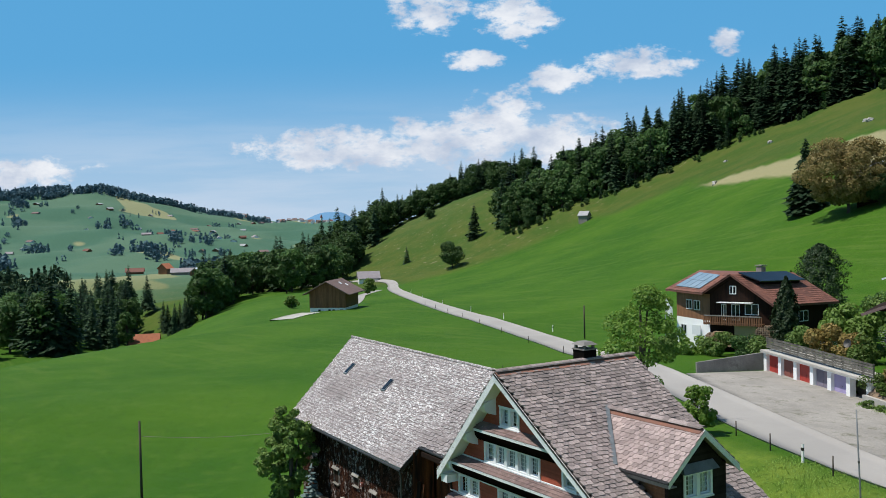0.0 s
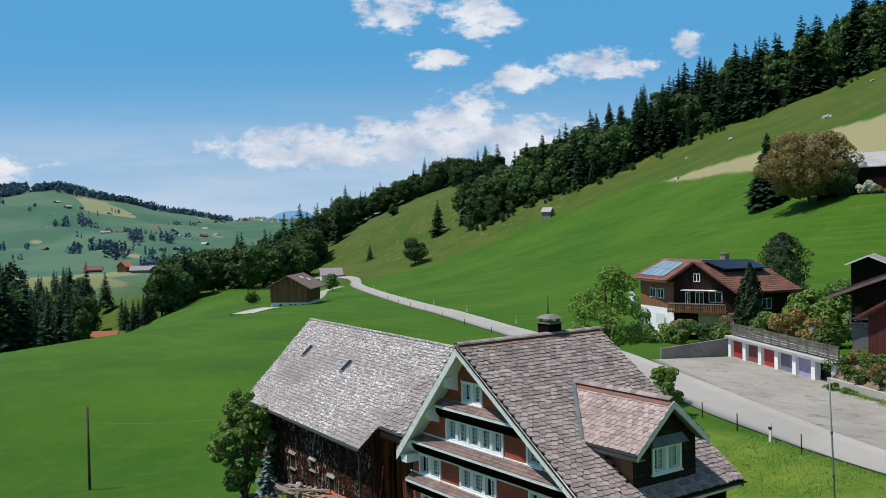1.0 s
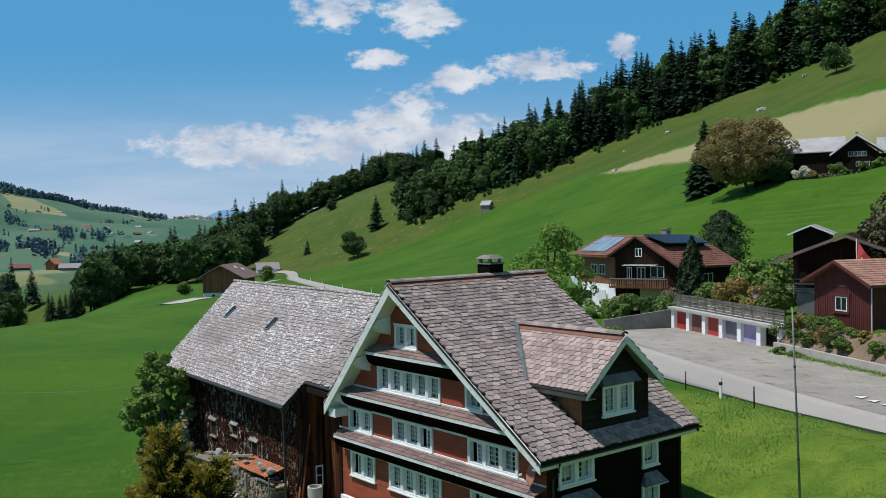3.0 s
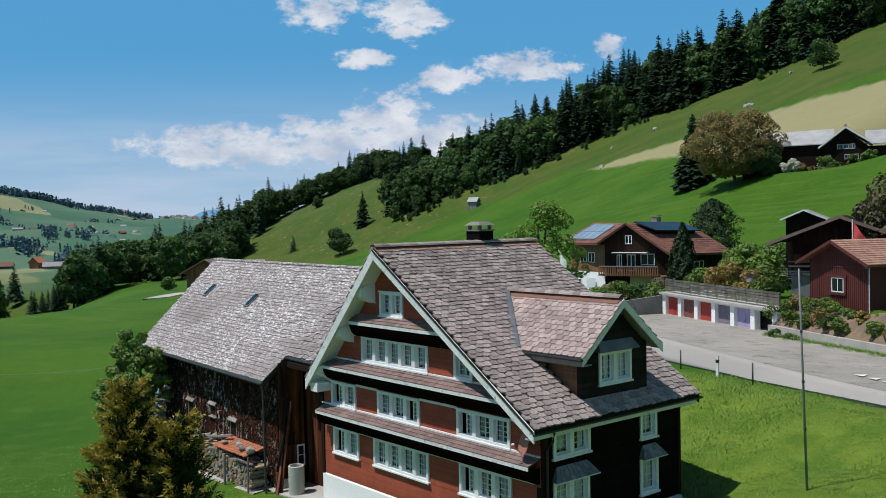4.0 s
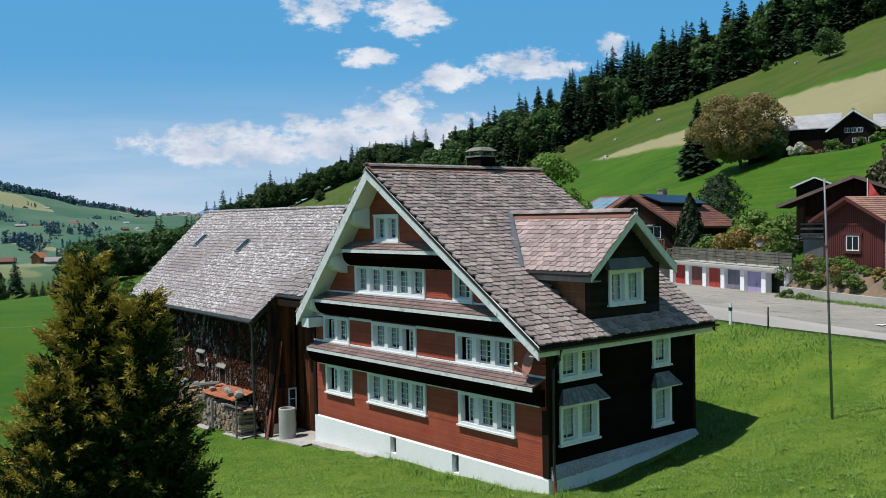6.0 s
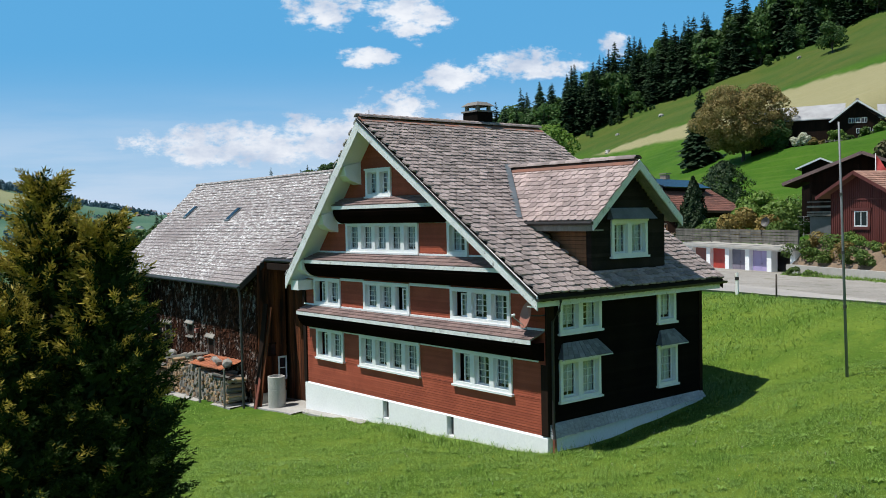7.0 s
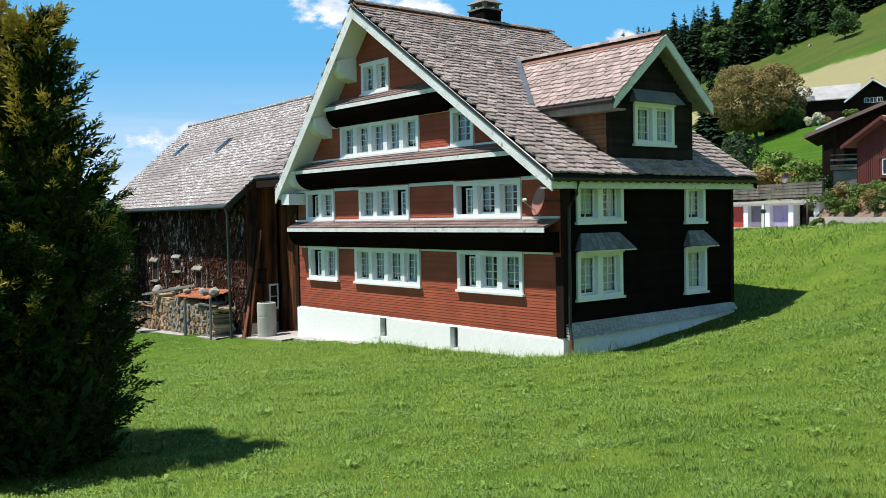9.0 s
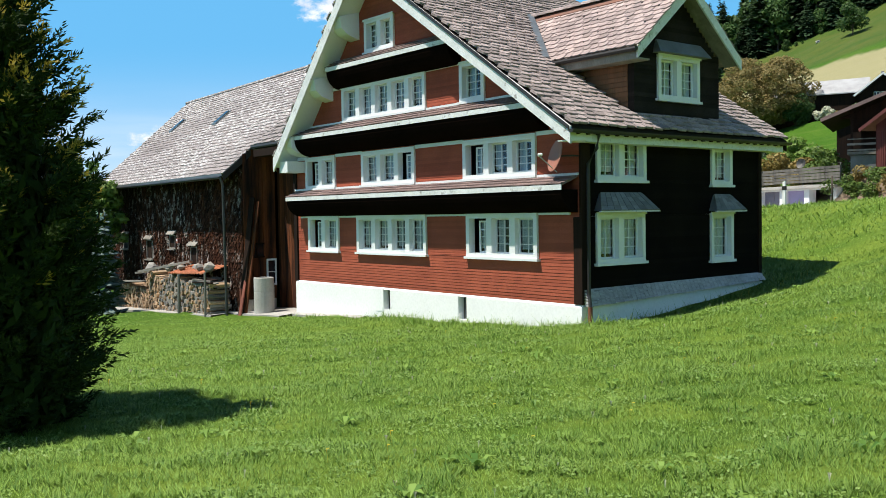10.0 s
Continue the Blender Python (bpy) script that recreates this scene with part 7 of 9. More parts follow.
# garden bits: satellite dish, netting fence
gd = tagged(part("satellite_dish", Form().tube([(-22.6, 48.6, 4.0), (-22.6, 48.6, 6.0)], 0.05, 6), IRON), "grey satellite dish on a post in the garden", "satellite dish")
f = Form()
f.v = [(-22.6, 48.5, 6.1)] + [(-22.6 + 0.38 * math.cos(a), 48.3 + 0.12 * math.sin(a), 6.1 + 0.38 * math.sin(a)) for a in [2 * math.pi * i / 14 for i in range(14)]]
f.f = [(0, 1 + i, 1 + (i + 1) % 14) for i in range(14)]
part("reflector", f, IRON, gd)
nf = thing("mesh_fence", "pale wire mesh garden fence", "fence")
for i in range(7):
    p = Vector((-34, 60, 0)).lerp(Vector((-22, 56, 0)), i / 6)
    z = float(ground_z(p.x, p.y))
    part("post", Form().tube([(p.x, p.y, z - 0.2), (p.x, p.y, z + 1.8)], 0.04, 6), ALU, nf)
f = Form()
for k in range(8):
    f.tube([on_ground(-34, 60, 0.2 + k * 0.22), on_ground(-28, 58, 0.2 + k * 0.22), on_ground(-22, 56, 0.2 + k * 0.22)], 0.012, 4)
part("wires", f, ALU, nf)

# big farmhouse uphill
farm = thing("hill_farmhouse", "dark shingled farmhouse with pale grey roof on the slope", "house", (-78.6, 163.4, 19.9), 27.0)
part("wall", Form().prism([(0.9, 0, -1.5), (9.4, 0, -1.5), (9.4, 0, 5.1), (5.2, 0, 8.5), (0.9, 0, 5.1)], (0, 9, 0)), DARK_BOARD, farm, "dark brown shingled front")
f = slab(slab(Form(), [(0, -0.8, 5.0), (5.2, -0.8, 9.1), (5.2, 9.5, 9.1), (0, 9.5, 5.0)], 0.18), [(5.2, -0.8, 9.1), (10.4, -0.8, 5.5), (10.4, 9.5, 5.5), (5.2, 9.5, 9.1)], 0.18)
part("roof", f, PALE_ROOF, farm, "pale grey shingle roof")
part("bargeboard", Form().beam((0, -0.85, 4.85), (5.2, -0.85, 8.95), 0.05, 0.34).beam((5.2, -0.85, 8.95), (10.4, -0.85, 5.35), 0.05, 0.34), WHITE, farm, "white bargeboard")
for z0, xs in ((0.2, (1.6, 3.2, 5.0, 6.8)), (2.4, (1.4, 5.0, 6.6, 8.0)), (4.5, (3.6, 4.8, 6.0))):
    for x in xs:
        small_window(farm, x, x + 1.0, -0.02, z0, z0 + 1.0, 1)
f = slab(Form(), [(-15, 1.0, 5.7), (3.0, 1.0, 5.9), (3.0, 6.6, 9.3), (-15, 6.6, 8.9)], 0.2)
part("barn_roof", f, PALE_ROOF, farm, "pale grey barn roof")
part("barn_wall", Form().box(-15.4, 0.9, 1.6, 9.0, -1.5, 5.9), DARK_BOARD, farm)
part("barn_roof", slab(Form(), [(9.0, 0.5, 5.5), (22, 0.5, 5.5), (22, 6.0, 8.6), (9.0, 6.0, 8.6)], 0.2), PALE_ROOF, farm)
part("barn_wall", Form().box(9.4, 21.5, 1.2, 9.0, -1.5, 5.0), DARK_BOARD, farm)
part("chimney", Form().box(4.9, 5.5, 3.0, 3.6, 8.6, 9.8), OLD_CONCRETE, farm)
gw = thing("garden_fence", "dark picket garden fence before the hill farm", "fence", (-73, 155.5, 19.6), 20)
for i in range(26):
    part("picket", Form().box(-2 + i * 0.8, -1.9 + i * 0.8, 0, 0.06, -0.5, 1.1), GREY_WOOD, gw)
part("rail", Form().box(-2, 18.6, 0.06, 0.12, 0.7, 0.8), GREY_WOOD, gw)

# far barn, hut, hay hut
def gable_house(name, label, category, at, turn, wide, deep, eave, ridge, wall, roof_m, base=None, over=0.8, base_h=1.5):
    h = thing(name, label, category, at, turn)
    part("wall", Form().prism([(0, 0, base_h if base else -1.5), (wide, 0, base_h if base else -1.5), (wide, 0, eave), (wide / 2, 0, ridge), (0, 0, eave)], (0, deep, 0)), wall, h)
    if base:
        part("base", Form().box(0.1, wide - 0.1, 0.1, deep - 0.1, -2.5, base_h), base, h, "pale plastered base")
    s = (ridge - eave) / (wide / 2)
    e0, e1 = -over, wide + over
    f = slab(slab(Form(), [(e0, -over, eave - over * s + 0.25), (wide / 2, -over, ridge + 0.25), (wide / 2, deep + over, ridge + 0.25), (e0, deep + over, eave - over * s + 0.25)], 0.22),
             [(wide / 2, -over, ridge + 0.25), (e1, -over, eave - over * s + 0.25), (e1, deep + over, eave - over * s + 0.25), (wide / 2, deep + over, ridge + 0.25)], 0.22)
    part("roof", f, roof_m, h)
    return h


fb = gable_house("far_barn", "brown boarded barn on a white base by the lane", "barn", (-204.3, 80.0, -6.3), 46, 10.2, 12.0, 5.7, 8.45, BRIGHT_BOARD, PENT, PLASTER, 1.5, 1.5)
for i in range(24):
    part("board", Form().box(0.06 + i * 0.42, 0.44 + i * 0.42, -0.06 - 0.03 * (i % 2), -0.003, 1.45, 5.6 + 2.6 * (1 - abs(i - 11.5) / 12.0)), BRIGHT_BOARD, fb)
for x in (2.4, 5.2, 6.4, 8.6):
    small_window(fb, x, x + 0.7, 0.08, 0.2, 1.0, 0, BLACK_TIN)
for x, y in ((6.4, 5.5), (7.6, 8.0)):
    zz = 8.7 - (x - 5.1) * 0.54
    part("skylight", slab(Form(), [(x, y, zz + 0.1), (x + 0.9, y, zz - 0.39), (x + 0.9, y + 1.1, zz - 0.39), (x, y + 1.1, zz + 0.1)], 0.08), WHITE, fb, "white skylight")
ribbon("barn_yard", CONCRETE, [(-186, 64), (-194, 71), (-199, 78)], 3.0, 3.0, 0.12, "pale concrete yard before the far barn", "yard")
ribbon("barn_drive", ASPHALT, [(-205, 92), (-240, 114), (-275, 133), (-310, 160)], 1.6, 1.6, 0.1, "pale drive from the far barn to the lane", "drive")
gable_house("field_hut", "small hut with a pale pinkish roof beside the lane", "hut", (-392.5, 193.6, -12.9), -22, 7, 10, 3.4, 6.2, PLASTER, PINKISH)
gable_house("hay_hut", "small grey hay hut in the meadow", "hut", (-299.5, 262.0, 16.6), -60, 5.5, 4.0, 2.4, 4.2, GREY_WOOD, PALE_ROOF, over=0.4)
gable_house("valley_shed", "shed with an orange tiled roof below the meadow edge", "shed", (-361, 72.5, -31.0), -20, 9, 11, 2.6, 5.8, BRIGHT_BOARD, CLAY)
for x, y, tn, w, dp, e, r, wm, rm in ((-856, 226, 40, 9, 10, 6.5, 10.5, BRIGHT_BOARD, CLAY), (-838, 234, -25, 8, 20, 3.5, 6.5, GREY_WOOD, PINKISH), (-800, 238, 60, 9, 9, 4, 7.5, BRIGHT_BOARD, WHITE_OLD), (-915, 212, -20, 8, 16, 3.5, 6.5, BRIGHT_BOARD, CHALET_TILE)):
    gable_house("valley_house", "distant farm building across the valley", "house", (x, y, float(ground_z(x, y)) - 0.5), tn, w, dp, e, r, wm, rm, over=1.2)
far_rnd = random.Random(5)
for i in range(34):
    d, a = far_rnd.uniform(1350, 2150), far_rnd.uniform(-0.46, -0.19)
    u = d / math.hypot(1, a)
    x, y = to_xy(u, u * a)
    gable_house("distant_house", "distant farm building on the far slope", "house", (x, y, float(ground_z(x, y)) - 1), far_rnd.uniform(0, 180), far_rnd.uniform(6, 10), far_rnd.uniform(7, 14), 2.8, 5, far_rnd.choice((GREY_WOOD, BRIGHT_BOARD, PLASTER)), far_rnd.choice((CHALET_TILE, PINKISH, PALE_ROOF, PENT)), over=1)
for i in range(60):
    d, a = far_rnd.uniform(2550, 2950), far_rnd.uniform(-0.215, -0.115)
    u = d / math.hypot(1, a)
    x, y = to_xy(u, u * a)
    gable_house("distant_house", "distant village house on the skyline", "house", (x, y, float(ground_z(x, y)) - 1), far_rnd.uniform(0, 180), far_rnd.uniform(7, 11), far_rnd.uniform(8, 14), far_rnd.uniform(4, 6), far_rnd.uniform(7.5, 10), far_rnd.choice((PLASTER, PLASTER, GREY_WOOD)), far_rnd.choice((CHALET_TILE, PINKISH, PENT)), over=1)
x, y = to_xy(2850, -0.128 * 2850)
z = float(ground_z(x, y))
church = thing("church", "distant white church tower on the skyline", "church", (x, y, z))
part("tower", Form().box(-3, 3, -3, 3, -2, 18), PLASTER, church)
part("spire", Form().add([(-3.3, -3.3, 18), (3.3, -3.3, 18), (3.3, 3.3, 18), (-3.3, 3.3, 18), (0, 0, 30)], [(0, 1, 4), (1, 2, 4), (2, 3, 4), (3, 0, 4), (3, 2, 1, 0)]), CHALET_TILE, church)
# ---------------- trees, shrubs, grass ----------------
def leaf_cloud(points, normals, size, aspect=1.0, seed=1, tri=False):
    """Small leaves at points, facing roughly along normals: vertex and face arrays."""
    g = np.random.default_rng(seed)
    n = len(points)
    nr = normals + g.normal(0, 0.55, (n, 3))
    nr /= np.linalg.norm(nr, axis=1, keepdims=True) + 1e-9
    t = np.cross(nr, g.normal(0, 1, (n, 3)))
    t /= np.linalg.norm(t, axis=1, keepdims=True) + 1e-9
    b = np.cross(nr, t)
    s = (size * g.uniform(0.6, 1.35, n))[:, None]
    t, b = t * s, b * s * aspect
    if tri:
        v = np.stack([points - b, points + t * 0.8 + b * 0.6, points - t * 0.8 + b * 0.6], 1).reshape(-1, 3)
        f = np.arange(n * 3).reshape(n, 3)
    else:
        bend = nr * s * 0.25
        v = np.stack([points - b, points + t * 0.7 + bend, points + b, points - t * 0.7 + bend], 1).reshape(-1, 3)
        f = np.arange(n * 4).reshape(n, 4)
    return v, f


def spruce(h, r, seed, mat=SPRUCE, bare=0.06, levels=24, arms=9, name="spruce_tree", label="dark spruce tree", droop=0.35, sprays=3):
    """A conifer: tapered trunk and whorls of drooping boughs with side sprays."""
    g = np.random.default_rng(seed)
    tree = thing(name, label, "tree")
    part("trunk", Form().tube([(0, 0, -1.5), (0, 0, h * 0.5), (0, 0, h * 0.98)], [h * 0.017, h * 0.010, 0.02], 6), BARK, tree)
    v, f = [], []

    def blade(p, d, up, length, width, drop):
        side = np.cross(d, up)
        side /= np.linalg.norm(side) + 1e-9
        k = len(v)
        m = p + d * length * 0.5 + np.array([0, 0, -drop * 0.35])
        e = p + d * length + np.array([0, 0, -drop])
        low_ = np.array([0, 0, -width * 0.55])
        v.extend([p, m + side * width + low_, e, m - side * width + low_])
        f.extend([(k, k + 1, k + 2), (k, k + 2, k + 3)])
    up = np.array([0, 0, 1.0])
    for i in range(levels):
        k = (i + g.uniform(-0.25, 0.25)) / levels
        z = h * (bare + (0.985 - bare) * k)
        reach = r * (1 - k ** 1.25) ** 0.95 * g.uniform(0.66, 1.15) + 0.028 * h * 0.6
        m = max(5, int(arms * (1 - 0.4 * k)))
        a0 = g.uniform(0, 6.28)
        for j in range(m):
            a = a0 + 6.283 * j / m + g.uniform(-0.25, 0.25)
            L = reach * g.uniform(0.65, 1.15)
            d = np.array([math.cos(a), math.sin(a), g.uniform(-0.05, 0.2)])
            p = np.array([0, 0, min(z + g.uniform(-0.6, 0.6) * h / levels, h * 0.985)])
            blade(p, d, up, L, (L * 0.22 + 0.012 * h) * (24 / max(levels, 24)) ** 0.4, L * droop * g.uniform(0.3, 1.5))
            for s in range(sprays):
                q = g.uniform(0.35, 0.85)
                e = a + g.choice((-1, 1)) * g.uniform(0.5, 1.0)
                pp = p + d * L * q + np.array([0, 0, -L * droop * q * q])
                blade(pp, np.array([math.cos(e), math.sin(e), g.uniform(-0.3, 0.1)]), up, L * g.uniform(0.3, 0.6), L * 0.14 + 0.08, L * 0.2)
    k = len(v)
    v.extend([np.array([0.12, 0, h * 0.93]), np.array([-0.12, 0.1, h * 0.93]), np.array([0, -0.12, h * 0.93]), np.array([0, 0, h])])
    f.extend([(k, k + 1, k + 3), (k + 1, k + 2, k + 3), (k + 2, k, k + 3)])
    part("crown", raw_mesh("crown", np.array(v), np.array(f), mat), mat, tree)
    return tree


def broadleaf(h, r, seed, mat=BEECH, leaves=2600, size=0.42, trunk=0.22, lobes=22, name="beech_tree", label="green broad-leaved tree", squash=1.0, stem=True, fine=False, puff=1.0):
    """A leafy tree: trunk, limbs, and a crown of leaves on uneven lobes."""
    g = np.random.default_rng(seed)
    tree = thing(name, label, "tree" if stem else "shrub")
    base = h * trunk
    cz, ch = base + (h - base) * 0.5, (h - base) * 0.5
    c, rad = [], []
    for i in range(lobes):
        a, k = g.uniform(0, 6.283), g.uniform(-0.95, 0.9)
        wide = math.sqrt(max(0.02, 1 - k * k)) * (1.08 if k < 0.2 else 0.95)
        q = g.uniform(0.45, 0.82) if puff == 1.0 else g.uniform(0.35, 1.0)
        c.append((r * wide * q * math.cos(a), r * wide * q * math.sin(a), cz + ch * k * 0.82))
        rad.append(min(r, ch) * g.uniform(0.24, 0.46) * (24 / lobes) ** 0.3 * puff)
    c, rad = np.array(c), np.array(rad)
    if stem:
        f = Form().tube([(0, 0, -1.2), (0.02 * h, 0, base), (0, 0.02 * h, cz + ch * 0.4)], [h * 0.024, h * 0.018, h * 0.006], 7)
        for i in range(min(9, lobes)):
            f.tube([(0.01 * h, 0, base * g.uniform(0.85, 1.5)), tuple(c[i] * np.array([0.55, 0.55, 1]) - np.array([0, 0, rad[i] * 0.4])), tuple(c[i])], [h * 0.011, h * 0.006, h * 0.002], 5)
        part("trunk", f, BARK, tree)
    w = rad ** 2
    n = (leaves * w / w.sum()).astype(int) + 1
    pts, nrm = [], []
    for ci, ri, ni in zip(c, rad, n):
        d = g.normal(0, 1, (ni, 3))
        d /= np.linalg.norm(d, axis=1, keepdims=True)
        q = g.uniform(0.7, 1.08, (ni, 1)) ** 0.6
        d2 = d * np.array([1.15, 1.15, 0.85 * squash])
        pts.append(ci + d2 * ri * q)
        nrm.append(d + np.array([0, 0, 0.35]))
    pts, nrm = np.vstack(pts), np.vstack(nrm)
    keep = pts[:, 2] > (0.05 if not stem else base * 0.6)
    v, f = leaf_cloud(pts[keep], nrm[keep], size, 1.0, seed, fine)
    part("crown" if stem else "foliage", raw_mesh("crown", v, f, mat), mat, tree)
    return tree


def grove(masters, spots, group, singles=280):
    """Copies of the masters at spots (x, y, size, kind), nearest first; the far rest is joined into one mass."""
    spots = sorted(spots, key=lambda q: math.hypot(q[0] - 20, q[1] + 20))
    used, vs, fs, count = set(), [], [], 0
    for i, (x, y, s, k) in enumerate(spots):
        mst = masters[k % len(masters)]
        m = pose(x, y, float(ground_z(x, y)) - 0.3, rnd.uniform(-2, 2), rnd.uniform(-2, 2), rnd.uniform(0, 360)) @ Matrix.Diagonal((s * rnd.uniform(0.85, 1.2), s * rnd.uniform(0.85, 1.2), s, 1))
        if i >= singles:
            me = next(o for o in mst.children if o.name.startswith("crown")).data
            co = np.empty(len(me.vertices) * 3, np.float32)
            me.vertices.foreach_get("co", co)
            corner = np.empty(len(me.loops), np.int32)
            me.loops.foreach_get("vertex_index", corner)
            turn_ = np.array(m)
            vs.append(co.reshape(-1, 3) @ turn_[:3, :3].T + turn_[:3, 3])
            fs.append(corner.reshape(-1, 3) + count)
            count += len(me.vertices)
        elif k % len(masters) not in used:
            used.add(k % len(masters))
            mst.matrix_basis = m
            mst["group"] = group
        else:
            ob = copy_thing(mst, m)
            ob.matrix_basis = m
            ob["group"] = group
    if vs:
        mat = next(o for o in masters[0].children if o.name.startswith("crown")).data.materials[0]
        tagged(new("hillside_wood", raw_mesh("hillside_wood", np.vstack(vs), np.vstack(fs), mat)), "dark green tree crowns deep in the hillside wood", "woods", kind="stuff")


woods = random.Random(21)
SPRUCES = [spruce(28, 5.4 + 0.5 * (i % 3), 40 + i, label="tall dark spruce in the hillside wood", bare=0.05 + 0.06 * (i % 3), levels=38, arms=9, sprays=1) for i in range(5)]
BEECHES = [broadleaf(21, 6.0 + i * 0.5, 60 + i, leaves=1900, size=0.78, trunk=0.08, lobes=60, fine=True, label="green beech in the hillside wood") for i in range(4)]
sp, be = [], []
# wood along the upper edge of the meadow
def edge_u(v):
    return float(np.interp(v, [10, 28, 61, 105, 146, 190, 300], [476, 468, 464, 442, 440, 402, 372]))


v = 34.0
while v < 262:
    for row in range(5):
        vv = v + woods.uniform(-2.5, 2.5)
        u = edge_u(vv) + 2 + row * 8.5 + woods.uniform(-3.5, 3.5)
        x, y = to_xy(u, vv)
        k = woods.randrange(20)
        conifer = woods.random() < (0.3 if vv < 70 else 0.5 if vv < 100 else 0.78 if vv < 190 else 0.5)
        s = woods.uniform(0.35, 0.85) if row == 0 else woods.uniform(0.78, 1.1)
        if row == 0 and woods.random() < 0.25:
            continue
        u -= 6.0 * math.sin(vv * 0.13) + 4 * math.sin(vv * 0.31) if row == 0 else 0
        s *= 0.9 if vv < 60 else 1.0 if vv < 140 else min(1.3, 1.0 + (vv - 140) * 0.004)
        (sp if conifer else be).append((x, y, s, k))
    v += 4.0
# trees on the knoll's brow and down its shoulder
for i in range(105):
    vv = -104 + 164 * (i + woods.random()) / 105
    u = 604 - 0.9 * max(0, vv) + woods.uniform(0, 34) + 0.35 * min(0, vv + 40)
    x, y = to_xy(u, vv)
    (be if woods.random() < 0.7 else sp).append((x, y, woods.uniform(0.55, 0.85) if vv > -30 else woods.uniform(0.7, 1.0), woods.randrange(20)))
# spur that runs down to the valley
for i in range(150):
    k = woods.random()
    u = 430 + 330 * k + woods.uniform(-12, 12)
    hi = float(np.interp(u, [430, 515, 546, 575, 600, 760], [-70, -50, -46, -40, -30, -60]))
    lo = float(np.interp(u, [430, 480, 560, 680, 760], [-128, -130, -140, -190, -210]))
    vv = lo + (hi - lo) * woods.random() ** 0.8
    x, y = to_xy(u, vv)
    (be if woods.random() < 0.72 else sp).append((x, y, woods.uniform(0.75, 1.15), woods.randrange(20)))
for i in range(46):
    u = 345 + 105 * woods.random()
    vv = float(np.interp(u, [255, 330, 430], [-82, -92, -100])) - woods.random() * 14
    x, y = to_xy(u, vv)
    (be if woods.random() < 0.75 else sp).append((x, y, woods.uniform(0.7, 1.05), woods.randrange(20)))
# wooded gully beyond the field's edge
for i in range(120):
    u = woods.uniform(300, 520)
    a = woods.uniform(-0.55, -0.40)
    x, y = to_xy(u, u * a)
    (sp if woods.random() < 0.55 else be).append((x, y, woods.uniform(0.7, 1.1), woods.randrange(20)))
for i in range(150):
    a = woods.uniform(-0.50, -0.335)
    u = woods.uniform(430, 560)
    x, y = to_xy(u, u * a)
    (sp if woods.random() < 0.65 else be).append((x, y, woods.uniform(0.75, 1.05), woods.randrange(20)))
for i in range(18):
    a = woods.uniform(-0.395, -0.31)
    u = woods.uniform(345, 430)
    x, y = to_xy(u, u * a)
    (sp if woods.random() < 0.7 else be).append((x, y, woods.uniform(0.5, 0.75) if a < -0.335 else woods.uniform(0.3, 0.5), woods.randrange(20)))
def in_clearing(q):
    u, v = to_uv(q[0], q[1])
    return -0.333 < v / u < -0.258 and 320 < u < 800


sp, be = [q for q in sp if not in_clearing(q)], [q for q in be if not in_clearing(q)]
for i in range(12):
    u, a = woods.uniform(352, 392), woods.uniform(-0.298, -0.268)
    x, y = to_xy(u, u * a)
    sp.append((x, y, woods.uniform(0.34, 0.5), woods.randrange(20)))
for u, a, s in ((498, -0.316, 0.78), (470, -0.338, 0.8), (455, -0.30, 0.55), (520, -0.375, 0.7), (540, -0.36, 0.6), (650, -0.385, 0.7), (690, -0.37, 0.65)):
    x, y = to_xy(u, u * a)
    sp.append((x, y, s, woods.randrange(20)))
# bushes and saplings along the wood's edge
for i in range(75):
    vv = woods.uniform(30, 250)
    u = edge_u(vv) - woods.uniform(0, 9)
    x, y = to_xy(u, vv)
    (be if woods.random() < 0.75 else sp).append((x, y, woods.uniform(0.08, 0.26), woods.randrange(20)))
grove(SPRUCES, sp, "hillside spruces")
grove(BEECHES, be, "hillside beeches")

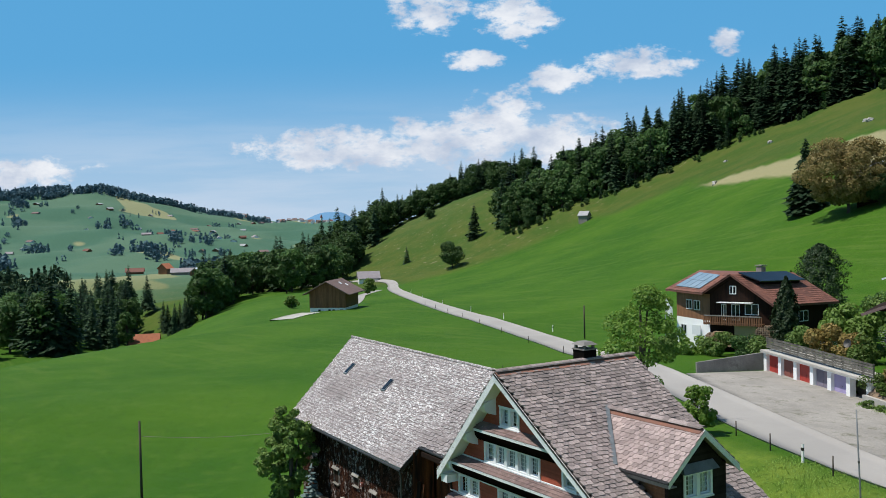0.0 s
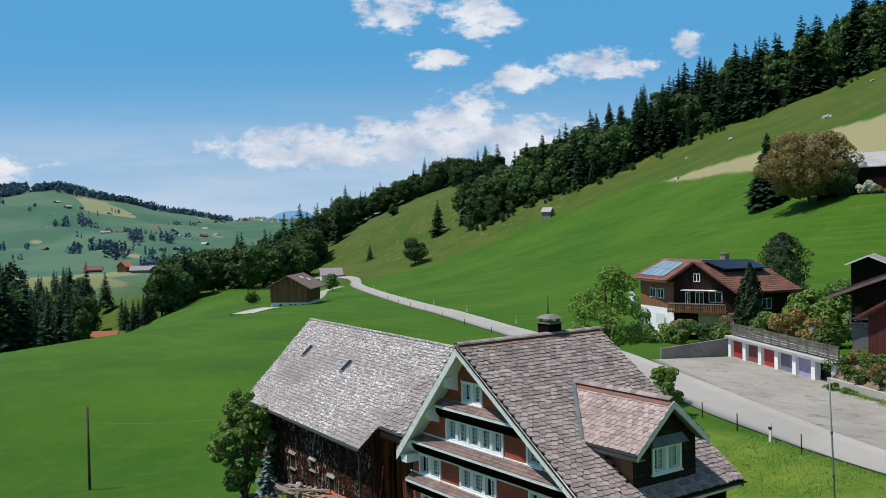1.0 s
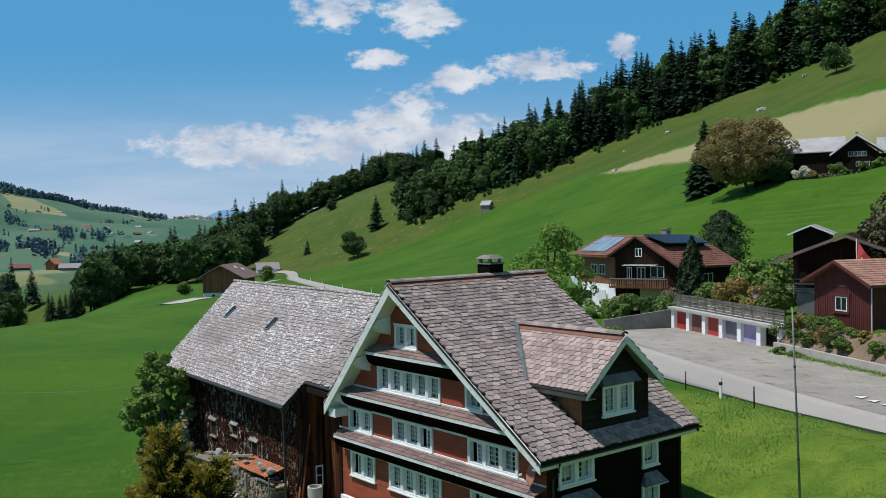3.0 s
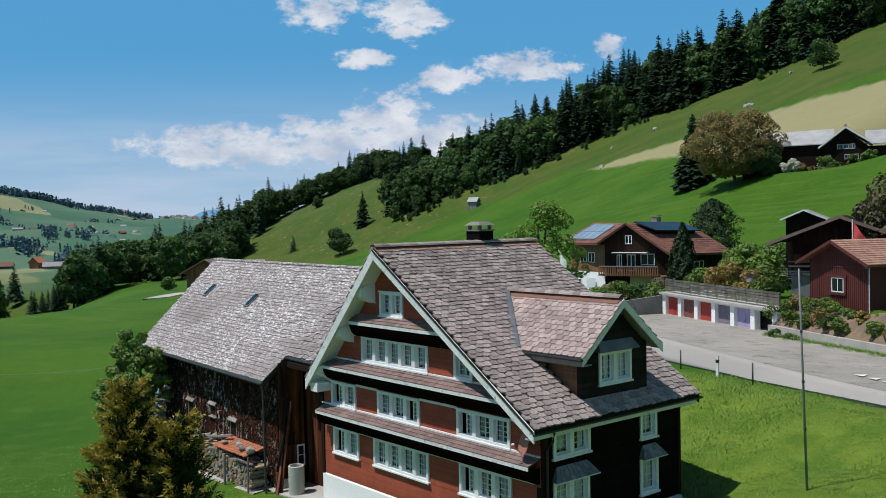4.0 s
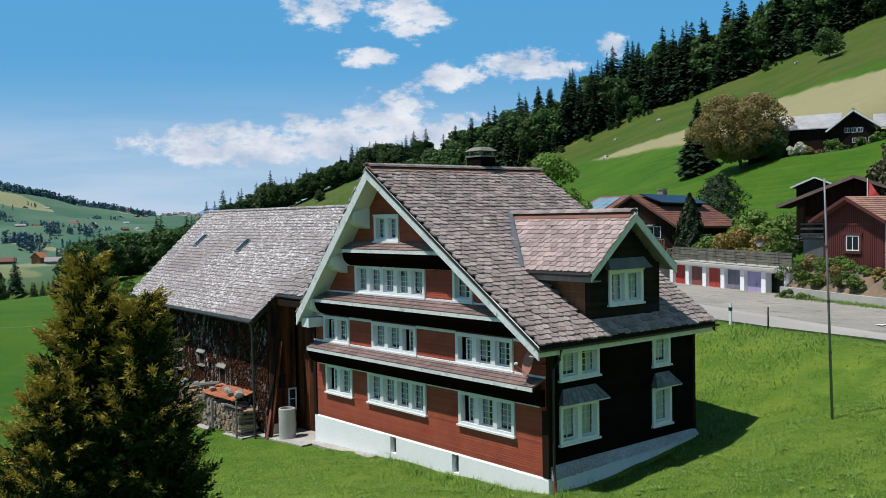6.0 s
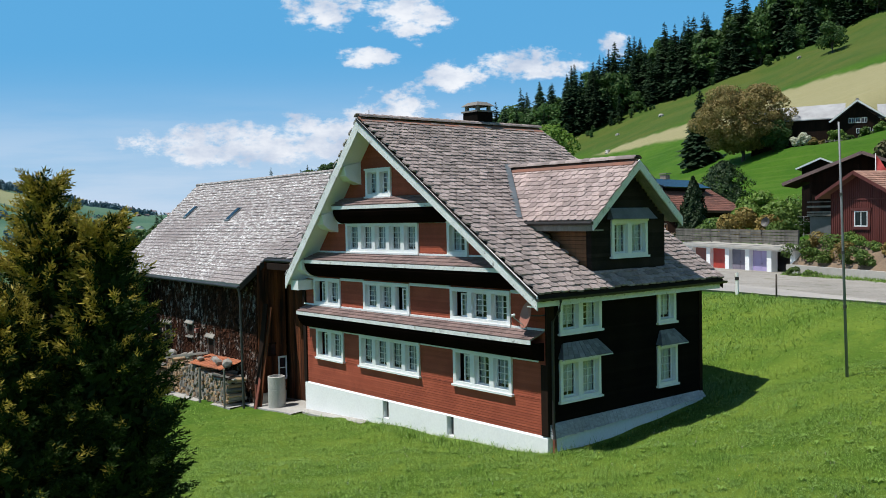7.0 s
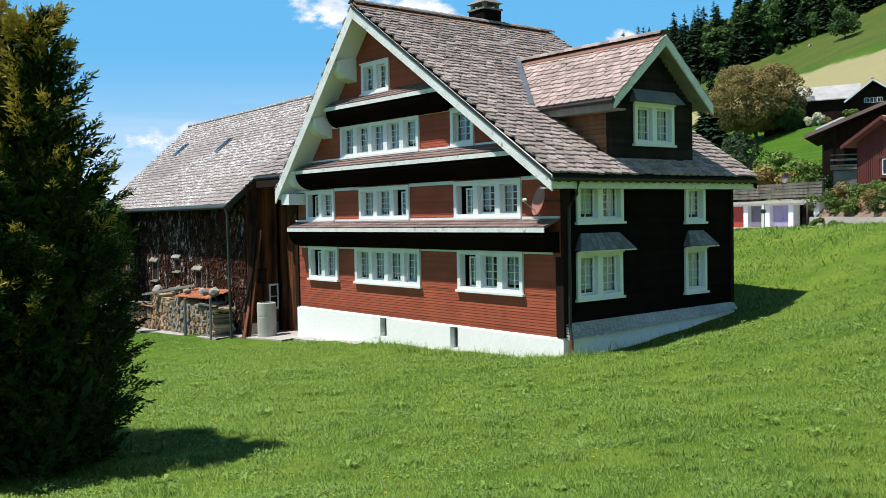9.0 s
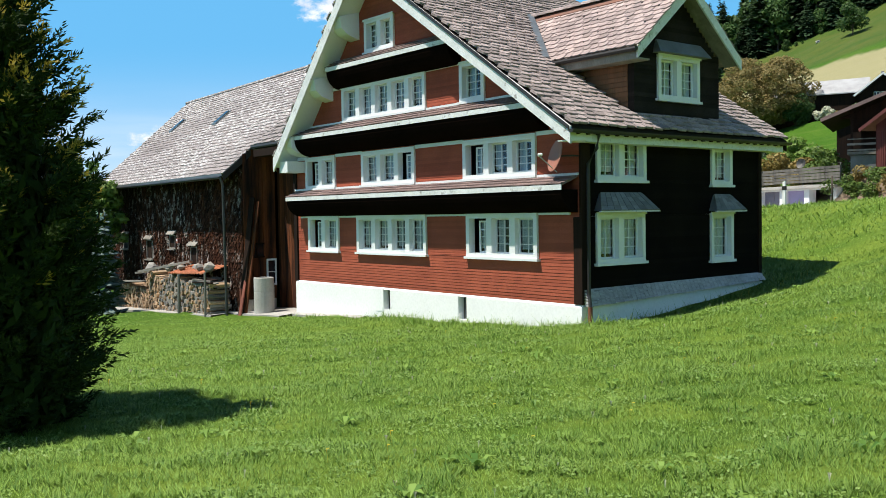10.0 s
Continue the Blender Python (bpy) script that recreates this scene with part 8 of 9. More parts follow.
# far woods, one mass
def far_woods():
    g = np.random.default_rng(9)
    spots = []

    def clump(a, d, spread_a, spread_d, n, h):
        aa, dd = g.normal(a, spread_a, n), g.normal(d, spread_d, n)
        for q, w in zip(aa, dd):
            u = w / math.hypot(1, q)
            x, y = to_xy(u, u * q)
            spots.append((x, y, h * g.uniform(0.7, 1.25), g.random() < 0.5))
    for i in range(170):   # skyline woods of the far slope
        a = g.uniform(-0.50, -0.26)
        if -0.40 < a < -0.385:
            continue
        clump(a, g.uniform(2280, 2420), 0.004, 12, 6, 17)
    for i in range(60):
        clump(g.uniform(-0.26, -0.185), g.uniform(2450, 2700), 0.004, 12, 5, 14)
    for i in range(34):    # copses and hedges
        clump(g.uniform(-0.48, -0.20), g.uniform(1250, 2150), 0.003, 12, int(g.integers(1, 6)), 10)
    for a, d, n in ((-0.345, 1350, 12), (-0.32, 1420, 22), (-0.305, 1300, 30), (-0.285, 1540, 14), (-0.25, 1500, 8), (-0.36, 1830, 10), (-0.335, 1880, 10), (-0.45, 1850, 16), (-0.43, 1450, 10), (-0.47, 1300, 26), (-0.45, 2080, 30)):
        clump(a, d, 0.005, 22, n, 14)
    for i in range(36):
        clump(g.uniform(-0.275, -0.215), g.uniform(1060, 1150), 0.003, 10, 4, 15)
    for i in range(120):
        clump(g.uniform(-0.55, -0.41), g.uniform(470, 760), 0.006, 12, 3, 20)
    for i in range(60):
        clump(g.uniform(-0.26, -0.20), g.uniform(640, 760) if g.random() < 0.5 else g.uniform(560, 640), 0.005, 12, 2, 17)
    mass = {True: ([], []), False: ([], [])}
    k = {True: 0, False: 0}
    seed = 0
    for x, y, h, con in spots:
        u, v = to_uv(x, y)
        a, d = v / u, math.hypot(u, v)
        if -0.40 < a < -0.27 and 430 < d < 900:
            continue
        z = float(ground_z(x, y)) - 1
        n = 26 if d > 900 else 110
        if con:
            q = g.random(n)
            ang = g.uniform(0, 6.283, n)
            rr = h * 0.17 * (1 - q) * g.uniform(0.75, 1.1, n)
            pts = np.stack([x + rr * np.cos(ang), y + rr * np.sin(ang), z + h * (0.05 + 0.95 * q)], 1)
            nr = np.stack([np.cos(ang), np.sin(ang), np.full(n, 0.4)], 1)
            size = h * (0.13 if d > 900 else 0.055)
        else:
            dd = g.normal(0, 1, (n, 3))
            dd /= np.linalg.norm(dd, axis=1, keepdims=True)
            pts = np.array([x, y, z + h * 0.5]) + dd * np.array([h * 0.34, h * 0.34, h * 0.42]) * g.uniform(0.75, 1.05, (n, 1))
            nr = dd
            size = h * (0.17 if d > 900 else 0.075)
        seed += 1
        v_, f_ = leaf_cloud(pts, nr, size, 1.0, seed)
        mass[d > 900][0].append(v_)
        mass[d > 900][1].append(f_ + k[d > 900])
        k[d > 900] += len(v_)
    for far, mat, label in ((True, HAZE_WOOD, "woods and copses across the valley, haze-blue in their colour"), (False, SPRUCE, "dark green wood on the valley floor")):
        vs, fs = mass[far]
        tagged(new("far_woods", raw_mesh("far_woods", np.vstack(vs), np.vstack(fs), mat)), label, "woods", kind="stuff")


far_woods()

# single trees of the meadow
def lone(master, x, y, turn=0.0, dz=-0.1):
    master.matrix_basis = pose(x, y, float(ground_z(x, y)) + dz, 0, 0, turn)
    return master


lone(spruce(19, 4.6, 81, levels=26, arms=11, bare=0.02, label="single dark spruce on the knoll meadow"), -376, 254.6)
lone(spruce(9.5, 2.6, 82, levels=18, bare=0.02, label="small young spruce on the knoll meadow"), -403.2, 229.0)
lone(broadleaf(13, 5.6, 83, leaves=2600, size=0.45, trunk=0.1, name="apple_tree", label="round green fruit tree in the meadow"), -341.5, 217.2)
lone(broadleaf(11, 5.0, 84, leaves=2400, size=0.40, trunk=0.12, name="maple_tree", label="leaning green tree at the wood's edge"), -147, 293.4)
lone(broadleaf(8, 3.2, 90, leaves=1500, size=0.4, trunk=0.1, label="round bush on the knoll's brow"), -462, 281)
lone(broadleaf(6, 2.6, 91, FRESH, leaves=1500, size=0.3, trunk=0.12, name="orchard_tree", label="small green tree by the far barn"), -268, 133)
lone(broadleaf(4, 2.2, 92, FRESH, leaves=1200, size=0.26, trunk=0.1, name="orchard_tree", label="small green tree by the far barn"), -231, 86.5)
lone(broadleaf(17.6, 9.4, 85, WALNUT, leaves=36000, size=0.24, trunk=0.08, lobes=170, fine=True, puff=0.9, name="walnut_tree", label="broad walnut tree with bronze spring leaves"), -93.6, 155.2)
lone(spruce(18.0, 4.6, 86, SPRUCE, levels=60, arms=14, sprays=4, bare=0.02, name="fir_tree", label="dark fir beside the walnut tree", droop=0.25), -111.5, 166.0)
lone(broadleaf(6.5, 3.2, 87, BEECH, leaves=5000, size=0.2, fine=True, trunk=0.1, name="beech_tree", label="green tree beside the walnut"), -86.5, 155.5)
for i, (x, y, h, r, m) in enumerate([(-81.0, 156.5, 3.0, 2.0, BLOSSOM), (-74.0, 157.4, 3.2, 2.0, FRESH), (-77.6, 156.6, 1.8, 1.7, OCHRE), (-71.0, 156.5, 1.6, 1.4, SHRUB), (-67.5, 156.5, 2.4, 1.6, SHRUB), (-64, 156, 2.2, 1.8, SHRUB)]):
    lone(broadleaf(h, r, 100 + i, m, leaves=1600, size=0.2, trunk=0.02, lobes=14, name="garden_shrub", label="flowering shrub before the hill farm" if m is BLOSSOM else "green shrub before the hill farm", stem=False), x, y)
# leafy tree behind the roof, by the road
lone(broadleaf(11.2, 3.1, 88, ASH, leaves=6000, size=0.12, trunk=0.14, lobes=46, puff=0.72, name="ash_tree", label="fresh green young tree behind the farmhouse"), -23.2, 23.4)
lone(broadleaf(3.9, 1.2, 89, ASH, leaves=2600, size=0.11, trunk=0.1, lobes=40, puff=0.75, name="ash_tree", label="fresh green young tree at the roadside"), -17.4, 23.4)
lone(broadleaf(8.1, 1.75, 93, SHRUB, leaves=9500, size=0.11, trunk=0.02, lobes=90, puff=0.8, name="elder_tree", label="slim dark green tree at the barn's far corner"), -30.4, -1.9)
# garden of the chalet
for i, (x, y, h, r, m, lab, lv) in enumerate([
        (-52.5, 57.2, 2.4, 2.6, SHRUB, "green shrub on the bank before the chalet", 2600),
        (-48.5, 57.4, 2.6, 2.4, FRESH, "fresh green shrub on the bank before the chalet", 2600), (-44.2, 57.2, 2.9, 2.4, SHRUB, "green shrub on the bank before the chalet", 2600), (-40.5, 56.5, 2.9, 2.2, BEECH, "dark green shrub on the bank before the chalet", 2600),
        (-37.4, 55.8, 2.6, 2.0, SHRUB, "green shrub beside the garages", 2200), (-56.5, 56.0, 1.9, 2.2, FRESH, "fresh green shrub on the bank before the chalet", 2200), (-31.6, 53.9, 3.0, 1.7, SHRUB, "dark green shrub behind the slat fence", 2600),
        (-27.6, 56.2, 4.6, 2.6, FRESH, "bright green shrub in the terrace garden", 4200), (-27.2, 51.6, 2.9, 1.8, OCHRE, "ochre shrub behind the slat fence", 2600), (-24.2, 51.0, 2.4, 1.5, OCHRE, "ochre shrub behind the slat fence", 2000),
        (-20.5, 48.0, 3.0, 1.5, FRESH, "fresh green young shrub behind the slat fence", 1900), (-33, 73, 6.0, 4.0, SHRUB, "green garden tree behind the chalet", 3600), (-28, 70, 6.5, 4.2, SHRUB, "green garden tree behind the chalet", 3600), (-36, 78, 6.0, 3.6, BEECH, "dark green garden tree behind the chalet", 3000),
        (-24, 66, 6, 3.4, SHRUB, "green garden tree beside the dark house", 3000), (-8.0, 53.5, 12.0, 5.2, OLIVE, "olive brown pine behind the shed", 12000), (-2.0, 53, 11.5, 5.0, OLIVE, "olive brown pine behind the shed", 9000), (-14.5, 55.5, 8.5, 3.0, OLIVE, "olive brown young pine behind the shed", 5000)]):
    lone(broadleaf(h, r, 120 + i, m, leaves=lv, size=0.13 if h < 4 else 0.2, trunk=0.02 if h < 7 else 0.12, lobes=20, name="thuja" if m is THUJA else "garden_shrub" if h < 5 else "garden_tree", label=lab, stem=h >= 5 and m is not THUJA, squash=1.0), x, y)
def column(h, r, x, y, seed, name, label, prof=(0.75, 0.95, 1.0, 0.8, 0.42, 0.02), rough=1.0):
    """A narrow conical evergreen of upright scale sprays."""
    g = np.random.default_rng(seed)
    tree = thing(name, label, "tree", on_ground(x, y, -0.1))
    part("trunk", Form().tube([(0, 0, -0.3), (0, 0, h * 0.9)], [0.12, 0.02], 6), BARK, tree)
    n = int(1100 * h)
    k, a = g.random(n) ** 0.8, g.uniform(0, 6.283, n)
    rr = r * np.interp(k, [0, 0.12, 0.35, 0.6, 0.85, 1.0], prof) * g.uniform(0.6, 1.04, n) * (1 + rough * (0.13 * np.sin(3 * a + 7 * k) + 0.12 * np.sin(7 * a - 23 * k) + 0.08 * np.sin(2 * a + 41 * k)))
    p = np.stack([rr * np.cos(a), rr * np.sin(a), h * k], 1)
    v, f = leaf_cloud(p, np.stack([np.cos(a), np.sin(a), 0.5 + 0 * a], 1), 0.12, 1.5, seed, True)
    part("crown", raw_mesh("crown", v, f, THUJA), THUJA, tree)


column(11.2, 3.3, -51.5, 85.6, 98, "pine_tree", "dark bushy pine behind the chalet", (0.45, 0.8, 1.0, 0.95, 0.7, 0.12), 1.9)
column(8.8, 1.55, -39.7, 62.6, 97, "thuja", "narrow dark conical thuja before the chalet")
# shrubs on the bank over the low wall
bank_a, bank_b = Vector((-16.8, 41.5, 0)), Vector((9.4, 29.6, 0))
bn = Vector((-(bank_b - bank_a).normalized().y, (bank_b - bank_a).normalized().x, 0))
for i in range(36):
    p = bank_a.lerp(bank_b, (i + 0.4) / 40) + bn * (0.8 + 1.1 * (i % 2) + rnd.uniform(-0.2, 0.2))
    s = rnd.uniform(0.55, 1.0) * (1.35 if i < 9 else 1.0)
    if i > 9 and i % 3 == 0:
        continue
    sh_ = broadleaf(1.25 * s, 0.85 * s, 150 + i, (SHRUB, OCHRE, FRESH, SHRUB, FRESH)[i % 5], leaves=750, size=0.085, trunk=0.0, lobes=9, name="bank_shrub", label="rounded green shrub on the earth bank", stem=False)
    sh_.matrix_basis = pose(p.x, p.y, 3.35 + 0.7 * (i % 2), 0, 0, 0)
    sh_["group"] = "bank shrubs"


# golden cypress on the lawn
def cypress():
    g = np.random.default_rng(77)
    tree = thing("golden_cypress", "large bushy golden-tipped cypress on the lawn", "tree", on_ground(0.15, -13.75))
    tops = [(0.0, -0.15, 8.15, 1.6), (0.9, 0.65, 7.4, 1.25), (-0.9, 0.1, 6.3, 1.45), (0.5, -1.1, 6.0, 1.45), (0.3, 0.75, 5.2, 1.3), (-0.3, 0.95, 5.6, 1.2), (-1.15, -0.75, 4.3, 1.25)]
    f = Form().tube([(0, 0, -0.5), (0, 0, 3), (0, -0.1, 7.6)], [0.2, 0.14, 0.03], 8)
    for x, y, h, r in tops[1:]:
        f.tube([(x * 0.3, y * 0.3, 0.3), (x * 0.9, y * 0.9, h * 0.5), (x, y, h * 0.95)], [0.1, 0.07, 0.02], 6)
    part("trunk", f, BARK, tree)
    P, D, L, G_ = [], [], [], []
    for x, y, h, r in tops:
        n = int(26 * r * h)
        k = g.random(n) ** 0.85
        a = g.uniform(0, 6.283, n)
        prof = np.interp(k, [0, 0.06, 0.25, 0.5, 0.75, 0.92, 1.0], [0.56, 0.76, 0.96, 0.92, 0.58, 0.25, 0.03])
        reach = g.uniform(0.55, 1.0, n) * (1.0 - 0.35 * k)
        rr = np.maximum(r * prof * g.uniform(0.8, 1.08, n) - reach * 0.45, 0.0)
        root = np.stack([x + rr * np.cos(a), y + rr * np.sin(a), h * k - 0.25], 1)
        axis = np.stack([np.cos(a), np.sin(a), 0.55 + 0.9 * k + g.normal(0, 0.18, n)], 1)
        axis /= np.linalg.norm(axis, axis=1, keepdims=True)
        # gold tips favour sunward, high plumes: the lit side is put into the colour
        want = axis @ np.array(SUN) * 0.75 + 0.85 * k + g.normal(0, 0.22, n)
        for q in np.linspace(0.05, 1.0, 17):
            wob = g.normal(0, 0.13, (n, 3)) * (1.15 - q) * reach[:, None]
            P.append(root + axis * (reach * q)[:, None] + np.stack([np.cos(a), np.sin(a), np.zeros(n)], 1) * (0.22 * q * q * reach)[:, None] + wob)
            D.append(axis + g.normal(0, 0.35, (n, 3)) + np.stack([np.cos(a), np.sin(a), -0.2 * np.ones(n)], 1) * (0.5 * q))
            L.append((0.20 + 0.14 * g.random(n)) * (1.1 - 0.45 * q))
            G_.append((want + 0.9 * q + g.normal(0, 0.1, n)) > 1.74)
    P, D, L, gold = np.vstack(P), np.vstack(D), np.concatenate(L), np.concatenate(G_)
    D /= np.linalg.norm(D, axis=1, keepdims=True)
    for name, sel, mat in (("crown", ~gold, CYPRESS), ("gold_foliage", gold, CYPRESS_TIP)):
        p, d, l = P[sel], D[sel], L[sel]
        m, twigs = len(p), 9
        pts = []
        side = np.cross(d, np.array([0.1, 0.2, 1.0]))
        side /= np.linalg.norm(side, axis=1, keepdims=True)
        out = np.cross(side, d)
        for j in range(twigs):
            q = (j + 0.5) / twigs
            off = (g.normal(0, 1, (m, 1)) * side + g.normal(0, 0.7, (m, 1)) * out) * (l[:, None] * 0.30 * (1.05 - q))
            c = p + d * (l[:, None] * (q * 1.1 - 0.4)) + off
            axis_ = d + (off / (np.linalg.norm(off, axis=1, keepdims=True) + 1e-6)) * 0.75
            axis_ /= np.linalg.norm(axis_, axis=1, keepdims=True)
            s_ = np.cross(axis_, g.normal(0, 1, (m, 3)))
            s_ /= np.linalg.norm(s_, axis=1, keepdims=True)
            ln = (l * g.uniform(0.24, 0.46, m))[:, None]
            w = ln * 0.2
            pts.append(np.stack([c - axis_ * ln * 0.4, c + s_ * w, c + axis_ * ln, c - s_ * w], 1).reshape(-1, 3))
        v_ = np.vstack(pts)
        part(name, raw_mesh(name, v_, np.arange(len(v_)).reshape(-1, 4), mat), mat, tree, "yellow-gold tips, most on the sunward side and top" if name == "gold_foliage" else "")
    core = []
    for x, y, h, r in tops:
        n = 2600
        k, a = g.random(n), g.uniform(0, 6.283, n)
        rr = r * np.interp(k, [0, 0.06, 0.25, 0.5, 0.75, 1.0], [0.55, 0.72, 0.74, 0.56, 0.3, 0.0]) * g.uniform(0.5, 0.95, n)
        core.append(np.stack([x + rr * np.cos(a), y + rr * np.sin(a), h * k * 0.96], 1))
    core = np.vstack(core)
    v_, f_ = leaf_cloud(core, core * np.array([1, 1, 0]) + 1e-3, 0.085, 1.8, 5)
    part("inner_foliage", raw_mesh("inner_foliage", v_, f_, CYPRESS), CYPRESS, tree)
    return tree


cypress()
blue = spruce(4.6, 0.9, 95, FIR_BLUE, levels=22, arms=10, bare=0.02, name="blue_spruce", label="small blue spruce by the barn wall", droop=0.1)
lone(blue, -24.6, -2.9)


# lawn: blades in clumps, denser near the walk's end
def on_lawn(x, y):
    edge = np.interp(x, [-15, -5.8, 2.8, 20, 45], [25.6, 21.1, 18.3, 13.4, 6.0])
    return ~(((x > -13.6) & (x < 0.35) & (y > -0.1) & (y < 7.6)) | ((x < -9.2) & (y > -0.47)) | ((x < -13) & (y > -1.85)) | (y > edge + 0.3))


def tufts(x, y):
    return np.sin(x * 2.1 + 2 * np.sin(y * 1.7)) * np.cos(y * 2.4 + 1.5 * np.sin(x * 1.3)) + 0.6 * np.sin(x * 5.3 - y * 3.9 + 2 * np.sin(y * 2.2)) + 0.5 * np.sin(x * 11.0 + 3 * np.sin(y * 7.0)) * np.sin(y * 9.0)


def lawn(n, near, far, power, tall, wide, seed, label, only=-9.0):
    g = np.random.default_rng(seed)
    d = near + (far - near) * g.random(n) ** power
    a = math.radians(147.2 - 6.5) + g.uniform(-0.56, 0.56, n)
    x, y = 17.0 + d * np.cos(a), -17.5 + d * np.sin(a)
    patch = tufts(x, y)
    keep = on_lawn(x, y) & (patch > only) & (g.random(n) < (0.85 + 0.15 * patch) * (1 - 0.6 * np.clip((d - 0.7 * far) / (0.3 * far), 0, 1)))
    x, y, d, patch = x[keep], y[keep], d[keep], patch[keep]
    m = len(x)
    z = ground_z(x, y) + hummocks(x, y) - 0.015
    by_wall = ((y > -0.9) & (x < 0.6)) | ((x < 0.75) & (x > -1) & (y > -1))
    h = tall * (0.030 + 0.050 * g.random(m) ** 3 + 0.014 * np.clip(patch, -1, 1.6)) * np.where(by_wall, 1.0 + 2.6 * g.random(m) ** 2, 1.0) * (1 + 0.012 * d)
    w = wide * (0.0030 + 0.0034 * g.random(m)) * (1 + 0.055 * d)
    t = g.uniform(0, 6.283, m)
    lean = h * g.uniform(0.3, 1.5, m)
    dx, dy = np.cos(t), np.sin(t)
    b0 = np.stack([x - dy * w, y + dx * w, z], 1)
    b1 = np.stack([x + dy * w, y - dx * w, z], 1)
    tip = np.stack([x + dx * lean, y + dy * lean, z + h], 1)
    v = np.stack([b0, b1, tip], 1).reshape(-1, 3)
    me = raw_mesh("lawn_grass", v, np.arange(3 * m).reshape(-1, 3), BLADE, True)
    up = np.repeat(np.stack([dx * 0.4, dy * 0.4, np.ones(m)], 1), 3, 0)
    up /= np.linalg.norm(up, axis=1, keepdims=True)
    me.normals_split_custom_set_from_vertices(up.tolist())
    return tagged(new("lawn_grass", me), label, "grass", kind="stuff")


lawn(640000, 5.0, 32.0, 1.2, 1.0, 1.0, 31, "fresh green mown grass with uneven tufts round the house")
lawn(210000, 24.0, 56.0, 1.0, 0.62, 1.6, 33, "longer uneven grass on the slope towards the road")

lawn(140000, 4.5, 22.0, 1.1, 1.7, 1.25, 35, "taller dark green grass tufts in the lawn", 0.75)


def leaflets():
    """Small flat leaves of clover and herbs between the blades."""
    g = np.random.default_rng(61)
    n = 150000
    d, a = 4.5 + 22 * g.random(n) ** 1.1, math.radians(140.7) + g.uniform(-0.56, 0.56, n)
    x, y = 17.0 + d * np.cos(a), -17.5 + d * np.sin(a)
    keep = on_lawn(x, y) & (tufts(x * 0.7 + 3, y * 0.7) > 0.1 + 0.5 * g.random(n))
    x, y, d = x[keep], y[keep], d[keep]
    z = ground_z(x, y) + hummocks(x, y) + g.uniform(0.015, 0.055, len(x))
    v, f = leaf_cloud(np.stack([x, y, z], 1), np.tile((0.0, 0.0, 1.2), (len(x), 1)), 0.011 * (1 + 0.05 * d), 1.0, 62)
    return tagged(new("clover_leaves", raw_mesh("clover_leaves", v, f, CLOVER_LEAF)), "small pale green clover leaves in the lawn", "plants", kind="stuff")


leaflets()


def wall_grass():
    """A ragged strip of long grass between the asphalt and the low wall."""
    g = np.random.default_rng(71)
    n = 9000
    k = g.random(n)
    off = -0.1 - np.abs(g.normal(0, 0.45, n)) * (0.5 + 0.5 * np.sin(k * 40) ** 2)
    x, y = bank_a.x + (bank_b.x - bank_a.x) * k + bn.x * off, bank_a.y + (bank_b.y - bank_a.y) * k + bn.y * off
    z = ground_z(x, y)
    h, w, t = 0.10 + 0.22 * g.random(n) ** 2, 0.012 + 0.012 * g.random(n), g.uniform(0, 6.283, n)
    dx, dy = np.cos(t), np.sin(t)
    v = np.stack([np.stack([x - dy * w, y + dx * w, z], 1), np.stack([x + dy * w, y - dx * w, z], 1), np.stack([x + dx * h * 0.6, y + dy * h * 0.6, z + h], 1)], 1).reshape(-1, 3)
    return tagged(new("wall_grass", raw_mesh("wall_grass", v, np.arange(3 * n).reshape(-1, 3), BLADE)), "ragged strip of long grass at the foot of the low wall", "grass", kind="stuff")


wall_grass()
for i, (x, y, h, r) in enumerate([(-15.2, 40.3, 0.7, 1.0), (-13.9, 39.8, 0.55, 0.8)]):
    lone(broadleaf(h, r, 190 + i, SHRUB, leaves=900, size=0.07, trunk=0.0, lobes=12, name="low_shrub", label="low dark green shrub beside the last garage", stem=False), x, y)


def weeds():
    g = np.random.default_rng(12)
    v, f = [], []
    for i in range(60):
        x, y = (g.uniform(0.2, 1.6), g.uniform(0.5, 8.5)) if i % 2 else (g.uniform(-4, 9), g.uniform(-12, 4))
        if x < 0.3 and y > -0.8:
            continue
        z = float(ground_z(x, y)) + g.uniform(0.10, 0.2)
        k = len(v)
        r = 0.022
        v.extend([(x - r, y, z), (x, y - r, z), (x + r, y, z), (x, y + r, z), (x, y, z - 0.2)])
        f.extend([(k, k + 1, k + 2), (k, k + 2, k + 3), (k, k + 1, k + 4)])
    return tagged(new("buttercups", raw_mesh("buttercups", np.array(v), np.array(f), YELLOW)), "scattered yellow buttercups in the lawn", "flowers", kind="stuff")


weeds()


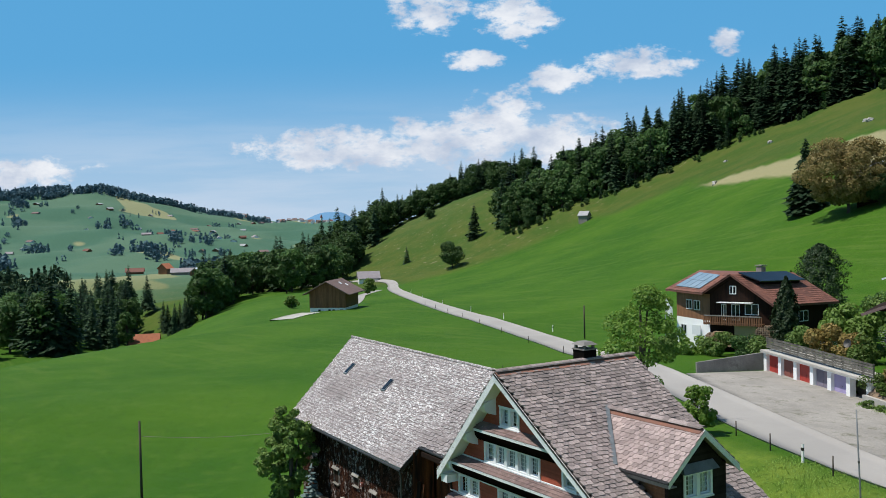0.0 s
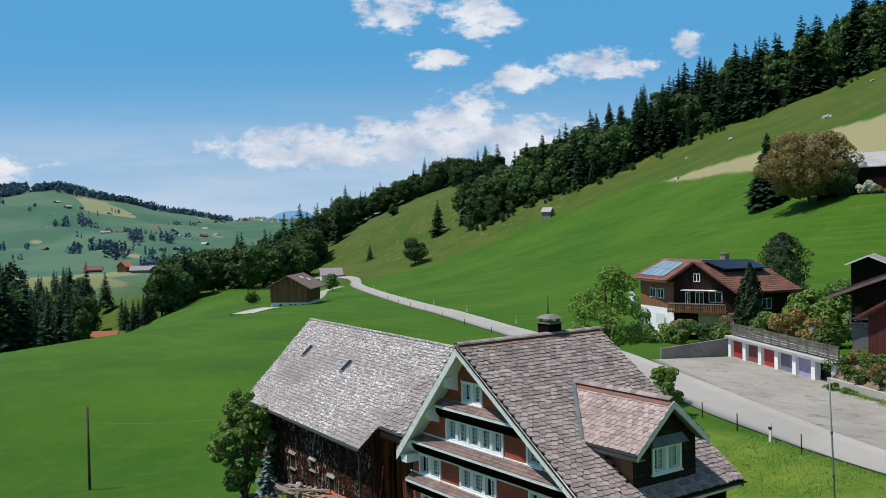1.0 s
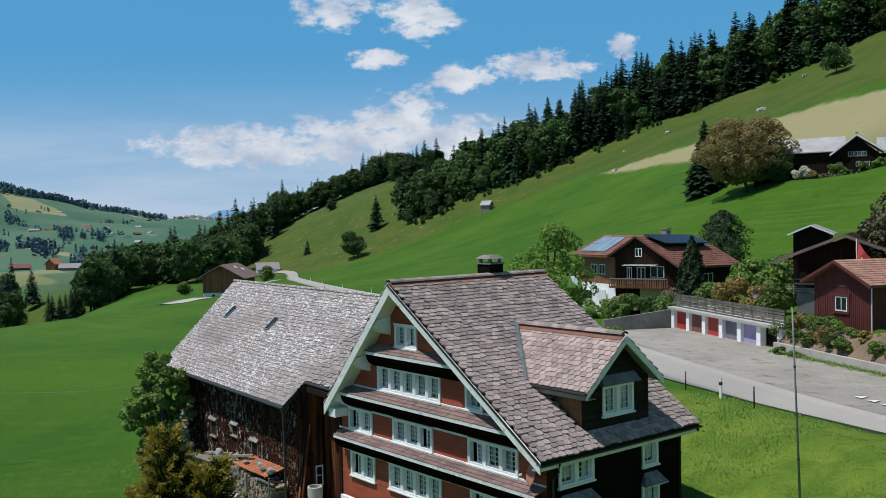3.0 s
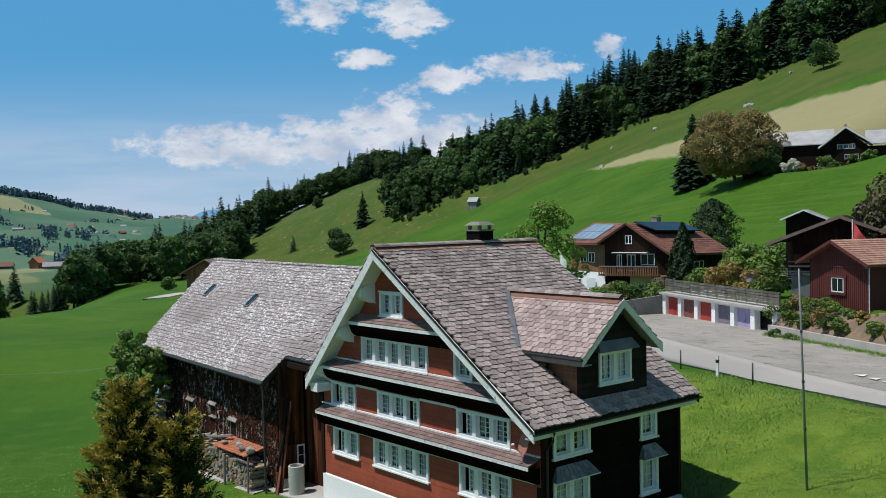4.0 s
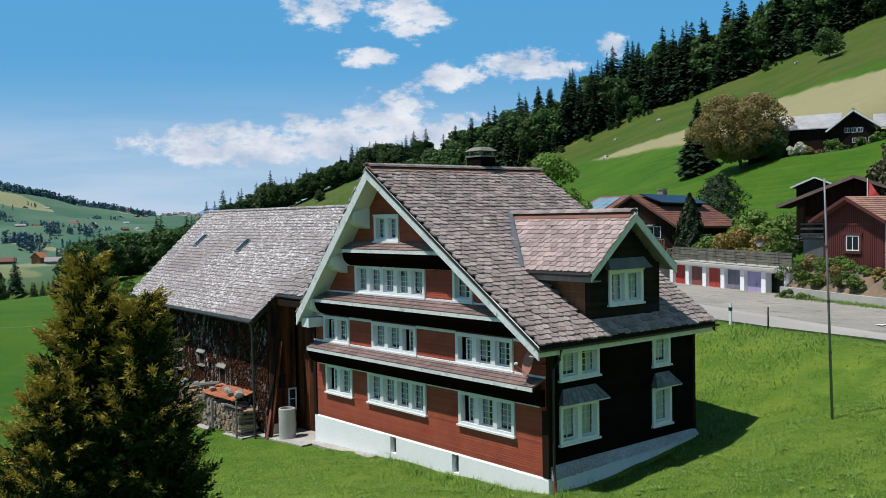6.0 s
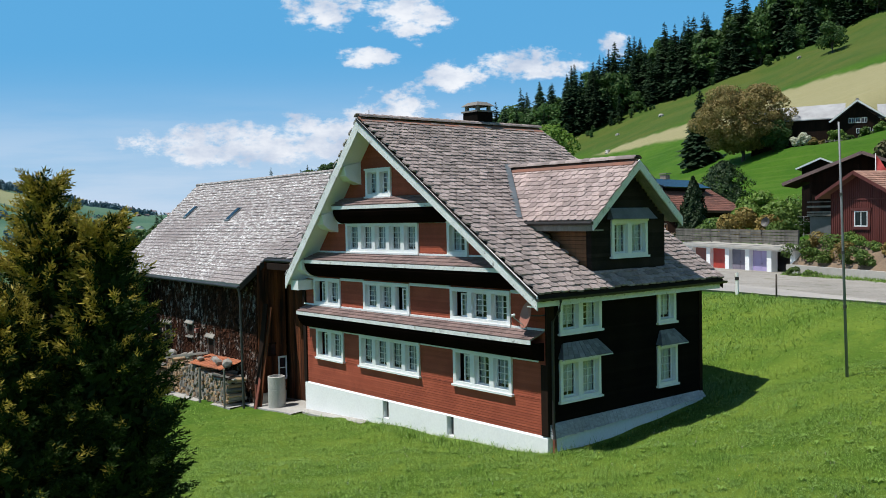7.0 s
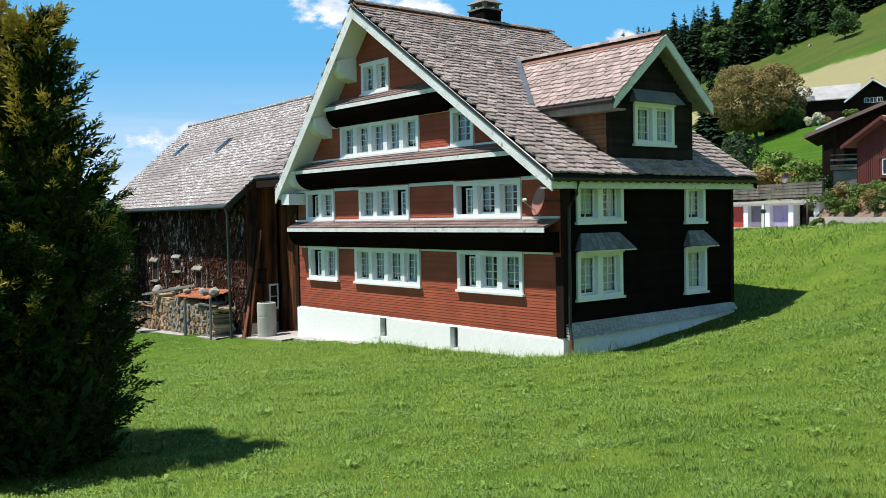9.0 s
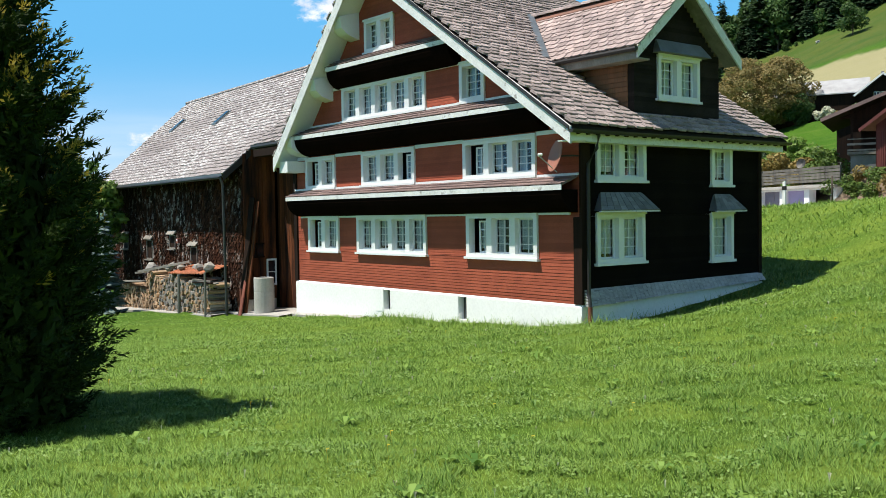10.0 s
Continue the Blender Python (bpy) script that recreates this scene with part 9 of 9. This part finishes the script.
def rosettes(name, count, seed, mat, leaves, size, rise, label):
    """Low broad-leaved plants scattered through the turf."""
    g = np.random.default_rng(seed)
    v, f = [], []
    for i in range(count):
        x, y = g.uniform(-6, 13), g.uniform(-14, 7)
        if (x < 0.4 and y > -0.7) or math.hypot(x - 0.15, y + 13.75) < 2.4:
            continue
        z = float(ground_z(x, y) + hummocks(x, y))
        s = size * g.uniform(0.6, 1.4)
        for j in range(leaves):
            a = 6.283 * j / leaves + g.uniform(-0.4, 0.4)
            cx, cy, k = math.cos(a), math.sin(a), len(v)
            v.extend([(x, y, z), (x + cx * s * 0.55 - cy * s * 0.2, y + cy * s * 0.55 + cx * s * 0.2, z + rise), (x + cx * s, y + cy * s, z + rise * 0.8), (x + cx * s * 0.55 + cy * s * 0.2, y + cy * s * 0.55 - cx * s * 0.2, z + rise)])
            f.append((k, k + 3, k + 2, k + 1))
    return tagged(new(name, raw_mesh(name, np.array(v), np.array(f), mat)), label, "plants", kind="stuff")


rosettes("plantain", 260, 44, FRESH, 7, 0.09, 0.06, "dark green plantain rosettes in the lawn")
rosettes("dock_leaves", 160, 45, BLADE, 5, 0.15, 0.10, "broad light green dock leaves in the lawn")
rosettes("clover", 240, 46, BLOSSOM, 4, 0.022, 0.09, "white clover heads in the lawn")
# loose rocks and stumps below the wood
for i, (x, y, s) in enumerate([(-206, 244, 1.2), (-204.5, 241.5, 0.9), (-160, 268, 1.6), (-163, 270, 1.2), (-225, 300, 1.4), (-240, 290, 1.0), (-180, 330, 1.3)]):
    bm_ = bmesh.new()
    bmesh.ops.create_icosphere(bm_, subdivisions=2, radius=s)
    for q in bm_.verts:
        q.co *= 0.75 + 0.5 * noise.noise(q.co * 1.3 + Vector((i, 0, 0)))
        q.co.z *= 0.8
    me = bpy.data.meshes.new("boulder")
    bm_.to_mesh(me)
    bm_.free()
    me.materials.append(STONE)
    ob = tagged(new("boulder", me), "pale limestone boulder in the upper pasture", "rock", group="boulders")
    ob.matrix_basis = pose(*on_ground(x, y, 0.2))
lay_main_roof()
lay_barn_roof()
